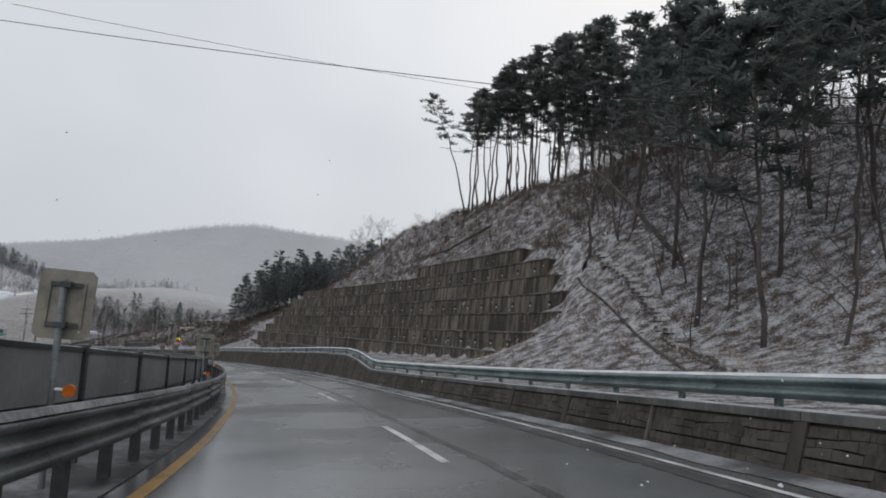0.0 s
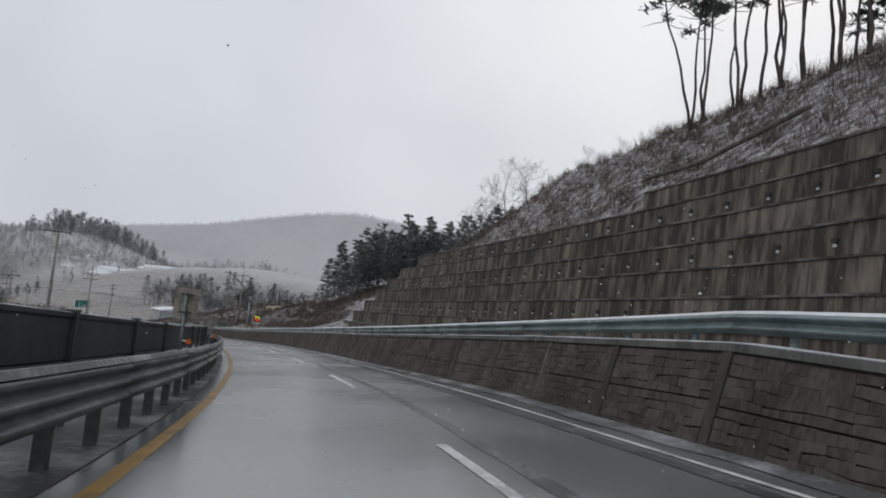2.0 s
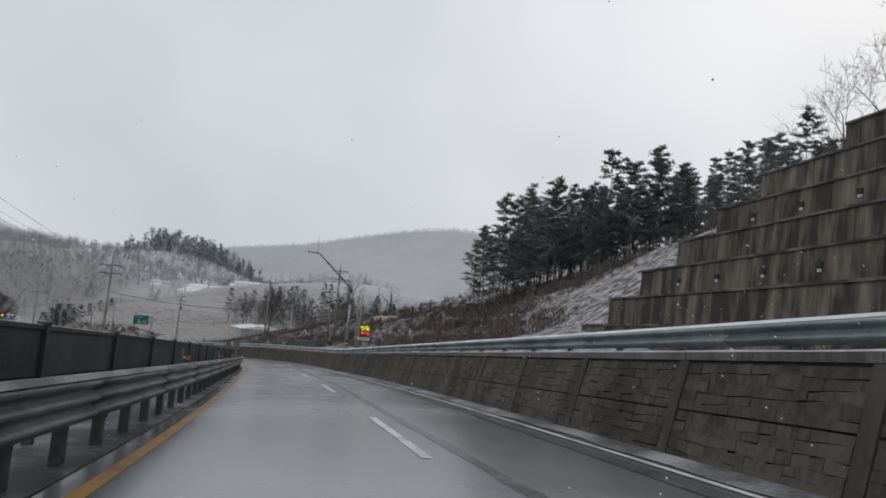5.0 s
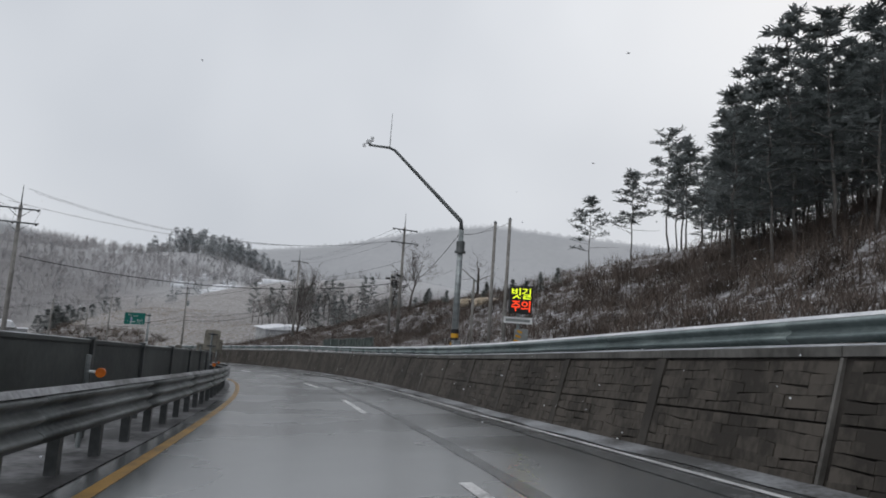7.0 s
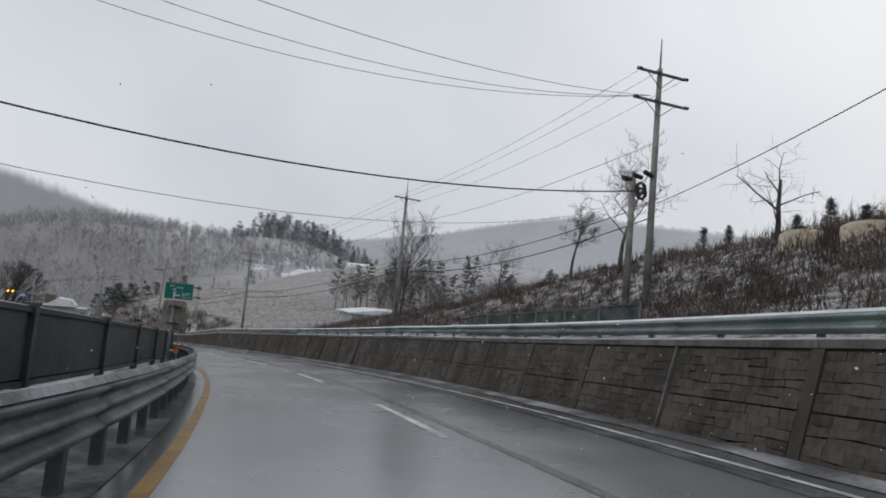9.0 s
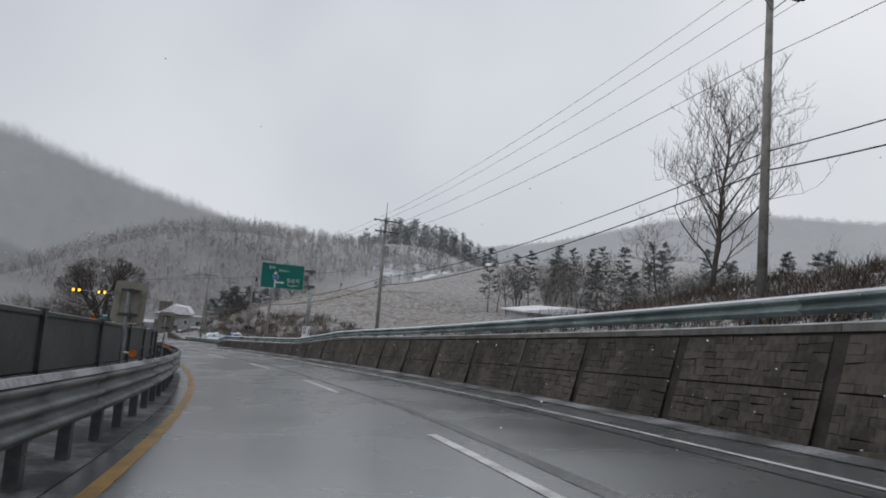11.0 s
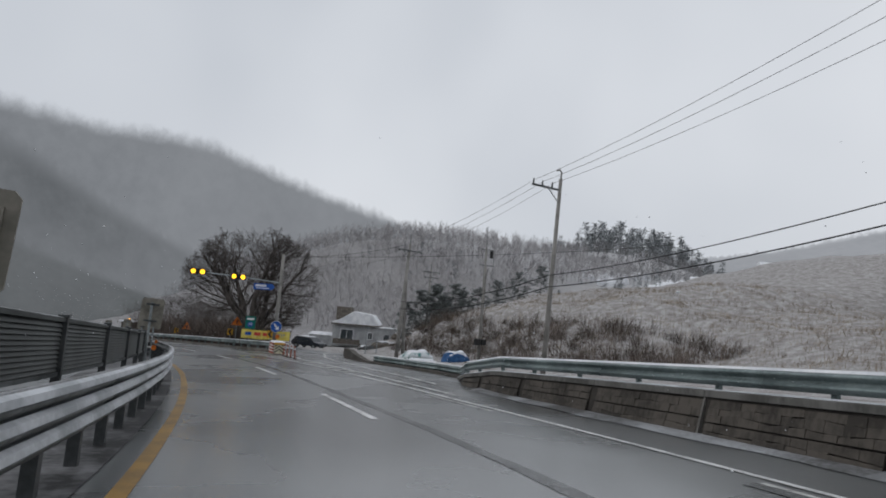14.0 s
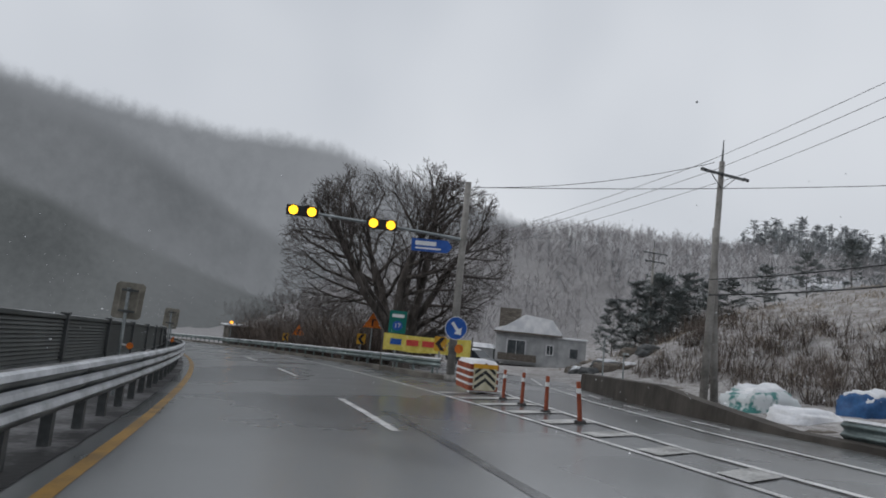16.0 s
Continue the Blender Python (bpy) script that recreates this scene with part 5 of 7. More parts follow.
WIRE_GREY = surface("grey_cable", (0.16, 0.16, 0.166), (0.26, 0.26, 0.268), scale=3, fine=9, rough=0.7, bump=0)
RENDER_WALL = surface("pale_rendered_wall", (0.3, 0.31, 0.32), (0.44, 0.45, 0.46), scale=1.2, fine=10, rough=0.85, bump=0.2)
WINDOW_GLASS = surface("dark_window_glass", (0.04, 0.05, 0.055), (0.09, 0.1, 0.11), scale=1, fine=4, rough=0.12, bump=0, spec=0.6)
TIMBER = surface("grey_timber", (0.07, 0.06, 0.05), (0.17, 0.15, 0.13), scale=2, fine=14, rough=0.9, stretch=(1, 1, 6))
TARP_BLUE = surface("blue_tarpaulin", (0.015, 0.06, 0.17), (0.03, 0.11, 0.27), scale=2, fine=8, rough=0.55, bump=0.3)
TARP_GREEN = surface("green_white_plastic", (0.05, 0.2, 0.19), (0.6, 0.64, 0.66), scale=1.4, fine=6, rough=0.55, bump=0.3, low=0.4, high=0.5)
CAR_PAINT = surface("dark_car_paint", (0.018, 0.022, 0.03), (0.035, 0.042, 0.052), scale=2, fine=10, rough=0.3, bump=0)
RUBBER = surface("tyre_rubber", (0.015, 0.015, 0.015), (0.03, 0.03, 0.03), scale=6, fine=20, rough=0.9)
DRY_TURF = surface("dry_tan_turf", (0.3, 0.24, 0.16), (0.56, 0.5, 0.42), scale=0.9, fine=8, rough=0.95, bump=0.5, bump_distance=0.05)
NET = surface("green_mesh_fence", (0.03, 0.042, 0.038), (0.085, 0.105, 0.098), scale=2, fine=12, rough=0.9)


def text_mesh(name, body, size, material, width=0.0):
    """Letters as a flat mesh standing in the x-z plane, centred, facing -y."""
    cu = bpy.data.curves.new(name, "FONT")
    cu.body, cu.size, cu.align_x, cu.align_y, cu.extrude = body, size, "CENTER", "CENTER", 0.004
    cu.resolution_u = 3
    ob = bpy.data.objects.new(name, cu)
    scene.collection.objects.link(ob)
    bpy.context.view_layer.update()
    me_ = bpy.data.meshes.new_from_object(ob.evaluated_get(bpy.context.evaluated_depsgraph_get()))
    bpy.data.objects.remove(ob)
    me_.transform(pose(0, 0, 0, 90, 0, 0))
    me_.materials.clear()
    me_.materials.append(material)
    if width and len(me_.vertices):
        xs = [v.co.x for v in me_.vertices]
        me_.transform(Matrix.Diagonal((width / max(max(xs) - min(xs), 0.01), 1, 1, 1)))
    return me_


def plate(w, h, d=0.02, corner=0.04):
    """A sheet with cut corners in the x-z plane, centred."""
    p = [(-w / 2 + corner, -h / 2), (w / 2 - corner, -h / 2), (w / 2, -h / 2 + corner), (w / 2, h / 2 - corner), (w / 2 - corner, h / 2), (-w / 2 + corner, h / 2), (-w / 2, h / 2 - corner), (-w / 2, -h / 2 + corner)]
    b = Build()
    n = len(p)
    b.add([Vector((x, -d / 2, z)) for x, z in p] + [Vector((x, d / 2, z)) for x, z in p],
          [tuple(range(n)), tuple(n + i for i in reversed(range(n)))] + [(i, n + i, n + (i + 1) % n, (i + 1) % n) for i in range(n)])
    return b


def bar(w, h, x=0.0, z=0.0, d=0.006):
    return Build().box(x, 0, z, w, d, h)


# ---- backs of chevron boards on the median ----
def board(s, w=0.52, h=0.7, low=1.48, plain=False):
    """A post behind the median rail with a reflector on a stalk and, mostly, the back of a board."""
    name, label = ("delineator", "steel post with a round orange reflector beside the median rail") if plain else ("chevron_board", "weathered grey back of a road board on a steel post")
    top = 1.2 if plain else low + h * 0.86
    ob = thing(name, label, "delineator" if plain else "road sign", "median boards", m=spot(s, -4.4 + med(s), 0.0))
    piece("post", Build().cyl(0, 0, 0.0, top, 0.032, sides=10).done("post", STEEL), ob)
    if not plain:
        p = piece("board", plate(w, h, 0.02, 0.05).done("board", SIGN_BACK), ob, m=pose(0.015, 0.06, low + h / 2, 0, 2.5, 4))
        for z in (-h * 0.29, h * 0.29):
            piece("bracket", Build().box(0, -0.025, z, 0.3, 0.03, 0.04).box(0, -0.06, z, 0.1, 0.1, 0.055).done("bracket", POST_DARK), p)
        for x in (-0.16, 0.16):
            piece("stiffener", Build().box(x, -0.018, 0, 0.03, 0.022, h * 0.66).done("stiffener", SIGN_BACK), p)
    piece("stalk", Build().tube([(0.02, 0, 0.99), (0.13, -0.02, 0.985)], 0.018, 8).done("stalk", SIGN_WHITE), ob)
    piece("reflector", Build().tube([(0.17, -0.05, 0.98), (0.17, -0.015, 0.98)], 0.062, 16).done("reflector", ORANGE), ob, "round orange reflector")
    return ob


for s in (7.0, 20.8, 35.2, 47.8, 73.3, 85.5, 137.4, 150.0, 162.8, 176.0, 188.5, 201.0, 213.2, 225.5, 238.0, 249.3, 261.5, 274.0, 287.0):
    board(s)
for s in (60.5, 98.0, 110.5, 123.0):
    board(s, plain=True)


# ---- utility poles ----
def utility_pole(s, o, top, arms=((0.0, 2.2),), spike=1.3, r=0.16, label="grey concrete utility pole with steel crossarms", stub=None, lean=0.0):
    x, y, z = foot(s, o)
    up0 = z - float(at(s, o)[2])
    h = top - up0
    ob = thing("utility_pole", label, "utility pole", "utility poles", m=pose(x, y, z, 0, 0, head(s)) @ pose(0, 0, 0, 0, lean, 0))
    piece("shaft", Build().cyl(0, 0, -0.3, h - spike, r, r * 0.66, 12).done("shaft", POLE, True), ob)
    if spike > 0.2:
        piece("spike", Build().cyl(0, 0, h - spike, h, 0.045, 0.018, 8).done("spike", STEEL_DARK), ob)
    for drop, width in arms:
        a = piece("crossarm", Build().box(0, -0.12, h - spike - 0.25 - drop, width, 0.09, 0.09).tube([(-width * 0.28, -0.12, h - spike - 0.3 - drop), (0, -0.1, h - spike - 0.85 - drop)], 0.018, 5).tube([(width * 0.28, -0.12, h - spike - 0.3 - drop), (0, -0.1, h - spike - 0.85 - drop)], 0.018, 5).done("crossarm", STEEL_DARK), ob)
        for xx in (-width * 0.48, -width * 0.1, width * 0.48):
            piece("insulator", Build().tube([(xx, -0.1, h - spike - 0.2 - drop), (xx - 0.05, -0.36, h - spike - 0.34 - drop)], [0.05, 0.07], 8).done("insulator", POST_DARK), a)
    if stub:
        piece("stub_pole", Build().tube([(stub[0], stub[1], -0.3), (stub[3] if len(stub) > 3 else stub[0], stub[1], h * stub[2])], [r * 0.95, r * 0.7], 12).done("stub_pole", POLE, True), ob)
    return ob, h


POLES = {
    "a": (166.9, 12.8, 14.5), "m": (191.5, 12.7, 14.4), "b": (223.9, 13.4, 12.7), "e": (267.6, 15.2, 10.4),
    "l1": (100.9, -17.8, 11.2), "l2": (162.6, -15.9, 12.0), "l3": (216.0, -17.0, 11.5),
}
pole_a, h_a = utility_pole(*POLES["a"], arms=((0.0, 2.4), (1.2, 2.6)), stub=(-0.75, 0.3, 0.49))
coil = Build()
for k in range(4):
    coil.tube([(-0.75 + 0.2 * math.cos(t_) + 0.04 * k, -0.16, h_a * 0.42 - 0.2 * (k % 2) + 0.22 * math.sin(t_)) for t_ in np.linspace(0, 2 * math.pi, 15)], 0.045, 6, caps=False)
piece("cable_coil", coil.done("cable_coil", WIRE), pole_a, "coils of black cable")
for k in (0, 1, 2):
    piece("splice_box", Build().tube([(-1.5 + 0.5 * k, -0.05, h_a * 0.45 + 0.2 * k), (-1.1 + 0.5 * k, -0.05, h_a * 0.45 + 0.14 * k)], 0.1, 8).done("splice_box", BLACK), pole_a)
utility_pole(*POLES["m"], arms=((0.0, 2.2),))
pole_b, h_b = utility_pole(*POLES["b"], arms=((0.0, 2.3), (0.9, 2.0)))
piece("transformer", Build().cyl(0.32, 0, h_b * 0.62, h_b * 0.62 + 0.85, 0.24, 0.24, 12).box(0.1, 0, h_b * 0.62 + 0.4, 0.3, 0.1, 0.5).done("transformer", STEEL), pole_b, "grey drum transformer")
pole_e, h_e = utility_pole(*POLES["e"], arms=((0.3, 2.2),), spike=0.9, stub=(0.75, 0.2, 0.66, 0.1), lean=2.2)
pole_f, h_f = utility_pole(287.6, 31.4, 11.4, arms=((0.2, 2.4), (0.9, 2.0)), spike=0.6, r=0.14)
utility_pole(*POLES["l1"], arms=((0.0, 2.2),))
utility_pole(*POLES["l2"], arms=((0.0, 2.2), (0.9, 2.2)))
utility_pole(*POLES["l3"], arms=((0.0, 2.0),))
utility_pole(118.0, -24.0, 7.0, arms=((0.1, 1.6),), spike=0.4, r=0.12)
utility_pole(206.0, 22.0, 7.2, arms=(), spike=0.0, r=0.1, label="short grey pole with a cable box")

# lamp-headed pole with a side arm
x, y, z = foot(247.6, 14.0)
pc = thing("utility_pole", "slim grey pole with a hooked top and one side arm", "utility pole", "utility poles", m=pose(x, y, z, 0, 0, head(247.6)) @ pose(0, 0, 0, 0, 1.8, 0))
hc_ = 10.7 - (z - float(at(247.6, 14.0)[2]))
piece("shaft", Build().cyl(0, 0, -0.3, hc_ - 0.4, 0.14, 0.09, 12).tube([(0, 0, hc_ - 0.4), (0.02, 0, hc_ - 0.05), (-0.12, 0, hc_ + 0.08), (-0.3, 0, hc_)], 0.045, 8).done("shaft", POLE, True), pc)
arm_c = piece("side_arm", Build().box(-0.85, 0, hc_ - 1.0, 1.75, 0.08, 0.1).tube([(-0.75, 0, hc_ - 1.0), (0, 0, hc_ - 1.7)], 0.025, 6).done("side_arm", STEEL_DARK), pc)
for xx in (-1.65, -1.1, -0.5):
    piece("insulator", Build().cyl(xx, 0, hc_ - 0.95, hc_ - 0.68, 0.05, 0.03, 8).done("insulator", POST_DARK), arm_c)
# twin thin pole with pipework
x, y, z = foot(261.1, 18.6)
pd_ = thing("utility_pole", "thin twin-pipe pole carrying a cylinder and cables", "utility pole", "utility poles", m=pose(x, y, z, 0, 0, head(261)))
hd_ = 10.0 - (z - float(at(261.1, 18.6)[2]))
piece("shaft", Build().cyl(0, 0, -0.3, hd_ - 1.2, 0.1, 0.08, 10).cyl(0.16, 0.05, 0, hd_ - 2.6, 0.05, 0.05, 8).done("shaft", POLE, True), pd_)
piece("spike", Build().cyl(0, 0, hd_ - 1.2, hd_ + 0.5, 0.02, 0.012, 6).done("spike", STEEL_DARK), pd_)
piece("bracket_ring", Build().box(0.15, 0, hd_ - 1.3, 1.2, 0.05, 0.05).box(0.15, 0, hd_ - 2.5, 1.3, 0.05, 0.05).tube([(0.7, 0, hd_ - 1.3), (0.75, 0, hd_ - 2.5)], 0.02, 5).done("bracket_ring", STEEL_DARK), pd_)
piece("switch_can", Build().cyl(0.5, 0, hd_ - 1.9, hd_ - 1.35, 0.13, 0.13, 10).done("switch_can", BLACK), pd_)
piece("meter_box", Build().box(-0.25, -0.1, 1.6, 0.4, 0.25, 0.5).box(0.3, -0.1, 1.6, 0.35, 0.25, 0.4).done("meter_box", BLACK), pd_)

# ---- overhead wires ----
def wire(p, q, sag, r=0.011, label="thin dark overhead wire between utility poles", stuff=None):
    p, q = Vector(p), Vector(q)
    n = 18
    pts = [p.lerp(q, i / n) - Vector((0, 0, 4 * sag * (i / n) * (1 - i / n))) for i in range(n + 1)]
    return tagged(new("overhead_wire", Build().tube(pts, r, 4).done("overhead_wire", stuff or (WIRE_GREY if r < 0.012 else WIRE))), label, "wire", "overhead wires")


def hang(key, dx, drop):
    s, o, top = POLES[key]
    return Vector(at(s, o + dx, top - drop))


for dx, da, db in ((-1.1, 1.6, 1.6), (-0.2, 1.5, 1.5), (1.1, 1.6, 1.6)):
    wire(hang("a", dx, da), hang("m", dx, db), 0.5)
    wire(hang("m", dx, da), hang("b", dx, db), 0.6)
c_arm = [Vector(at(247.6, 14.3 + d, 9.95)) for d in (-1.65, -1.1, -0.5)]
d_top = [Vector(at(261.1, 18.6 + d, 9.0)) for d in (-0.4, 0.1, 0.7)]
for k, dx in enumerate((-1.1, -0.2, 1.1)):
    wire(hang("b", dx, 1.6), c_arm[k], 0.45)
    wire(c_arm[k], hang("e", dx, 1.4), 0.35)
    wire(hang("e", dx, 1.4), Vector(at(300, 12 + dx, 8.0)), 0.5)
    wire(hang("l2", dx, 1.6), hang("l1", dx, 1.6), 0.9)
    wire(hang("l2", dx, 1.6), hang("l3", dx, 1.6), 0.8)
for along, up, sag in ((-6.0, 9.8, 1.4), (0.0, 11.8, 1.8), (3.0, 12.2, 1.8)):
    wire(hang("a", -0.4, 2.5), Vector(at(162.6 + along, -15.6, up)), sag)
for da, sag, r in ((6.3, 0.7, 0.02), (6.9, 0.8, 0.024)):
    wire(hang("a", 0, da + 0.6), hang("m", 0, da + 0.4), sag, r, "thick black telephone cable between poles")
    wire(hang("m", 0, da + 0.4), hang("b", 0, da), sag, r, "thick black telephone cable between poles")
    wire(hang("b", 0, da), Vector(at(247.6, 14.0, 10.7 - da + 0.8)), 0.5, r, "thick black telephone cable between poles")
    wire(Vector(at(247.6, 14.0, 10.7 - da + 0.8)), hang("e", 0, da - 0.6), 0.5, r, "thick black telephone cable between poles")
wire(hang("a", -0.7, 6.5), hang("l2", 0.3, 4.6), 1.2, 0.026, "thick black cable slung across the road")
wire(hang("a", -0.7, 7.0), Vector(at(154.6, -15.6, 5.0)), 2.0, 0.007, "grey cable with a splice slung across the road")
wire(hang("m", 0, 3.6), hang("a", 0, 4.4), 0.5, 0.012)
wire(hang("b", 0, 2.9), hang("m", 0, 3.6), 0.6, 0.012)
wire(hang("a", 0.2, 6.9), Vector(at(141.1, 6.3, 7.3)), 0.5, 0.016)
for s, o, up in ((136.4, 6.0, 6.5), (134.9, 5.98, 6.3)):
    wire(Vector(at(141.1, 6.2, 7.1)), Vector(at(s, o, up)), 0.15, 0.009)
wire(Vector(at(39, -16, 18.9)), Vector(at(21.4, 25, 12.95)), 0.3, 0.02, "overhead wire crossing high above the road")
wire(Vector(at(41, -16, 20.8)), Vector(at(45, 25, 23.8)), 0.3, 0.015, "overhead wire crossing high above the road")
wire(Vector(at(270.6, 6.3, 7.6)), Vector(at(262, 40, 12.0)), 0.4, 0.014)
wire(Vector(at(270.6, 6.3, 7.6)), hang("e", 0, 1.0), 0.3, 0.012)

# ---- camera mast and message sign on the wall ----
mast = thing("camera_mast", "dark steel mast with a long angled arm carrying traffic cameras", "camera mast", m=spot(141.1, 6.25, 0.0))
base_up = 1.4
piece("column", Build().cyl(0, 0, base_up, 7.3, 0.17, 0.12, 14).done("column", STEEL, True), mast)
piece("collar", Build().cyl(0, 0, 6.3, 6.75, 0.2, 0.2, 14).cyl(0, 0, 6.2, 6.3, 0.26, 0.26, 14).done("collar", STEEL_DARK), mast, "bolted collar")
boom = piece("boom", Build().tube([(0, 0, 7.2), (-0.05, 0, 7.7), (-3.3, 0.7, 10.75), (-3.55, 0.75, 10.85), (-4.5, 1.0, 10.9)], [0.11, 0.1, 0.065, 0.06, 0.05], 10).done("boom", STEEL_DARK, True), mast)
piece("camera_head", Build().box(-4.5, 1.0, 11.05, 0.25, 0.16, 0.16).box(-4.35, 1.0, 11.2, 0.14, 0.12, 0.2).box(-4.7, 1.05, 10.87, 0.12, 0.12, 0.14).done("camera_head", SIGN_WHITE), boom)
piece("antenna", Build().cyl(-3.55, 0.75, 10.85, 12.5, 0.02, 0.01, 6).done("antenna", STEEL_DARK), boom)
for k in range(6):
    piece("hazard_band", Build().cyl(0, 0, 1.5 + 0.2 * k, 1.7 + 0.2 * k, 0.178, 0.176, 14).done("hazard_band", BLACK if k % 2 else AMBER_SHEET), mast, "black band" if k % 2 else "amber band")
piece("control_box", Build().box(0.0, -0.22, 1.9, 0.35, 0.25, 0.6).done("control_box", STEEL), mast)

led = thing("message_sign", "black electronic message sign with lit yellow and red lettering", "message sign", m=spot(134.4, 6.35, 0.0, -6))
piece("post", Build().cyl(0, 0.12, 1.5, 3.9, 0.06, sides=10).done("post", STEEL), led)
cab = piece("cabinet", plate(0.82, 0.94, 0.16, 0.03).done("cabinet", BLACK), led, m=pose(0, 0, 3.42))
piece("hood", Build().box(0, -0.1, 0.5, 0.9, 0.1, 0.03).done("hood", BLACK), cab)
for x, letter in ((-0.19, "빗"), (0.19, "길")):
    piece("top_letter", text_mesh("top_letter", letter, 0.42, LED_YELLOW, 0.34), cab, "lit yellow letter", m=pose(x, -0.09, 0.22))
for x, letter in ((-0.19, "주"), (0.19, "의")):
    piece("bottom_letter", text_mesh("bottom_letter", letter, 0.42, LED_RED, 0.34), cab, "lit red letter", m=pose(x, -0.09, -0.22))
nb = piece("notice_board", plate(1.05, 0.22, 0.02, 0.01).done("notice_board", SIGN_WHITE), led, "white notice strip", m=pose(-0.05, 0.02, 2.72))
piece("notice_line", bar(0.9, 0.1, d=0.008).done("notice_line", surface("grey_ink", (0.2, 0.22, 0.22), (0.3, 0.32, 0.32), scale=8, fine=30, bump=0)), nb, m=pose(0, -0.014, 0))
haz = piece("hazard_plate", plate(0.5, 0.75, 0.02, 0.02).done("hazard_plate", STEEL), led, "grey plate with slanted amber stripes", m=pose(0.1, 0.03, 2.05))
for k in range(4):
    piece("hazard_stripe", Build().box(-0.14, -0.013, -0.27 + 0.17 * k, 0.2, 0.006, 0.08, pose(0, 0, 0, 0, 18, 0)).done("hazard_stripe", AMBER_SHEET), haz)
for s, o, top in ((136.4, 6.0, 6.6), (134.9, 5.98, 6.4), (142.5, 7.6, 5.2)):
    x, y, z = foot(s, o + 1.0)
    pp = thing("cable_pole", "slim grey cable pole behind the guard rail", "pole", "slim poles", m=spot(s, o, 0.0))
    piece("shaft", Build().cyl(0, 0, 1.0, top, 0.075, 0.055, 10).done("shaft", POLE, True), pp)
    piece("cap", Build().cyl(0, 0, top, top + 0.08, 0.07, 0.03, 10).done("cap", STEEL_DARK), pp)

# ---- large direction sign ----
dsign = thing("direction_sign", "large green direction sign on a cantilever post", "direction sign", m=spot(223.8, 7.38, -0.13))
piece("post", Build().cyl(0, 0, 0.2, 6.75, 0.17, 0.15, 16).done("post", STEEL, True), dsign)
piece("post_cap", Build().cyl(0, 0, 6.75, 6.8, 0.19, 0.16, 16).done("post_cap", STEEL), dsign)
for z in (5.3, 6.45):
    a = piece("arm", Build().tube([(0.3, -0.02, z), (-3.5, -0.02, z)], 0.06, 10).done("arm", STEEL), dsign)
    piece("clamp", Build().box(-0.02, 0, z, 0.46, 0.44, 0.2).box(-0.4, 0, z, 0.3, 0.2, 0.16).done("clamp", STEEL_DARK), a)
panel = piece("panel", plate(3.2, 1.8, 0.05, 0.05).done("panel", SIGN_GREEN), dsign, m=pose(-2.3, -0.12, 5.88))
F = -0.03
piece("place_name", text_mesh("place_name", "전주", 0.3, SIGN_WHITE, 0.5), panel, "white lettering", m=pose(-0.85, F, 0.56))
piece("place_name", text_mesh("place_name", "Jeonju", 0.22, SIGN_WHITE, 0.8), panel, "white lettering", m=pose(0.05, F, 0.43))
piece("place_name", text_mesh("place_name", "용암리", 0.34, SIGN_WHITE, 0.95), panel, "white lettering", m=pose(0.82, F, -0.3))
piece("place_name", text_mesh("place_name", "Yongam-ri", 0.2, SIGN_WHITE, 1.0), panel, "white lettering", m=pose(0.84, F, -0.63))
ar = Build().box(-0.36, 0, -0.42, 0.1, 0.008, 0.6).box(-0.36, 0, 0.22, 0.1, 0.008, 0.1).box(-0.08, 0, -0.35, 0.5, 0.008, 0.1)
ar.add([Vector((-0.5, -0.004, 0.27)), Vector((-0.22, -0.004, 0.27)), Vector((-0.36, -0.004, 0.47)), Vector((-0.5, 0.004, 0.27)), Vector((-0.22, 0.004, 0.27)), Vector((-0.36, 0.004, 0.47))], [(0, 1, 2), (5, 4, 3), (0, 2, 5, 3), (1, 4, 5, 2), (0, 3, 4, 1)])
ar.add([Vector((0.16, -0.004, -0.46)), Vector((0.34, -0.004, -0.35)), Vector((0.16, -0.004, -0.24)), Vector((0.16, 0.004, -0.46)), Vector((0.34, 0.004, -0.35)), Vector((0.16, 0.004, -0.24))], [(0, 1, 2), (5, 4, 3), (0, 2, 5, 3), (1, 4, 5, 2), (0, 3, 4, 1)])
piece("arrow", ar.done("arrow", SIGN_WHITE), panel, "white route arrow", m=pose(-0.2, F, -0.13))
sh = piece("route_shield", Build().tube([(-0.36, -0.006, 0.03), (-0.36, 0.004, 0.03)], 0.2, 18).done("route_shield", SIGN_BLUE), panel, "blue oval route badge", m=pose(-0.2, F - 0.008, -0.13))
piece("badge_rim", Build().tube([(-0.36 + 0.21 * math.cos(a), -0.008, 0.03 + 0.21 * math.sin(a)) for a in np.linspace(0, 2 * math.pi, 25)], 0.014, 5, caps=False).done("badge_rim", SIGN_WHITE), sh)
piece("route_number", text_mesh("route_number", "17", 0.26, SIGN_WHITE, 0.24), sh, "white numerals", m=pose(-0.36, -0.012, 0.02))
np_ = piece("notice_plate", plate(0.62, 1.05, 0.02, 0.01).done("notice_plate", SIGN_WHITE), dsign, "white plate with black lettering", m=pose(-0.12, -0.2, 1.75))
piece("distance_figures", text_mesh("distance_figures", "1000", 0.26, BLACK, 0.46), np_, "black numerals", m=pose(0, -0.014, -0.36))
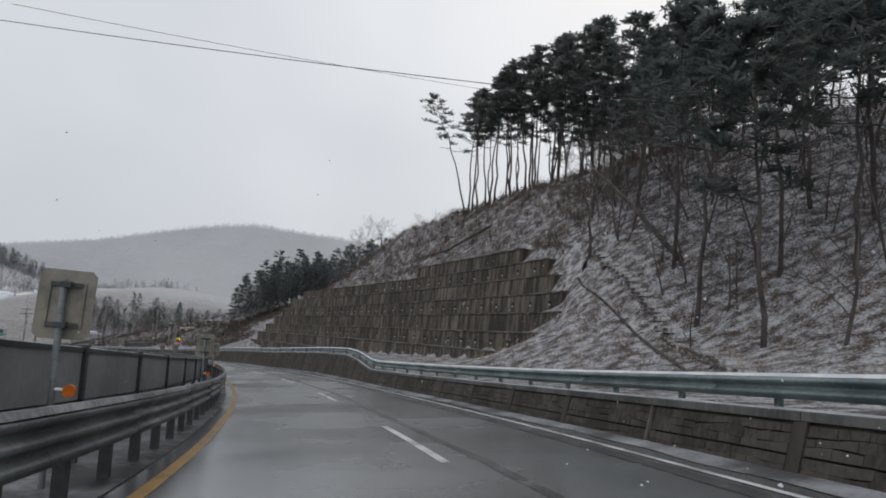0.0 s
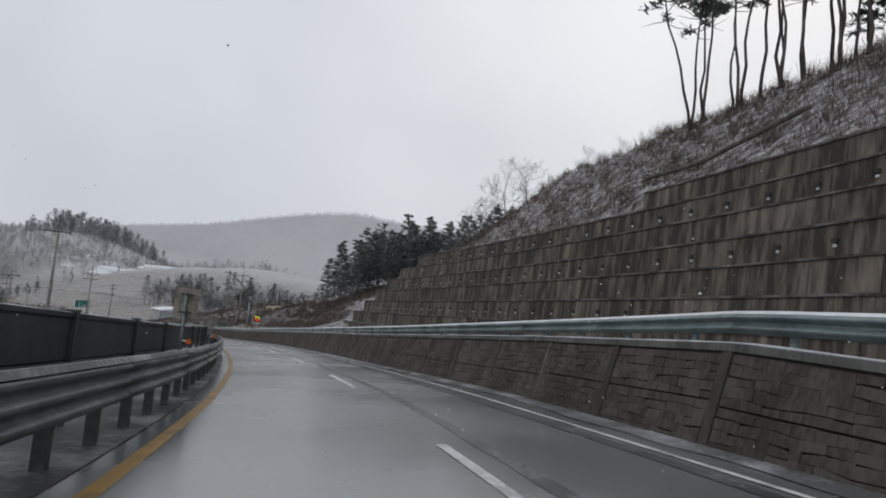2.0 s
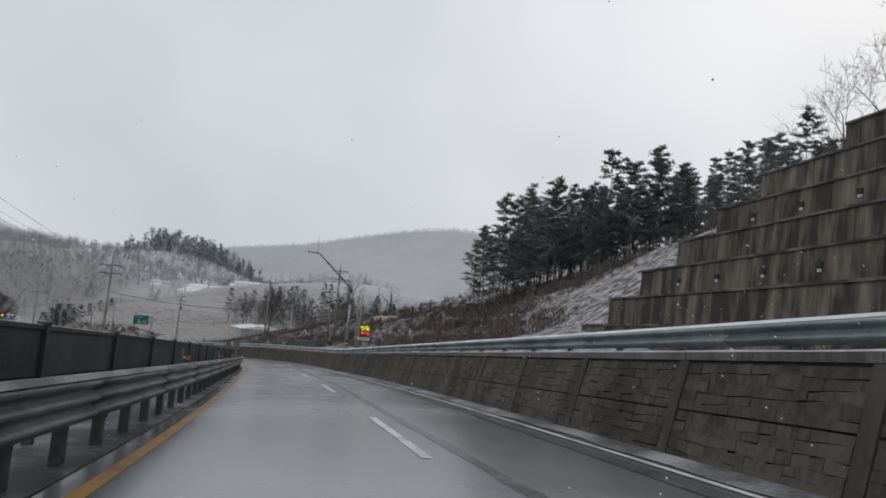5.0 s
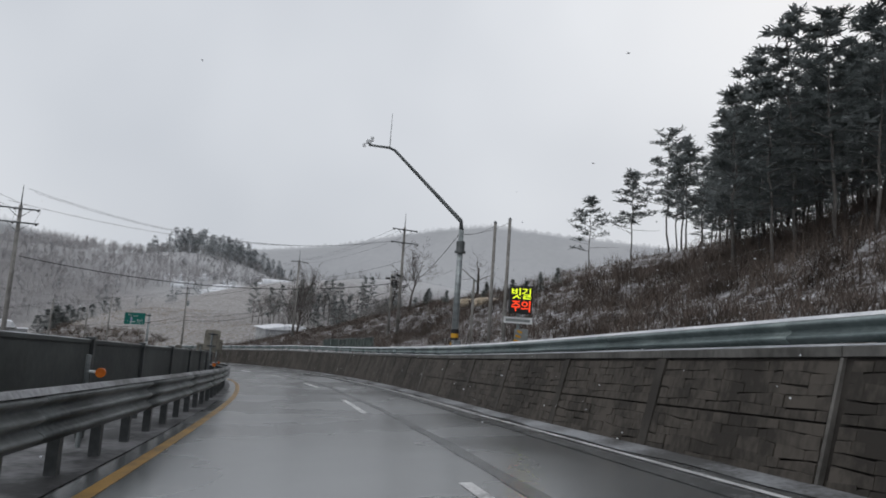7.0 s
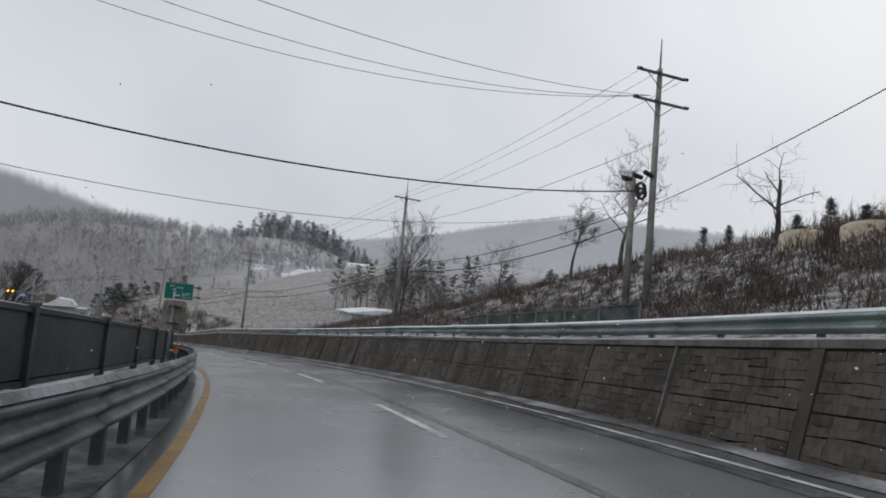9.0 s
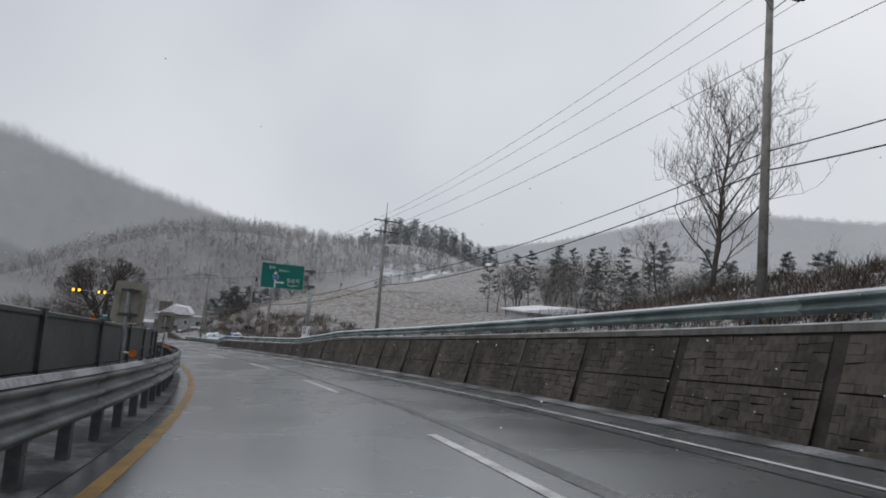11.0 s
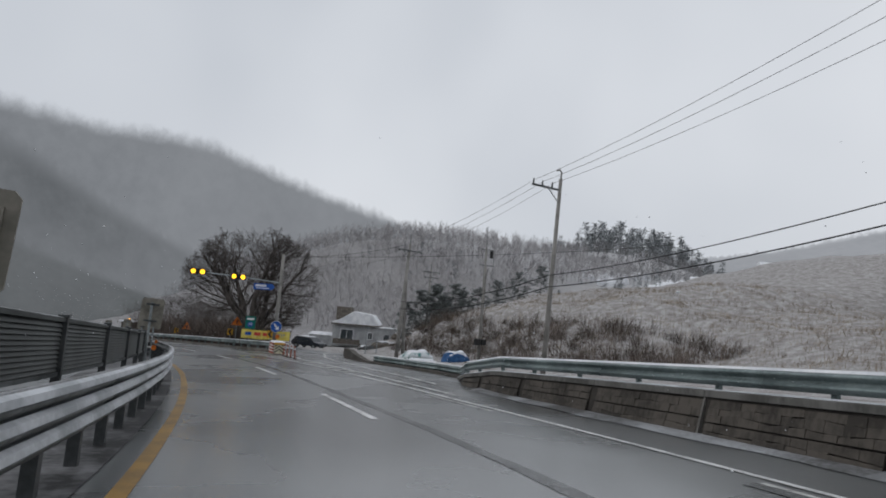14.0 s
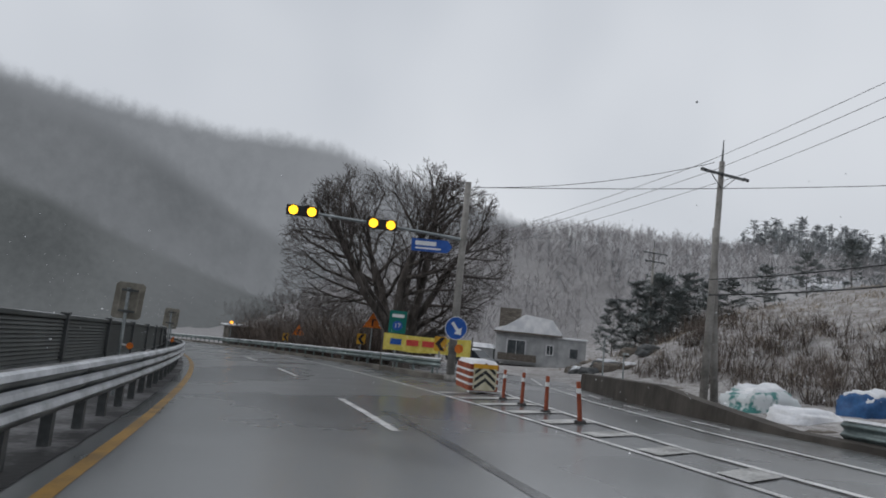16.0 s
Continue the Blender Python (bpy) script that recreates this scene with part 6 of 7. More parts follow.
for z, w in ((0.34, 0.26), (0.05, 0.26)):
    piece("notice_bar", Build().box(-0.1, 0, z + 0.06, w, 0.006, 0.05).box(-0.18, 0, z - 0.03, 0.05, 0.006, 0.2).box(-0.05, 0, z - 0.05, 0.05, 0.006, 0.16).done("notice_bar", BLACK), np_, m=pose(0, -0.013, 0))
piece("notice_tick", Build().box(0.2, 0, 0.12, 0.05, 0.006, 0.55, pose(0, 0, 0, 0, 8, 0)).done("notice_tick", BLACK), np_, m=pose(0, -0.013, 0))

# ---- junction: markings, cushion, posts, lights ----
GR = ((236, 3.62), (246, 3.9), (253, 4.2), (256, 4.25), (260, 4.7), (264, 5.4), (268, 6.3), (272, 7.6))
gore = lambda s: float(np.interp(s, [a for a, _ in GR], [b for _, b in GR]))
stripe("gore_line", lambda s: gore(s) - 0.06, lambda s: gore(s) + 0.06, 236, 271, WHITE_PAINT, "white line along the splitter area", up=0.012)
RL = ((228, 3.9), (236, 4.4), (243.5, 4.95), (247, 5.15), (251, 5.6), (258, 6.4), (264, 7.8), (272, 10.8), (280, 15))
ramp = lambda s: float(np.interp(s, [a for a, _ in RL], [b for _, b in RL]))
stripe("side_road_line", lambda s: ramp(s) - 0.06, lambda s: ramp(s) + 0.06, 240, 278, WHITE_PAINT, "white edge line of the side road", up=0.012)
for k in range(13):
    a = 246.0 + 1.55 * k
    o0, o1 = edge(a) + 0.12, gore(a + 0.4) - 0.09
    if o1 - o0 < 0.3:
        continue
    vs = [at(a, o0, 0.012), at(a + 0.5, o0, 0.012), at(a + 0.75, o1, 0.012), at(a + 0.25, o1, 0.012)]
    tagged(new("hatch_stripe", mesh("hatch_stripe", vs, [(0, 1, 2, 3)], WHITE_WORN)), "worn white hatching stripe", "road marking", "hatching", "structure")
for a in (262, 265.5, 269, 258.5):
    stripe("side_road_dash", lambda s: 0.5 * (ramp(s) + side_o(s)) - 0.05, lambda s: 0.5 * (ramp(s) + side_o(s)) + 0.05, a, a + 1.4, WHITE_PAINT, "short white dash on the side road", "side road dashes", up=0.012)
cush = thing("crash_cushion", "orange crash cushion with black and yellow chevrons and snow on top", "crash cushion", m=spot(264.7, 4.72, 0.0, -4) @ Matrix.Scale(0.86, 4))
piece("body", fix(Build().box(0, 0.75, 0.52, 1.0, 1.5, 0.85).done("body", RED_ORANGE)), cush)
for z in (0.3, 0.52, 0.74):
    piece("rib_band", Build().box(0, 0.75, z, 1.03, 1.52, 0.07).done("rib_band", SIGN_WHITE), cush)
piece("snow_cap", Build().box(0, 0.75, 1.0, 0.98, 1.46, 0.13, taper=0.86).done("snow_cap", SNOW), cush, "cap of snow")
face = piece("chevron_face", plate(0.8, 0.82, 0.03, 0.05).done("chevron_face", PALE_CREAM), cush, "cream face with black chevrons", m=pose(0.02, -0.05, 0.53))
piece("top_band", Build().box(0.02, -0.055, 0.9, 0.82, 0.05, 0.14).done("top_band", AMBER_SHEET), cush, "amber top band")
for k in range(3):
    for sd in (-1, 1):
        z0 = -0.33 + 0.24 * k
        vs = [Vector((0, -0.02, z0 + 0.22)), Vector((0, -0.02, z0 + 0.34)), Vector((sd * 0.36, -0.02, z0 + 0.06)), Vector((sd * 0.36, -0.02, z0 - 0.06))]
        piece("chevron", mesh("chevron", vs, [(0, 1, 2, 3)], BLACK), face)
for k, (s, o, tilt) in enumerate(((258.6, 4.16, 7), (260.3, 4.34, 1), (261.8, 4.5, 0), (263.2, 4.66, 0))):
    dp = thing("delineator_post", "faded orange flexible delineator post", "delineator", "delineator posts", m=spot(s, o, 0.0) @ pose(0, 0, 0, 0, -tilt, 0))
    piece("post", Build().cyl(0, 0, 0.03, 0.76, 0.045, 0.04, 10).done("post", RED_ORANGE), dp)
    piece("base", Build().cyl(0, 0, 0.0, 0.05, 0.12, 0.1, 12).done("base", BLACK), dp)
    piece("band", Build().cyl(0, 0, 0.55, 0.64, 0.047, 0.047, 10).done("band", SIGN_WHITE), dp)

sig = thing("traffic_signal", "grey signal pole with two flashing amber signals on a long arm", "traffic signal", m=spot(270.6, 6.0, 0.0, -6))
piece("pole", Build().cyl(0, 0, 0, 7.75, 0.16, 0.12, 14).cyl(0, 0, 0, 0.25, 0.24, 0.24, 14).done("pole", POLE, True), sig)
arm = piece("arm", Build().tube([(0, 0, 5.45), (-3.0, 0, 5.62), (-6.8, 0, 5.74)], [0.07, 0.055, 0.045], 10).done("arm", STEEL), sig)
for cx, cz in ((-3.25, 5.62), (-6.2, 5.72)):
    hd = piece("signal_head", Build().box(cx, -0.05, cz, 1.15, 0.22, 0.36).done("signal_head", BLACK), arm)
    for dx in (-0.33, 0.33):
        piece("lens", Build().tube([(cx + dx, -0.165, cz), (cx + dx, -0.19, cz)], 0.165, 18).done("lens", AMBER_LIGHT), hd, "lit amber lens")
        vis = Build()
        for j in range(10):
            a0, a1 = math.pi * j / 10, math.pi * (j + 1) / 10
            vis.add([Vector((cx + dx + 0.18 * math.cos(a), yy, cz + 0.18 * math.sin(a))) for a, yy in ((a0, -0.16), (a1, -0.16), (a1, -0.36), (a0, -0.36))], [(0, 1, 2, 3)])
        piece("visor", vis.done("visor", BLACK), hd)
bs = Build()
pts = [(-0.8, -0.24), (0.62, -0.24), (0.8, 0), (0.62, 0.24), (-0.8, 0.24)]
bs.add([Vector((x, -0.02, z)) for x, z in pts] + [Vector((x, 0.02, z)) for x, z in pts], [(0, 1, 2, 3, 4), (9, 8, 7, 6, 5)] + [(i, 5 + i, 5 + (i + 1) % 5, (i + 1) % 5) for i in range(5)])
road_name = piece("road_name_sign", bs.done("road_name_sign", SIGN_BLUE), sig, "blue arrow-ended road name sign with white bars", m=pose(-1.25, -0.15, 5.05, 0, -2, 0))
piece("name_bar", bar(0.82, 0.16, -0.25, 0.07).done("name_bar", SIGN_WHITE), road_name, m=pose(0, -0.026, 0))
piece("name_bar", bar(1.0, 0.06, -0.15, -0.12).done("name_bar", SIGN_WHITE), road_name, m=pose(0, -0.026, 0))
disc = piece("keep_right_sign", Build().tube([(0, -0.02, 0), (0, 0.02, 0)], 0.42, 26).done("keep_right_sign", SIGN_BLUE), sig, "round blue sign with a slanted white arrow", m=pose(0.0, -0.2, 2.02))
aw = Build().box(0, 0, 0.06, 0.12, 0.006, 0.42)
aw.add([Vector((-0.2, -0.003, -0.1)), Vector((0.2, -0.003, -0.1)), Vector((0, -0.003, -0.32))], [(0, 2, 1)])
piece("white_arrow", aw.done("white_arrow", SIGN_WHITE), disc, m=pose(0, -0.026, 0, 0, -40, 0))
ring = piece("rim", Build().tube([(0.43 * math.cos(a), -0.01, 0.43 * math.sin(a)) for a in np.linspace(0, 2 * math.pi, 27)], 0.014, 5, caps=False).done("rim", SIGN_WHITE), disc)
piece("reflector", Build().tube([(0.2, -0.16, 1.25), (0.2, -0.12, 1.25)], 0.17, 16).done("reflector", ORANGE), sig, "orange reflector cluster")


def warning(s, o, kind, low, label):
    ob = thing("warning_sign", label, "road sign", "bend warnings", m=spot(s, o, 0.0, -12))
    piece("post", Build().cyl(0, 0, 0, low + 0.4, 0.035, sides=8).done("post", STEEL), ob)
    if kind == "triangle":
        b = Build()
        t3 = [(-0.5, -0.3), (0.5, -0.3), (0, 0.55)]
        b.add([Vector((x, -0.015, z)) for x, z in t3] + [Vector((x, 0.015, z)) for x, z in t3], [(0, 1, 2), (5, 4, 3), (0, 3, 4, 1), (1, 4, 5, 2), (2, 5, 3, 0)])
        f = piece("face", b.done("face", ORANGE), ob, m=pose(0, -0.06, low + 0.3))
        piece("symbol", Build().box(0, 0, -0.02, 0.09, 0.006, 0.34).box(0.08, 0, 0.15, 0.22, 0.006, 0.08).done("symbol", BLACK), f, m=pose(0, -0.02, 0))
    else:
        f = piece("face", plate(0.5, 0.6, 0.03, 0.04).done("face", AMBER_SHEET), ob, m=pose(0, -0.06, low + 0.3))
        for sd in (1, -1):
            vs = [Vector((-0.2, -0.02, 0)), Vector((0.0, -0.02, 0)), Vector((0.2, -0.02, sd * 0.27)), Vector((0.02, -0.02, sd * 0.27))]
            piece("chevron", mesh("chevron", vs, [(0, 1, 2, 3)], BLACK), f)
    return ob


warning(282.0, 6.0, "triangle", 2.1, "orange triangular bend warning sign on a post")
warning(283.5, 5.9, "chevron", 1.15, "amber chevron board on the outside of the bend")
warning(299.0, 5.9, "triangle", 1.5, "orange triangular warning sign down the road")
warning(302.0, 5.7, "chevron", 1.0, "amber chevron board down the road")
warning(272.5, 6.2, "chevron", 1.1, "amber chevron board beside the signal pole")
gs = thing("route_sign", "small green route sign beside the great tree", "road sign", m=spot(277.5, 5.9, 0.0, -12))
piece("post", Build().cyl(0, 0, 0, 2.8, 0.04, sides=8).done("post", STEEL), gs)
gf = piece("face", plate(0.85, 1.1, 0.03, 0.04).done("face", SIGN_GREEN), gs, m=pose(0, -0.06, 2.35))
gb = piece("badge", Build().tube([(0, -0.01, -0.18), (0, 0.01, -0.18)], 0.24, 18).done("badge", SIGN_BLUE), gf, "blue round badge", m=pose(0, -0.02, 0))
piece("route_number", text_mesh("route_number", "17", 0.3, SIGN_WHITE, 0.26), gb, m=pose(0, -0.016, -0.18))
piece("name_bar", bar(0.6, 0.16, 0, 0.3).done("name_bar", SIGN_WHITE), gf, m=pose(0, -0.018, 0))
bn = thing("banner", "yellow printed banner tied behind the guard rail", "banner", m=spot(275.0, 6.6, 0.0, -14))
b = Build()
n = 14
for i in range(n + 1):
    x = -2.0 + 4.0 * i / n
    w = 0.03 * math.sin(i * 1.3)
    b.v += [Vector((x, w, 0.95 + 0.03 * math.sin(i * 0.9))), Vector((x, w * 0.5, 1.72 - 0.05 * math.sin(math.pi * i / n)))]
    if i:
        b.f.append((2 * i - 2, 2 * i, 2 * i + 1, 2 * i - 1))
b.k = [0] * len(b.f)
cl = piece("cloth", b.done("cloth", YELLOW), bn)
piece("banner_words", text_mesh("banner_words", "10월27", 0.36, SIGN_BLUE, 1.0), cl, "blue date", m=pose(1.05, -0.06, 1.35))
for x, w, mt in ((-1.45, 0.5, SIGN_BLUE), (-0.7, 0.55, RED_INK), (0.05, 0.6, RED_INK)):
    piece("word_bar", Build().box(x, -0.05, 1.36, w, 0.006, 0.26).done("word_bar", mt), cl)
for x in (-2.05, 2.05):
    piece("stake", Build().cyl(x, 0.03, 0, 1.85, 0.03, sides=6).done("stake", TIMBER), bn)

# guard rails round the junction
def far_rail(name, o_of, s0, s1, label, waves=2, snow=True, top=0.78):
    ob = thing(name, label, "guard rail", kind="structure")
    a = s0
    while a < s1 - 0.1:
        e = min(a + 4, s1)
        piece("beam", fix(sweep(lambda s: w_beam(o_of(s), top, waves, 0.34, 1), a, e, 1.0).done("beam", STEEL_TEAL, True)), ob)
        if snow:
            piece("snow_cap", fix(sweep(lambda s: [(o_of(s) - 0.04, top - 0.01), (o_of(s) - 0.02, top + 0.04), (o_of(s) + 0.02, top - 0.01)], a, e, 1.0).done("snow_cap", SNOW)), ob)
        for s in np.arange(a + 1, e, 2.0):
            piece("post", Build().cyl(0, 0, -0.2, top - 0.04, 0.06, sides=8).done("post", STEEL_TEAL), ob, m=spot(s, o_of(s) + 0.1, 0.0))
        a = e
    return ob


far_rail("bend_guard_rail", lambda s: float(np.interp(s, [271, 286, 311, 400], [6.2, 5.2, 4.2, 4.0])), 272, 384, "grey guard rail round the outside of the bend", 2)
tagged(new("bend_kerb", fix(sweep(lambda s: [(float(np.interp(s, [271, 286, 311, 400], [6.2, 5.2, 4.2, 4.0])) - 0.2 + d, u) for d, u in ((0, -0.2), (0, 0.16), (0.5, 0.18), (0.5, -0.2))], 271, 384, 2.0).done("bend_kerb", CONCRETE))), "low concrete kerb under the guard rail", "kerb", kind="structure")
far_rail("side_guard_rail", lambda s: side_o(s) + 0.35, 244, 257, "snow-capped guard rail along the side road", top=0.45)
tagged(new("side_kerb", fix(sweep(lambda s: [(side_o(s) + d, u) for d, u in ((-0.05, -0.2), (0.0, 0.1 + 0.55 * min(1, max(0, (s - 258) / 5))), (0.35, 0.12 + 0.55 * min(1, max(0, (s - 258) / 5))), (0.4, -0.2))], 243, 271, 1.0).done("side_kerb", RIB))), "dark low concrete retaining kerb of the side road", "kerb", kind="structure")

# ---- farmhouse ----
hx, hy = -203.0, 210.8
house = thing("farmhouse", "pale rendered farmhouse with a snow-covered roof", "house", m=pose(hx, hy, -23.4, 0, 0, 56.7) @ Matrix.Diagonal((0.88, 1.0, 1.08, 1)))
piece("wall", fix(Build().box(-1.2, 3.5, 1.5, 7.0, 7.0, 3.0).done("wall", RENDER_WALL)), house)
rb = Build()
prof = [(-4.9, 2.95), (-4.9, 3.15), (-3.6, 3.5), (-1.6, 4.6), (1.4, 4.3), (2.5, 3.15), (2.5, 2.95)]
rb.add([Vector((x, -0.5, z)) for x, z in prof] + [Vector((x, 7.3, z)) for x, z in prof], [tuple(range(7)), tuple(13 - i for i in range(7))] + [(i, 7 + i, 7 + (i + 1) % 7, (i + 1) % 7) for i in range(7)])
roof = piece("roof", fix(rb.done("roof", SNOW)), house, "roof under smooth snow")
piece("eave", Build().box(-1.2, 3.4, 2.9, 7.5, 8.0, 0.14).done("eave", TIMBER), house)
for x, w, hh, z in ((-2.4, 2.0, 1.3, 1.55), (1.3, 0.7, 0.8, 1.6)):
    wn_ = piece("window", Build().box(x, -0.04, z, w + 0.16, 0.1, hh + 0.16).done("window", SIGN_WHITE), house)
    for k in (-1, 1):
        piece("pane", Build().box(x + k * w / 4, -0.1, z, w / 2 - 0.06, 0.03, hh).done("pane", WINDOW_GLASS), wn_)
annex = piece("annex", fix(Build().box(3.7, 1.8, 1.35, 3.0, 4.0, 2.7).done("annex", RENDER_WALL)), house, "flat-roofed pale annex")
piece("annex_roof", Build().box(3.7, 1.8, 2.76, 3.3, 4.3, 0.12).done("annex_roof", SNOW), annex)
piece("annex_window", Build().box(3.9, -0.24, 1.5, 0.8, 0.08, 0.8).done("annex_window", WINDOW_GLASS), annex)
piece("balcony", Build().box(-2.2, -0.9, 0.5, 4.2, 1.2, 0.15).box(-2.2, -1.45, 0.8, 4.2, 0.06, 0.5).done("balcony", TIMBER), house)
piece("upper_storey", fix(Build().box(-3.4, 3.2, 4.1, 2.4, 3.0, 2.0).done("upper_storey", TIMBER)), house, "dark glazed upper room")
outh = thing("outbuilding", "low white-roofed outbuilding beside the farmhouse", "outbuilding", m=pose(hx - 4.6, hy - 4.2, -23.9, 0, 0, 56.7))
piece("wall", Build().box(0, 2, 0.9, 3.2, 3, 1.8).done("wall", RENDER_WALL), outh)
piece("roof", Build().box(0, 2, 1.95, 3.6, 3.4, 0.35, taper=0.75).done("roof", SNOW), outh)

# white-roofed shed below the wall
x, y, _ = at(227.6, 37.5)
shed = thing("shed", "long low shed with a wide snow-covered roof", "shed", m=pose(float(x), float(y), -19.0, 0, 0, head(215) - 14))
piece("wall", Build().box(0, 0, 1.8, 9.2, 6.0, 5.2).done("wall", RENDER_WALL), shed)
rb = Build()
prof = [(-5.1, 4.25), (-5.1, 4.4), (-0.6, 5.0), (3.4, 5.0), (5.1, 4.3), (5.1, 4.15)]
rb.add([Vector((x_, -3.4, z_)) for x_, z_ in prof] + [Vector((x_, 3.4, z_ + 0.2)) for x_, z_ in prof], [tuple(range(6)), tuple(11 - i for i in range(6))] + [(i, 6 + i, 6 + (i + 1) % 6, (i + 1) % 6) for i in range(6)])
piece("roof", fix(rb.done("roof", SNOW)), shed, "white roof under snow")

# greenhouses and roofs of the village on the slope
rg = random.Random(9)
for i in range(22):
    x, y = -226 + rg.uniform(-34, 34), 322 + rg.uniform(-24, 34)
    z = float(ground_z(x, y))
    gh = thing("greenhouse", "long low greenhouse covered with snow", "greenhouse", "village greenhouses", m=pose(x, y, z, 0, 0, 40 + rg.uniform(-14, 14)))
    ln, wd = rg.uniform(5, 10), rg.uniform(2.2, 3.3)
    b = Build()
    k = 7
    for e in (-1, 1):
        for j in range(k):
            a = math.pi * j / (k - 1)
            b.v.append(Vector((e * ln / 2, math.cos(a) * wd / 2, 0.6 + math.sin(a) * 1.1)))
        b.v += [Vector((e * ln / 2, -wd / 2, -1)), Vector((e * ln / 2, wd / 2, -1))]
    m9 = k + 2
    b.f = [tuple(range(m9)), tuple(m9 + j for j in reversed(range(m9)))] + [(j, m9 + j, m9 + (j + 1) % m9, (j + 1) % m9) for j in range(m9)]
    b.k = [0] * len(b.f)
    piece("cover", fix(b.done("cover", SNOW)), gh)

# ---- yard clutter ----
def lump(name, label, category, s, o, size, material, seed, snow=0.0, turn=0.0):
    r = random.Random(seed)
    x, y, z = foot(s, o)
    z -= 0.18
    ob = thing(name, label, category, m=pose(x, y, z, 0, 0, head(s) + turn))
    def shell(scale, lift, mat_, nm):
        b = Build()
        nu, nv = 30, 12
        for i in range(nv + 1):
            for j in range(nu):
                a, e = 2 * math.pi * j / nu, 0.5 * math.pi * i / nv
                d3 = Vector((math.cos(a) * math.cos(e), math.sin(a) * math.cos(e), math.sin(e)))
                k = 1 + 0.2 * noise.noise(d3 * 1.9 + Vector((seed, 0, 0))) + 0.13 * abs(noise.noise(d3 * 5.0 + Vector((0, seed, 0)))) + 0.05 * noise.noise(d3 * 11.0)
                c, s_ = math.cos(e) ** 0.45, math.sin(e) ** 0.7
                b.v.append(Vector((math.copysign(abs(math.cos(a)) ** 0.5, math.cos(a)) * c * size[0] / 2 * k * scale, math.copysign(abs(math.sin(a)) ** 0.5, math.sin(a)) * c * size[1] / 2 * k * scale, s_ * size[2] * k + lift)))
        for i in range(nv):
            for j in range(nu):
                q = (j + 1) % nu
                b.f.append((i * nu + j, i * nu + q, (i + 1) * nu + q, (i + 1) * nu + j))
        b.k = [0] * len(b.f)
        return b.done(nm, mat_, True)
    piece("cover", shell(1.0, -0.05, material, "cover"), ob)
    if snow:
        piece("snow", shell(snow, 0.05, SNOW, "snow"), ob, "snow lying on top")
    return ob


lump("covered_pile", "plastic-wrapped pile covered with snow", "pile", 266.0, 16.2, (2.5, 1.7, 0.95), TARP_GREEN, 3, 0.86)
lump("covered_pile", "snow-covered heap beside the side road", "pile", 263.6, 15.4, (2.1, 1.4, 0.6), SNOW, 5)
lump("blue_tarpaulin_stack", "blue tarpaulin over a stack with snow on top", "tarpaulin", 263.6, 18.3, (2.0, 1.4, 0.9), TARP_BLUE, 8, 0.88)
for i in range(44):
    s, o = rg.uniform(255, 272), rg.uniform(11, 19)
    if o < side_o(s) + 1.4:
        continue
    lump("rubble", "snow-dusted lump of rubble in the yard", "rubble", s, o, (rg.uniform(0.4, 1.2), rg.uniform(0.4, 1.0), rg.uniform(0.12, 0.34)), SLUSH if i % 3 else TIMBER, 20 + i)
for i in range(40):
    s, o = (rg.uniform(286, 296), rg.uniform(19.5, 24)) if i < 16 else (rg.uniform(278, 291), rg.uniform(18.0, 23.5))
    if o < side_o(s) + 0.8:
        continue
    lump("junk_pile", "dark pile of yard junk dusted with snow", "junk", s, o, (rg.uniform(0.8, 2.0), rg.uniform(0.6, 1.4), rg.uniform(0.25, 0.6)), TIMBER if i % 2 else POST_DARK, 60 + i, 0.8 if i % 3 == 0 else 0.0)
car = thing("parked_car", "dark hatchback parked in the yard", "car", m=spot(293.0, 18.6, 0.0, -60))
b = Build()
side = [(-2.0, 0.35), (2.0, 0.35), (2.05, 0.7), (1.2, 0.86), (0.6, 1.35), (-1.3, 1.4), (-1.9, 0.95), (-2.05, 0.7)]
b.add([Vector((x, -0.82, z)) for x, z in side] + [Vector((x, 0.82, z)) for x, z in side], [tuple(range(8)), tuple(15 - i for i in range(8))] + [(i, 8 + i, 8 + (i + 1) % 8, (i + 1) % 8) for i in range(8)])
piece("body", fix(b.done("body", CAR_PAINT)), car)
for sd in (-0.83, 0.83):
    piece("side_window", Build().box(-0.3, sd, 1.12, 1.5, 0.03, 0.34).done("side_window", WINDOW_GLASS), car)
for wx in (-1.25, 1.25):
    for sd in (-0.8, 0.8):
        w_ = piece("wheel", Build().tube([(wx, sd - 0.1, 0.31), (wx, sd + 0.1, 0.31)], 0.31, 16).done("wheel", RUBBER), car)
        piece("rim", Build().tube([(wx, sd - 0.11, 0.31), (wx, sd + 0.11, 0.31)], 0.18, 12).done("rim", STEEL), w_)
piece("snow", Build().box(-0.35, 0, 1.44, 1.6, 1.3, 0.07, taper=0.85).done("snow", SNOW), car, "snow on the car roof")

# slim yard lamps beside the drive
for s, o, hh in ((274.5, 15.8, 2.4), (274.1, 16.7, 1.5)):
    x, y, z = foot(s, o)
    yl = thing("yard_lamp", "slim pale lamp post beside the yard drive", "lamp post", "yard lamps", m=pose(x, y, z))
    piece("post", Build().cyl(0, 0, -0.1, hh, 0.045, 0.035, 8).done("post", STEEL), yl)
    piece("lamp_head", Build().box(0.12, 0, hh, 0.36, 0.16, 0.08, taper=0.8).done("lamp_head", STEEL), yl)
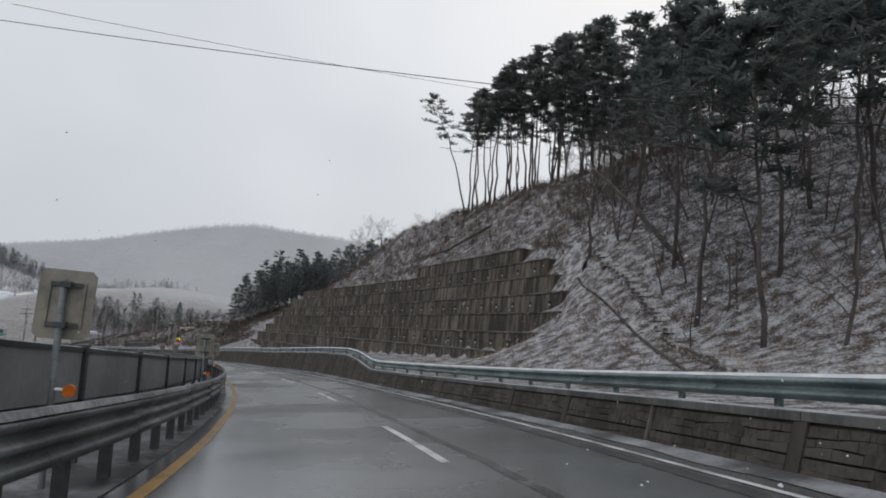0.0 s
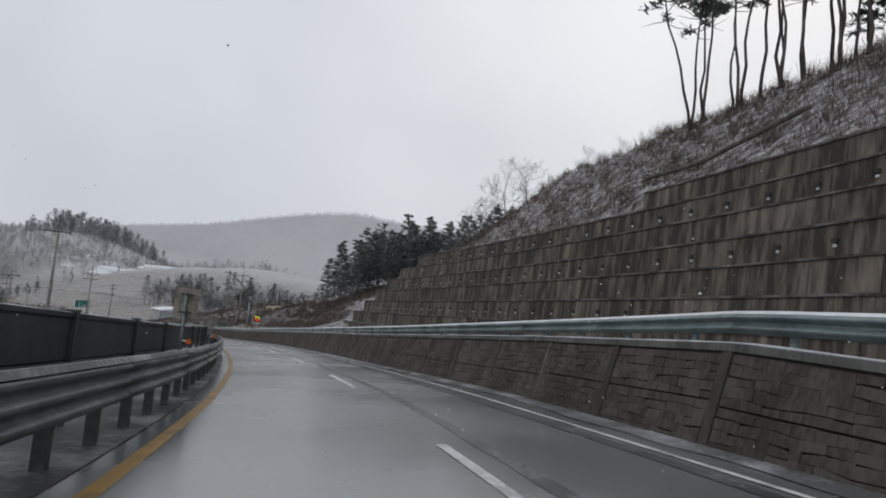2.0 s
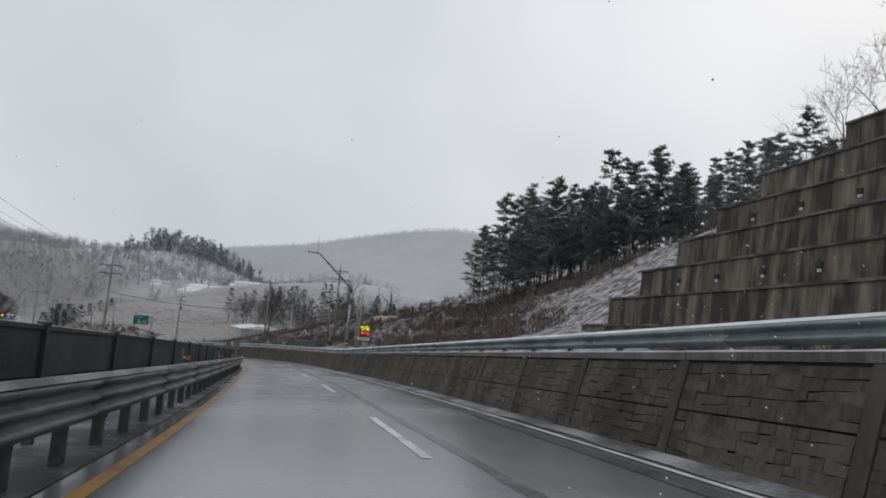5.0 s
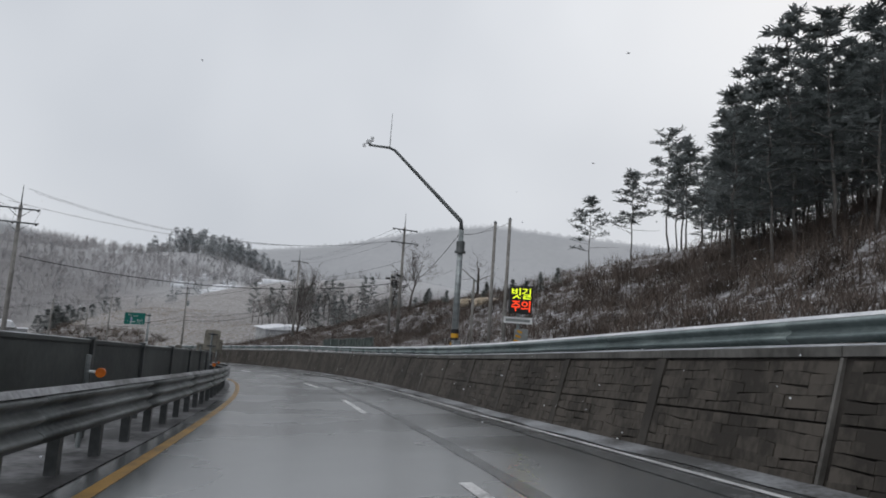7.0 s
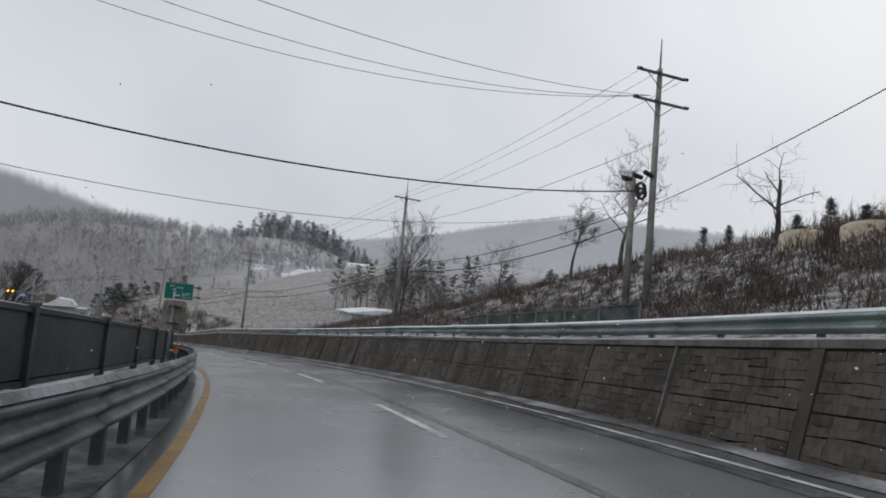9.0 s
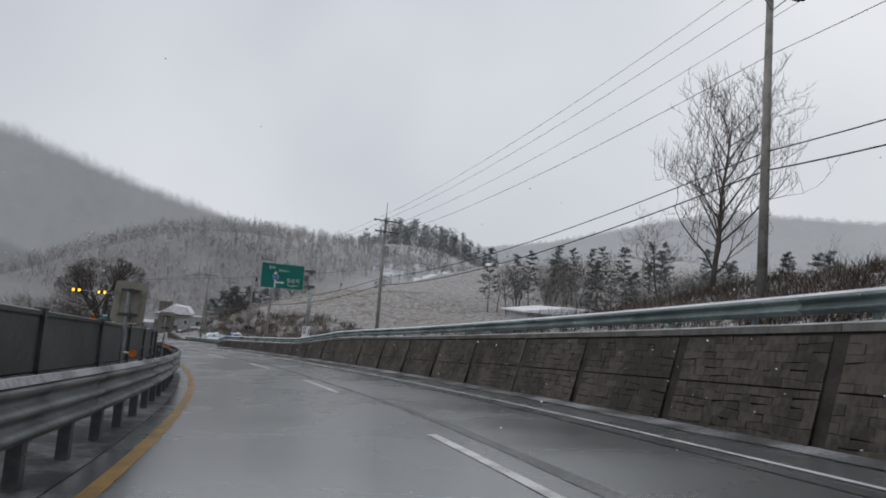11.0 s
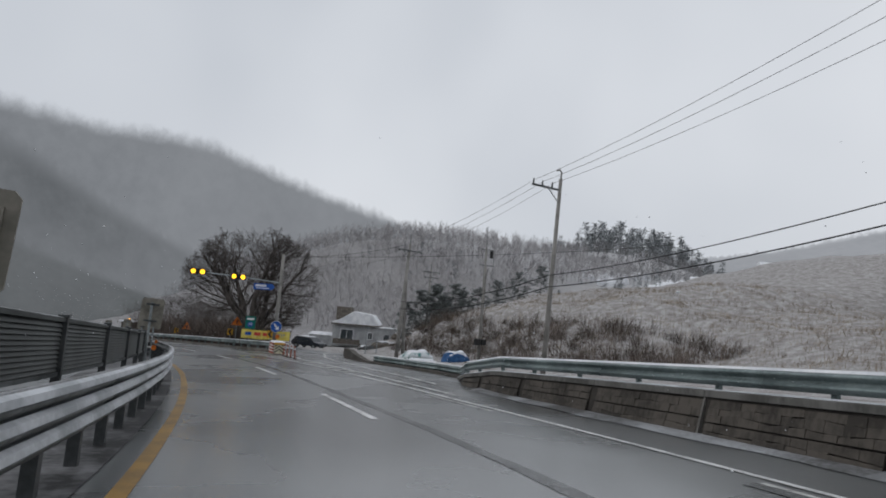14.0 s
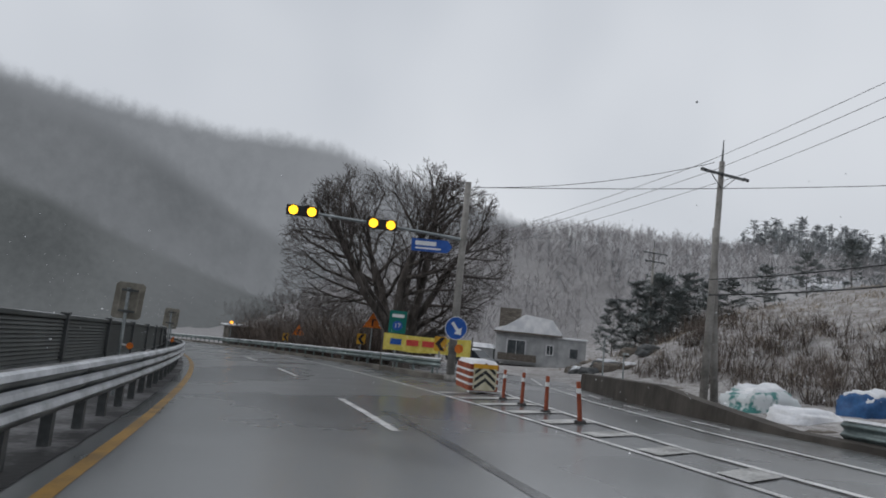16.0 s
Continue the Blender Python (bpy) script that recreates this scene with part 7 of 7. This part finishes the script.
# orange lamp far down the road, by a low bus shelter
sh_ = thing("roadside_hut", "small flat-roofed hut at the far bend", "hut", m=spot(322, 6.5, 0.0))
piece("wall", Build().box(0, 0, 1.1, 2.6, 2.2, 2.2).done("wall", CONCRETE), sh_)
piece("roof", Build().box(0, 0, 2.28, 3.2, 2.8, 0.16).done("roof", SNOW), sh_)
lp = thing("warning_lamp", "small lit orange warning lamp on a post", "lamp", m=spot(318, 4.6, 0.0))
piece("post", Build().cyl(0, 0, 0, 2.4, 0.05, sides=8).done("post", STEEL), lp)
piece("lamp", Build().tube([(0, -0.1, 2.45), (0, 0.1, 2.45)], 0.16, 12).done("lamp", LAMP_ORANGE), lp, "lit orange lens")

# ---- graves and shrubs on the knoll ----
for s, o, w in ((165.2, 19.2, 2.6), (162.8, 19.4, 2.9)):
    x, y, z = foot(s, o)
    gm = thing("grave_mound", "round burial mound of dry tan turf", "grave mound", "graves", m=pose(x, y, z - 0.15, 0, 0, head(s)))
    b = Build()
    for i in range(8):
        for j in range(20):
            a, e = 2 * math.pi * j / 20, 0.5 * math.pi * i / 7
            b.v.append(Vector((math.cos(a) * math.cos(e) * w / 2, math.sin(a) * math.cos(e) * w / 2.6, math.sin(e) * 0.42 - (1.2 if i == 0 else 0.0))))
    for i in range(7):
        for j in range(20):
            q = (j + 1) % 20
            b.f.append((i * 20 + j, i * 20 + q, (i + 1) * 20 + q, (i + 1) * 20 + j))
    b.k = [0] * len(b.f)
    piece("turf", b.done("turf", DRY_TURF, True), gm)
for s, o, h_ in ((171.5, 20.5, 1.4), (170.5, 21.0, 1.1), (166.5, 20.2, 0.9), (163, 19.0, 0.9), (159.6, 19.6, 1.5), (158.8, 20.4, 1.3), (157.8, 21.0, 1.7), (156.4, 21.6, 1.5), (165.8, 21.2, 1.2), (174.5, 20, 1.1)):
    x, y, z = foot(s, o)
    r = random.Random(int(s * 10))
    b = Build()
    for _ in range(150):
        f = r.random()
        a = r.uniform(0, 6.283)
        tuft(b, Vector((math.cos(a), math.sin(a), 0)) * h_ * 0.34 * (1.05 - f) * r.random() ** 0.5 + Vector((0, 0, 0.1 + h_ * f)), 0.2, r, 5, 1.0)
    ob = thing("juniper_shrub", "dark clipped juniper beside the graves", "shrub", "grave shrubs", m=pose(x, y, z))
    piece("crown", b.done("crown", NEEDLES), ob)
    piece("stem", Build().cyl(0, 0, -0.2, h_ * 0.8, 0.05, 0.02, 6).done("stem", BARK), ob)

# ---- steps up the first slope ----
steps = thing("stone_steps", "rough stone steps climbing the snowy slope", "steps", kind="structure")
rs = random.Random(13)
STEP_STONE = surface("snow_dusted_step_stone", (0.08, 0.07, 0.062), (0.5, 0.5, 0.51), scale=2.4, fine=9, rough=0.9, bump=0.4, low=0.4, high=0.66)
for i in range(34):
    f = i / 33
    s, o = 13.5 + 20.3 * f, 9.6 + 9.2 * f + 0.5 * math.sin(3.14 * f) + rs.uniform(-0.15, 0.15)
    x, y, z = foot(s, o)
    piece("step", Build().box(0, 0, 0.06, rs.uniform(0.7, 1.3), rs.uniform(0.3, 0.5), 0.2, taper=0.85).done("step", STEP_STONE), steps, m=pose(x, y, z, 0, 0, head(s) - 61 + rs.uniform(-22, 22)))
log = thing("log_edging", "dark log edging beside the steps", "log")
pts = []
for i in range(14):
    f = i / 13
    s, o = 16.2 + 18.0 * f, 9.7 + 8.2 * f + 0.5 * math.sin(f * 5)
    x, y, z = foot(s, o)
    pts.append((x, y, z + 0.08))
piece("log", Build().tube(pts, 0.065, 7).done("log", BARK), log)
x, y, z = foot(34.2, 17.5)
bent = thing("bent_tree", "dark bent trunk curving up from the bank", "tree", m=pose(x, y, z, 0, 0, head(38)))
piece("trunk", Build().tube([(0, 0, -0.3), (0.45, 0.1, 0.8), (0.95, 0.3, 1.6), (1.15, 0.5, 2.6), (1.0, 0.5, 3.6), (1.2, 0.7, 4.8)], [0.14, 0.13, 0.12, 0.1, 0.07, 0.04], 8).done("trunk", BARK_PINE, True), bent)
x, y, z = foot(26.4, 18.2)
dead = thing("leaning_dead_tree", "dead trunk leaning across the slope among the pines", "tree", m=pose(x, y, z))
piece("trunk", Build().tube([(0.2, -0.2, -0.4), (-0.7, 0.7, 0.9), (-1.7, 1.7, 2.5), (-3.1, 3.1, 4.5), (-4.2, 4.3, 5.9)], [0.17, 0.15, 0.13, 0.09, 0.04], 8).done("trunk", BARK_PINE, True), dead)
x, y, z = foot(62, 21.5)
fall = thing("fallen_tree", "fallen dead tree lying down the bank", "fallen tree", m=pose(x, y, z + 0.3, 0, 0, head(62)))
fb = Build().tube([(3.0, -4.5, 3.2), (0.0, 0.0, 0.5), (-1.2, 3.6, -0.2)], [0.16, 0.13, 0.07], 7)
piece("trunk", fb.done("trunk", BARK), fall)
r = random.Random(4)
for k in range(26):
    p = Vector((0, 0, 0.5)).lerp(Vector((-1.2, 3.6, -0.2)), r.uniform(0.1, 1.1))
    pts = wander(p, (r.uniform(-1, 1), r.uniform(-0.2, 1), r.uniform(-0.4, 0.9)), r.uniform(0.8, 2.0), 3, r, 0.4)
    piece("branch", Build().tube(pts, [0.035, 0.025, 0.018, 0.01], 4, caps=False).done("branch", BARK), fall)
# low mesh fence on the bank behind the guard rail
nf = thing("mesh_fence", "low dark green mesh fence at the foot of the bank", "fence", kind="structure")
for a in np.arange(162, 174, 2.0):
    piece("net", fix(sweep(lambda s: [(8.6, 1.9), (8.6, 2.86 + 0.05 * math.sin(s * 1.4)), (8.64, 2.86 + 0.05 * math.sin(s * 1.4)), (8.64, 1.9)], a, a + 1.98, 0.5).done("net", NET)), nf)
    piece("post", Build().cyl(0, 0, 1.5, 2.98, 0.035, sides=6).done("post", STEEL_DARK), nf, m=spot(a, 8.58, 0))
    piece("top_bar", fix(sweep([(8.57, 2.88), (8.57, 2.93), (8.62, 2.93), (8.62, 2.88)], a, a + 2.0, 1.0).done("top_bar", STEEL_DARK)), nf)
# ---- snow falling over the road ----
rf = np.random.RandomState(8)
count = 14000
fs, fo, fu = rf.uniform(-5, 300, count), rf.uniform(-9, 14, count), rf.uniform(0.2, 3.2, count)
clear = (np.abs(fo + 1.7) > 1.6) | (fu > 3.0)
centres = at(fs[clear], fo[clear], fu[clear])
n_f = len(centres)
radius = rf.uniform(0.006, 0.015, n_f)[:, None, None]
shape = np.array(((1, 0, 0), (-0.8, 0.3, 0), (0, 1, 0.2), (0.1, -0.9, 0), (0, 0.2, 0.8), (0.2, 0, -0.7)))
verts = (centres[:, None, :] + shape[None] * radius * rf.uniform(0.6, 1.3, (n_f, 6, 3))).reshape(-1, 3)
tris = np.array(((0, 2, 4), (2, 1, 4), (1, 3, 4), (3, 0, 4), (2, 0, 5), (1, 2, 5), (3, 1, 5), (0, 3, 5)))
tagged(new("falling_snow", mesh("falling_snow", verts, (np.arange(n_f)[:, None, None] * 6 + tris[None]).reshape(-1, 3).tolist(), SNOW)), "sparse white flakes falling over the road", "snow", kind="stuff")
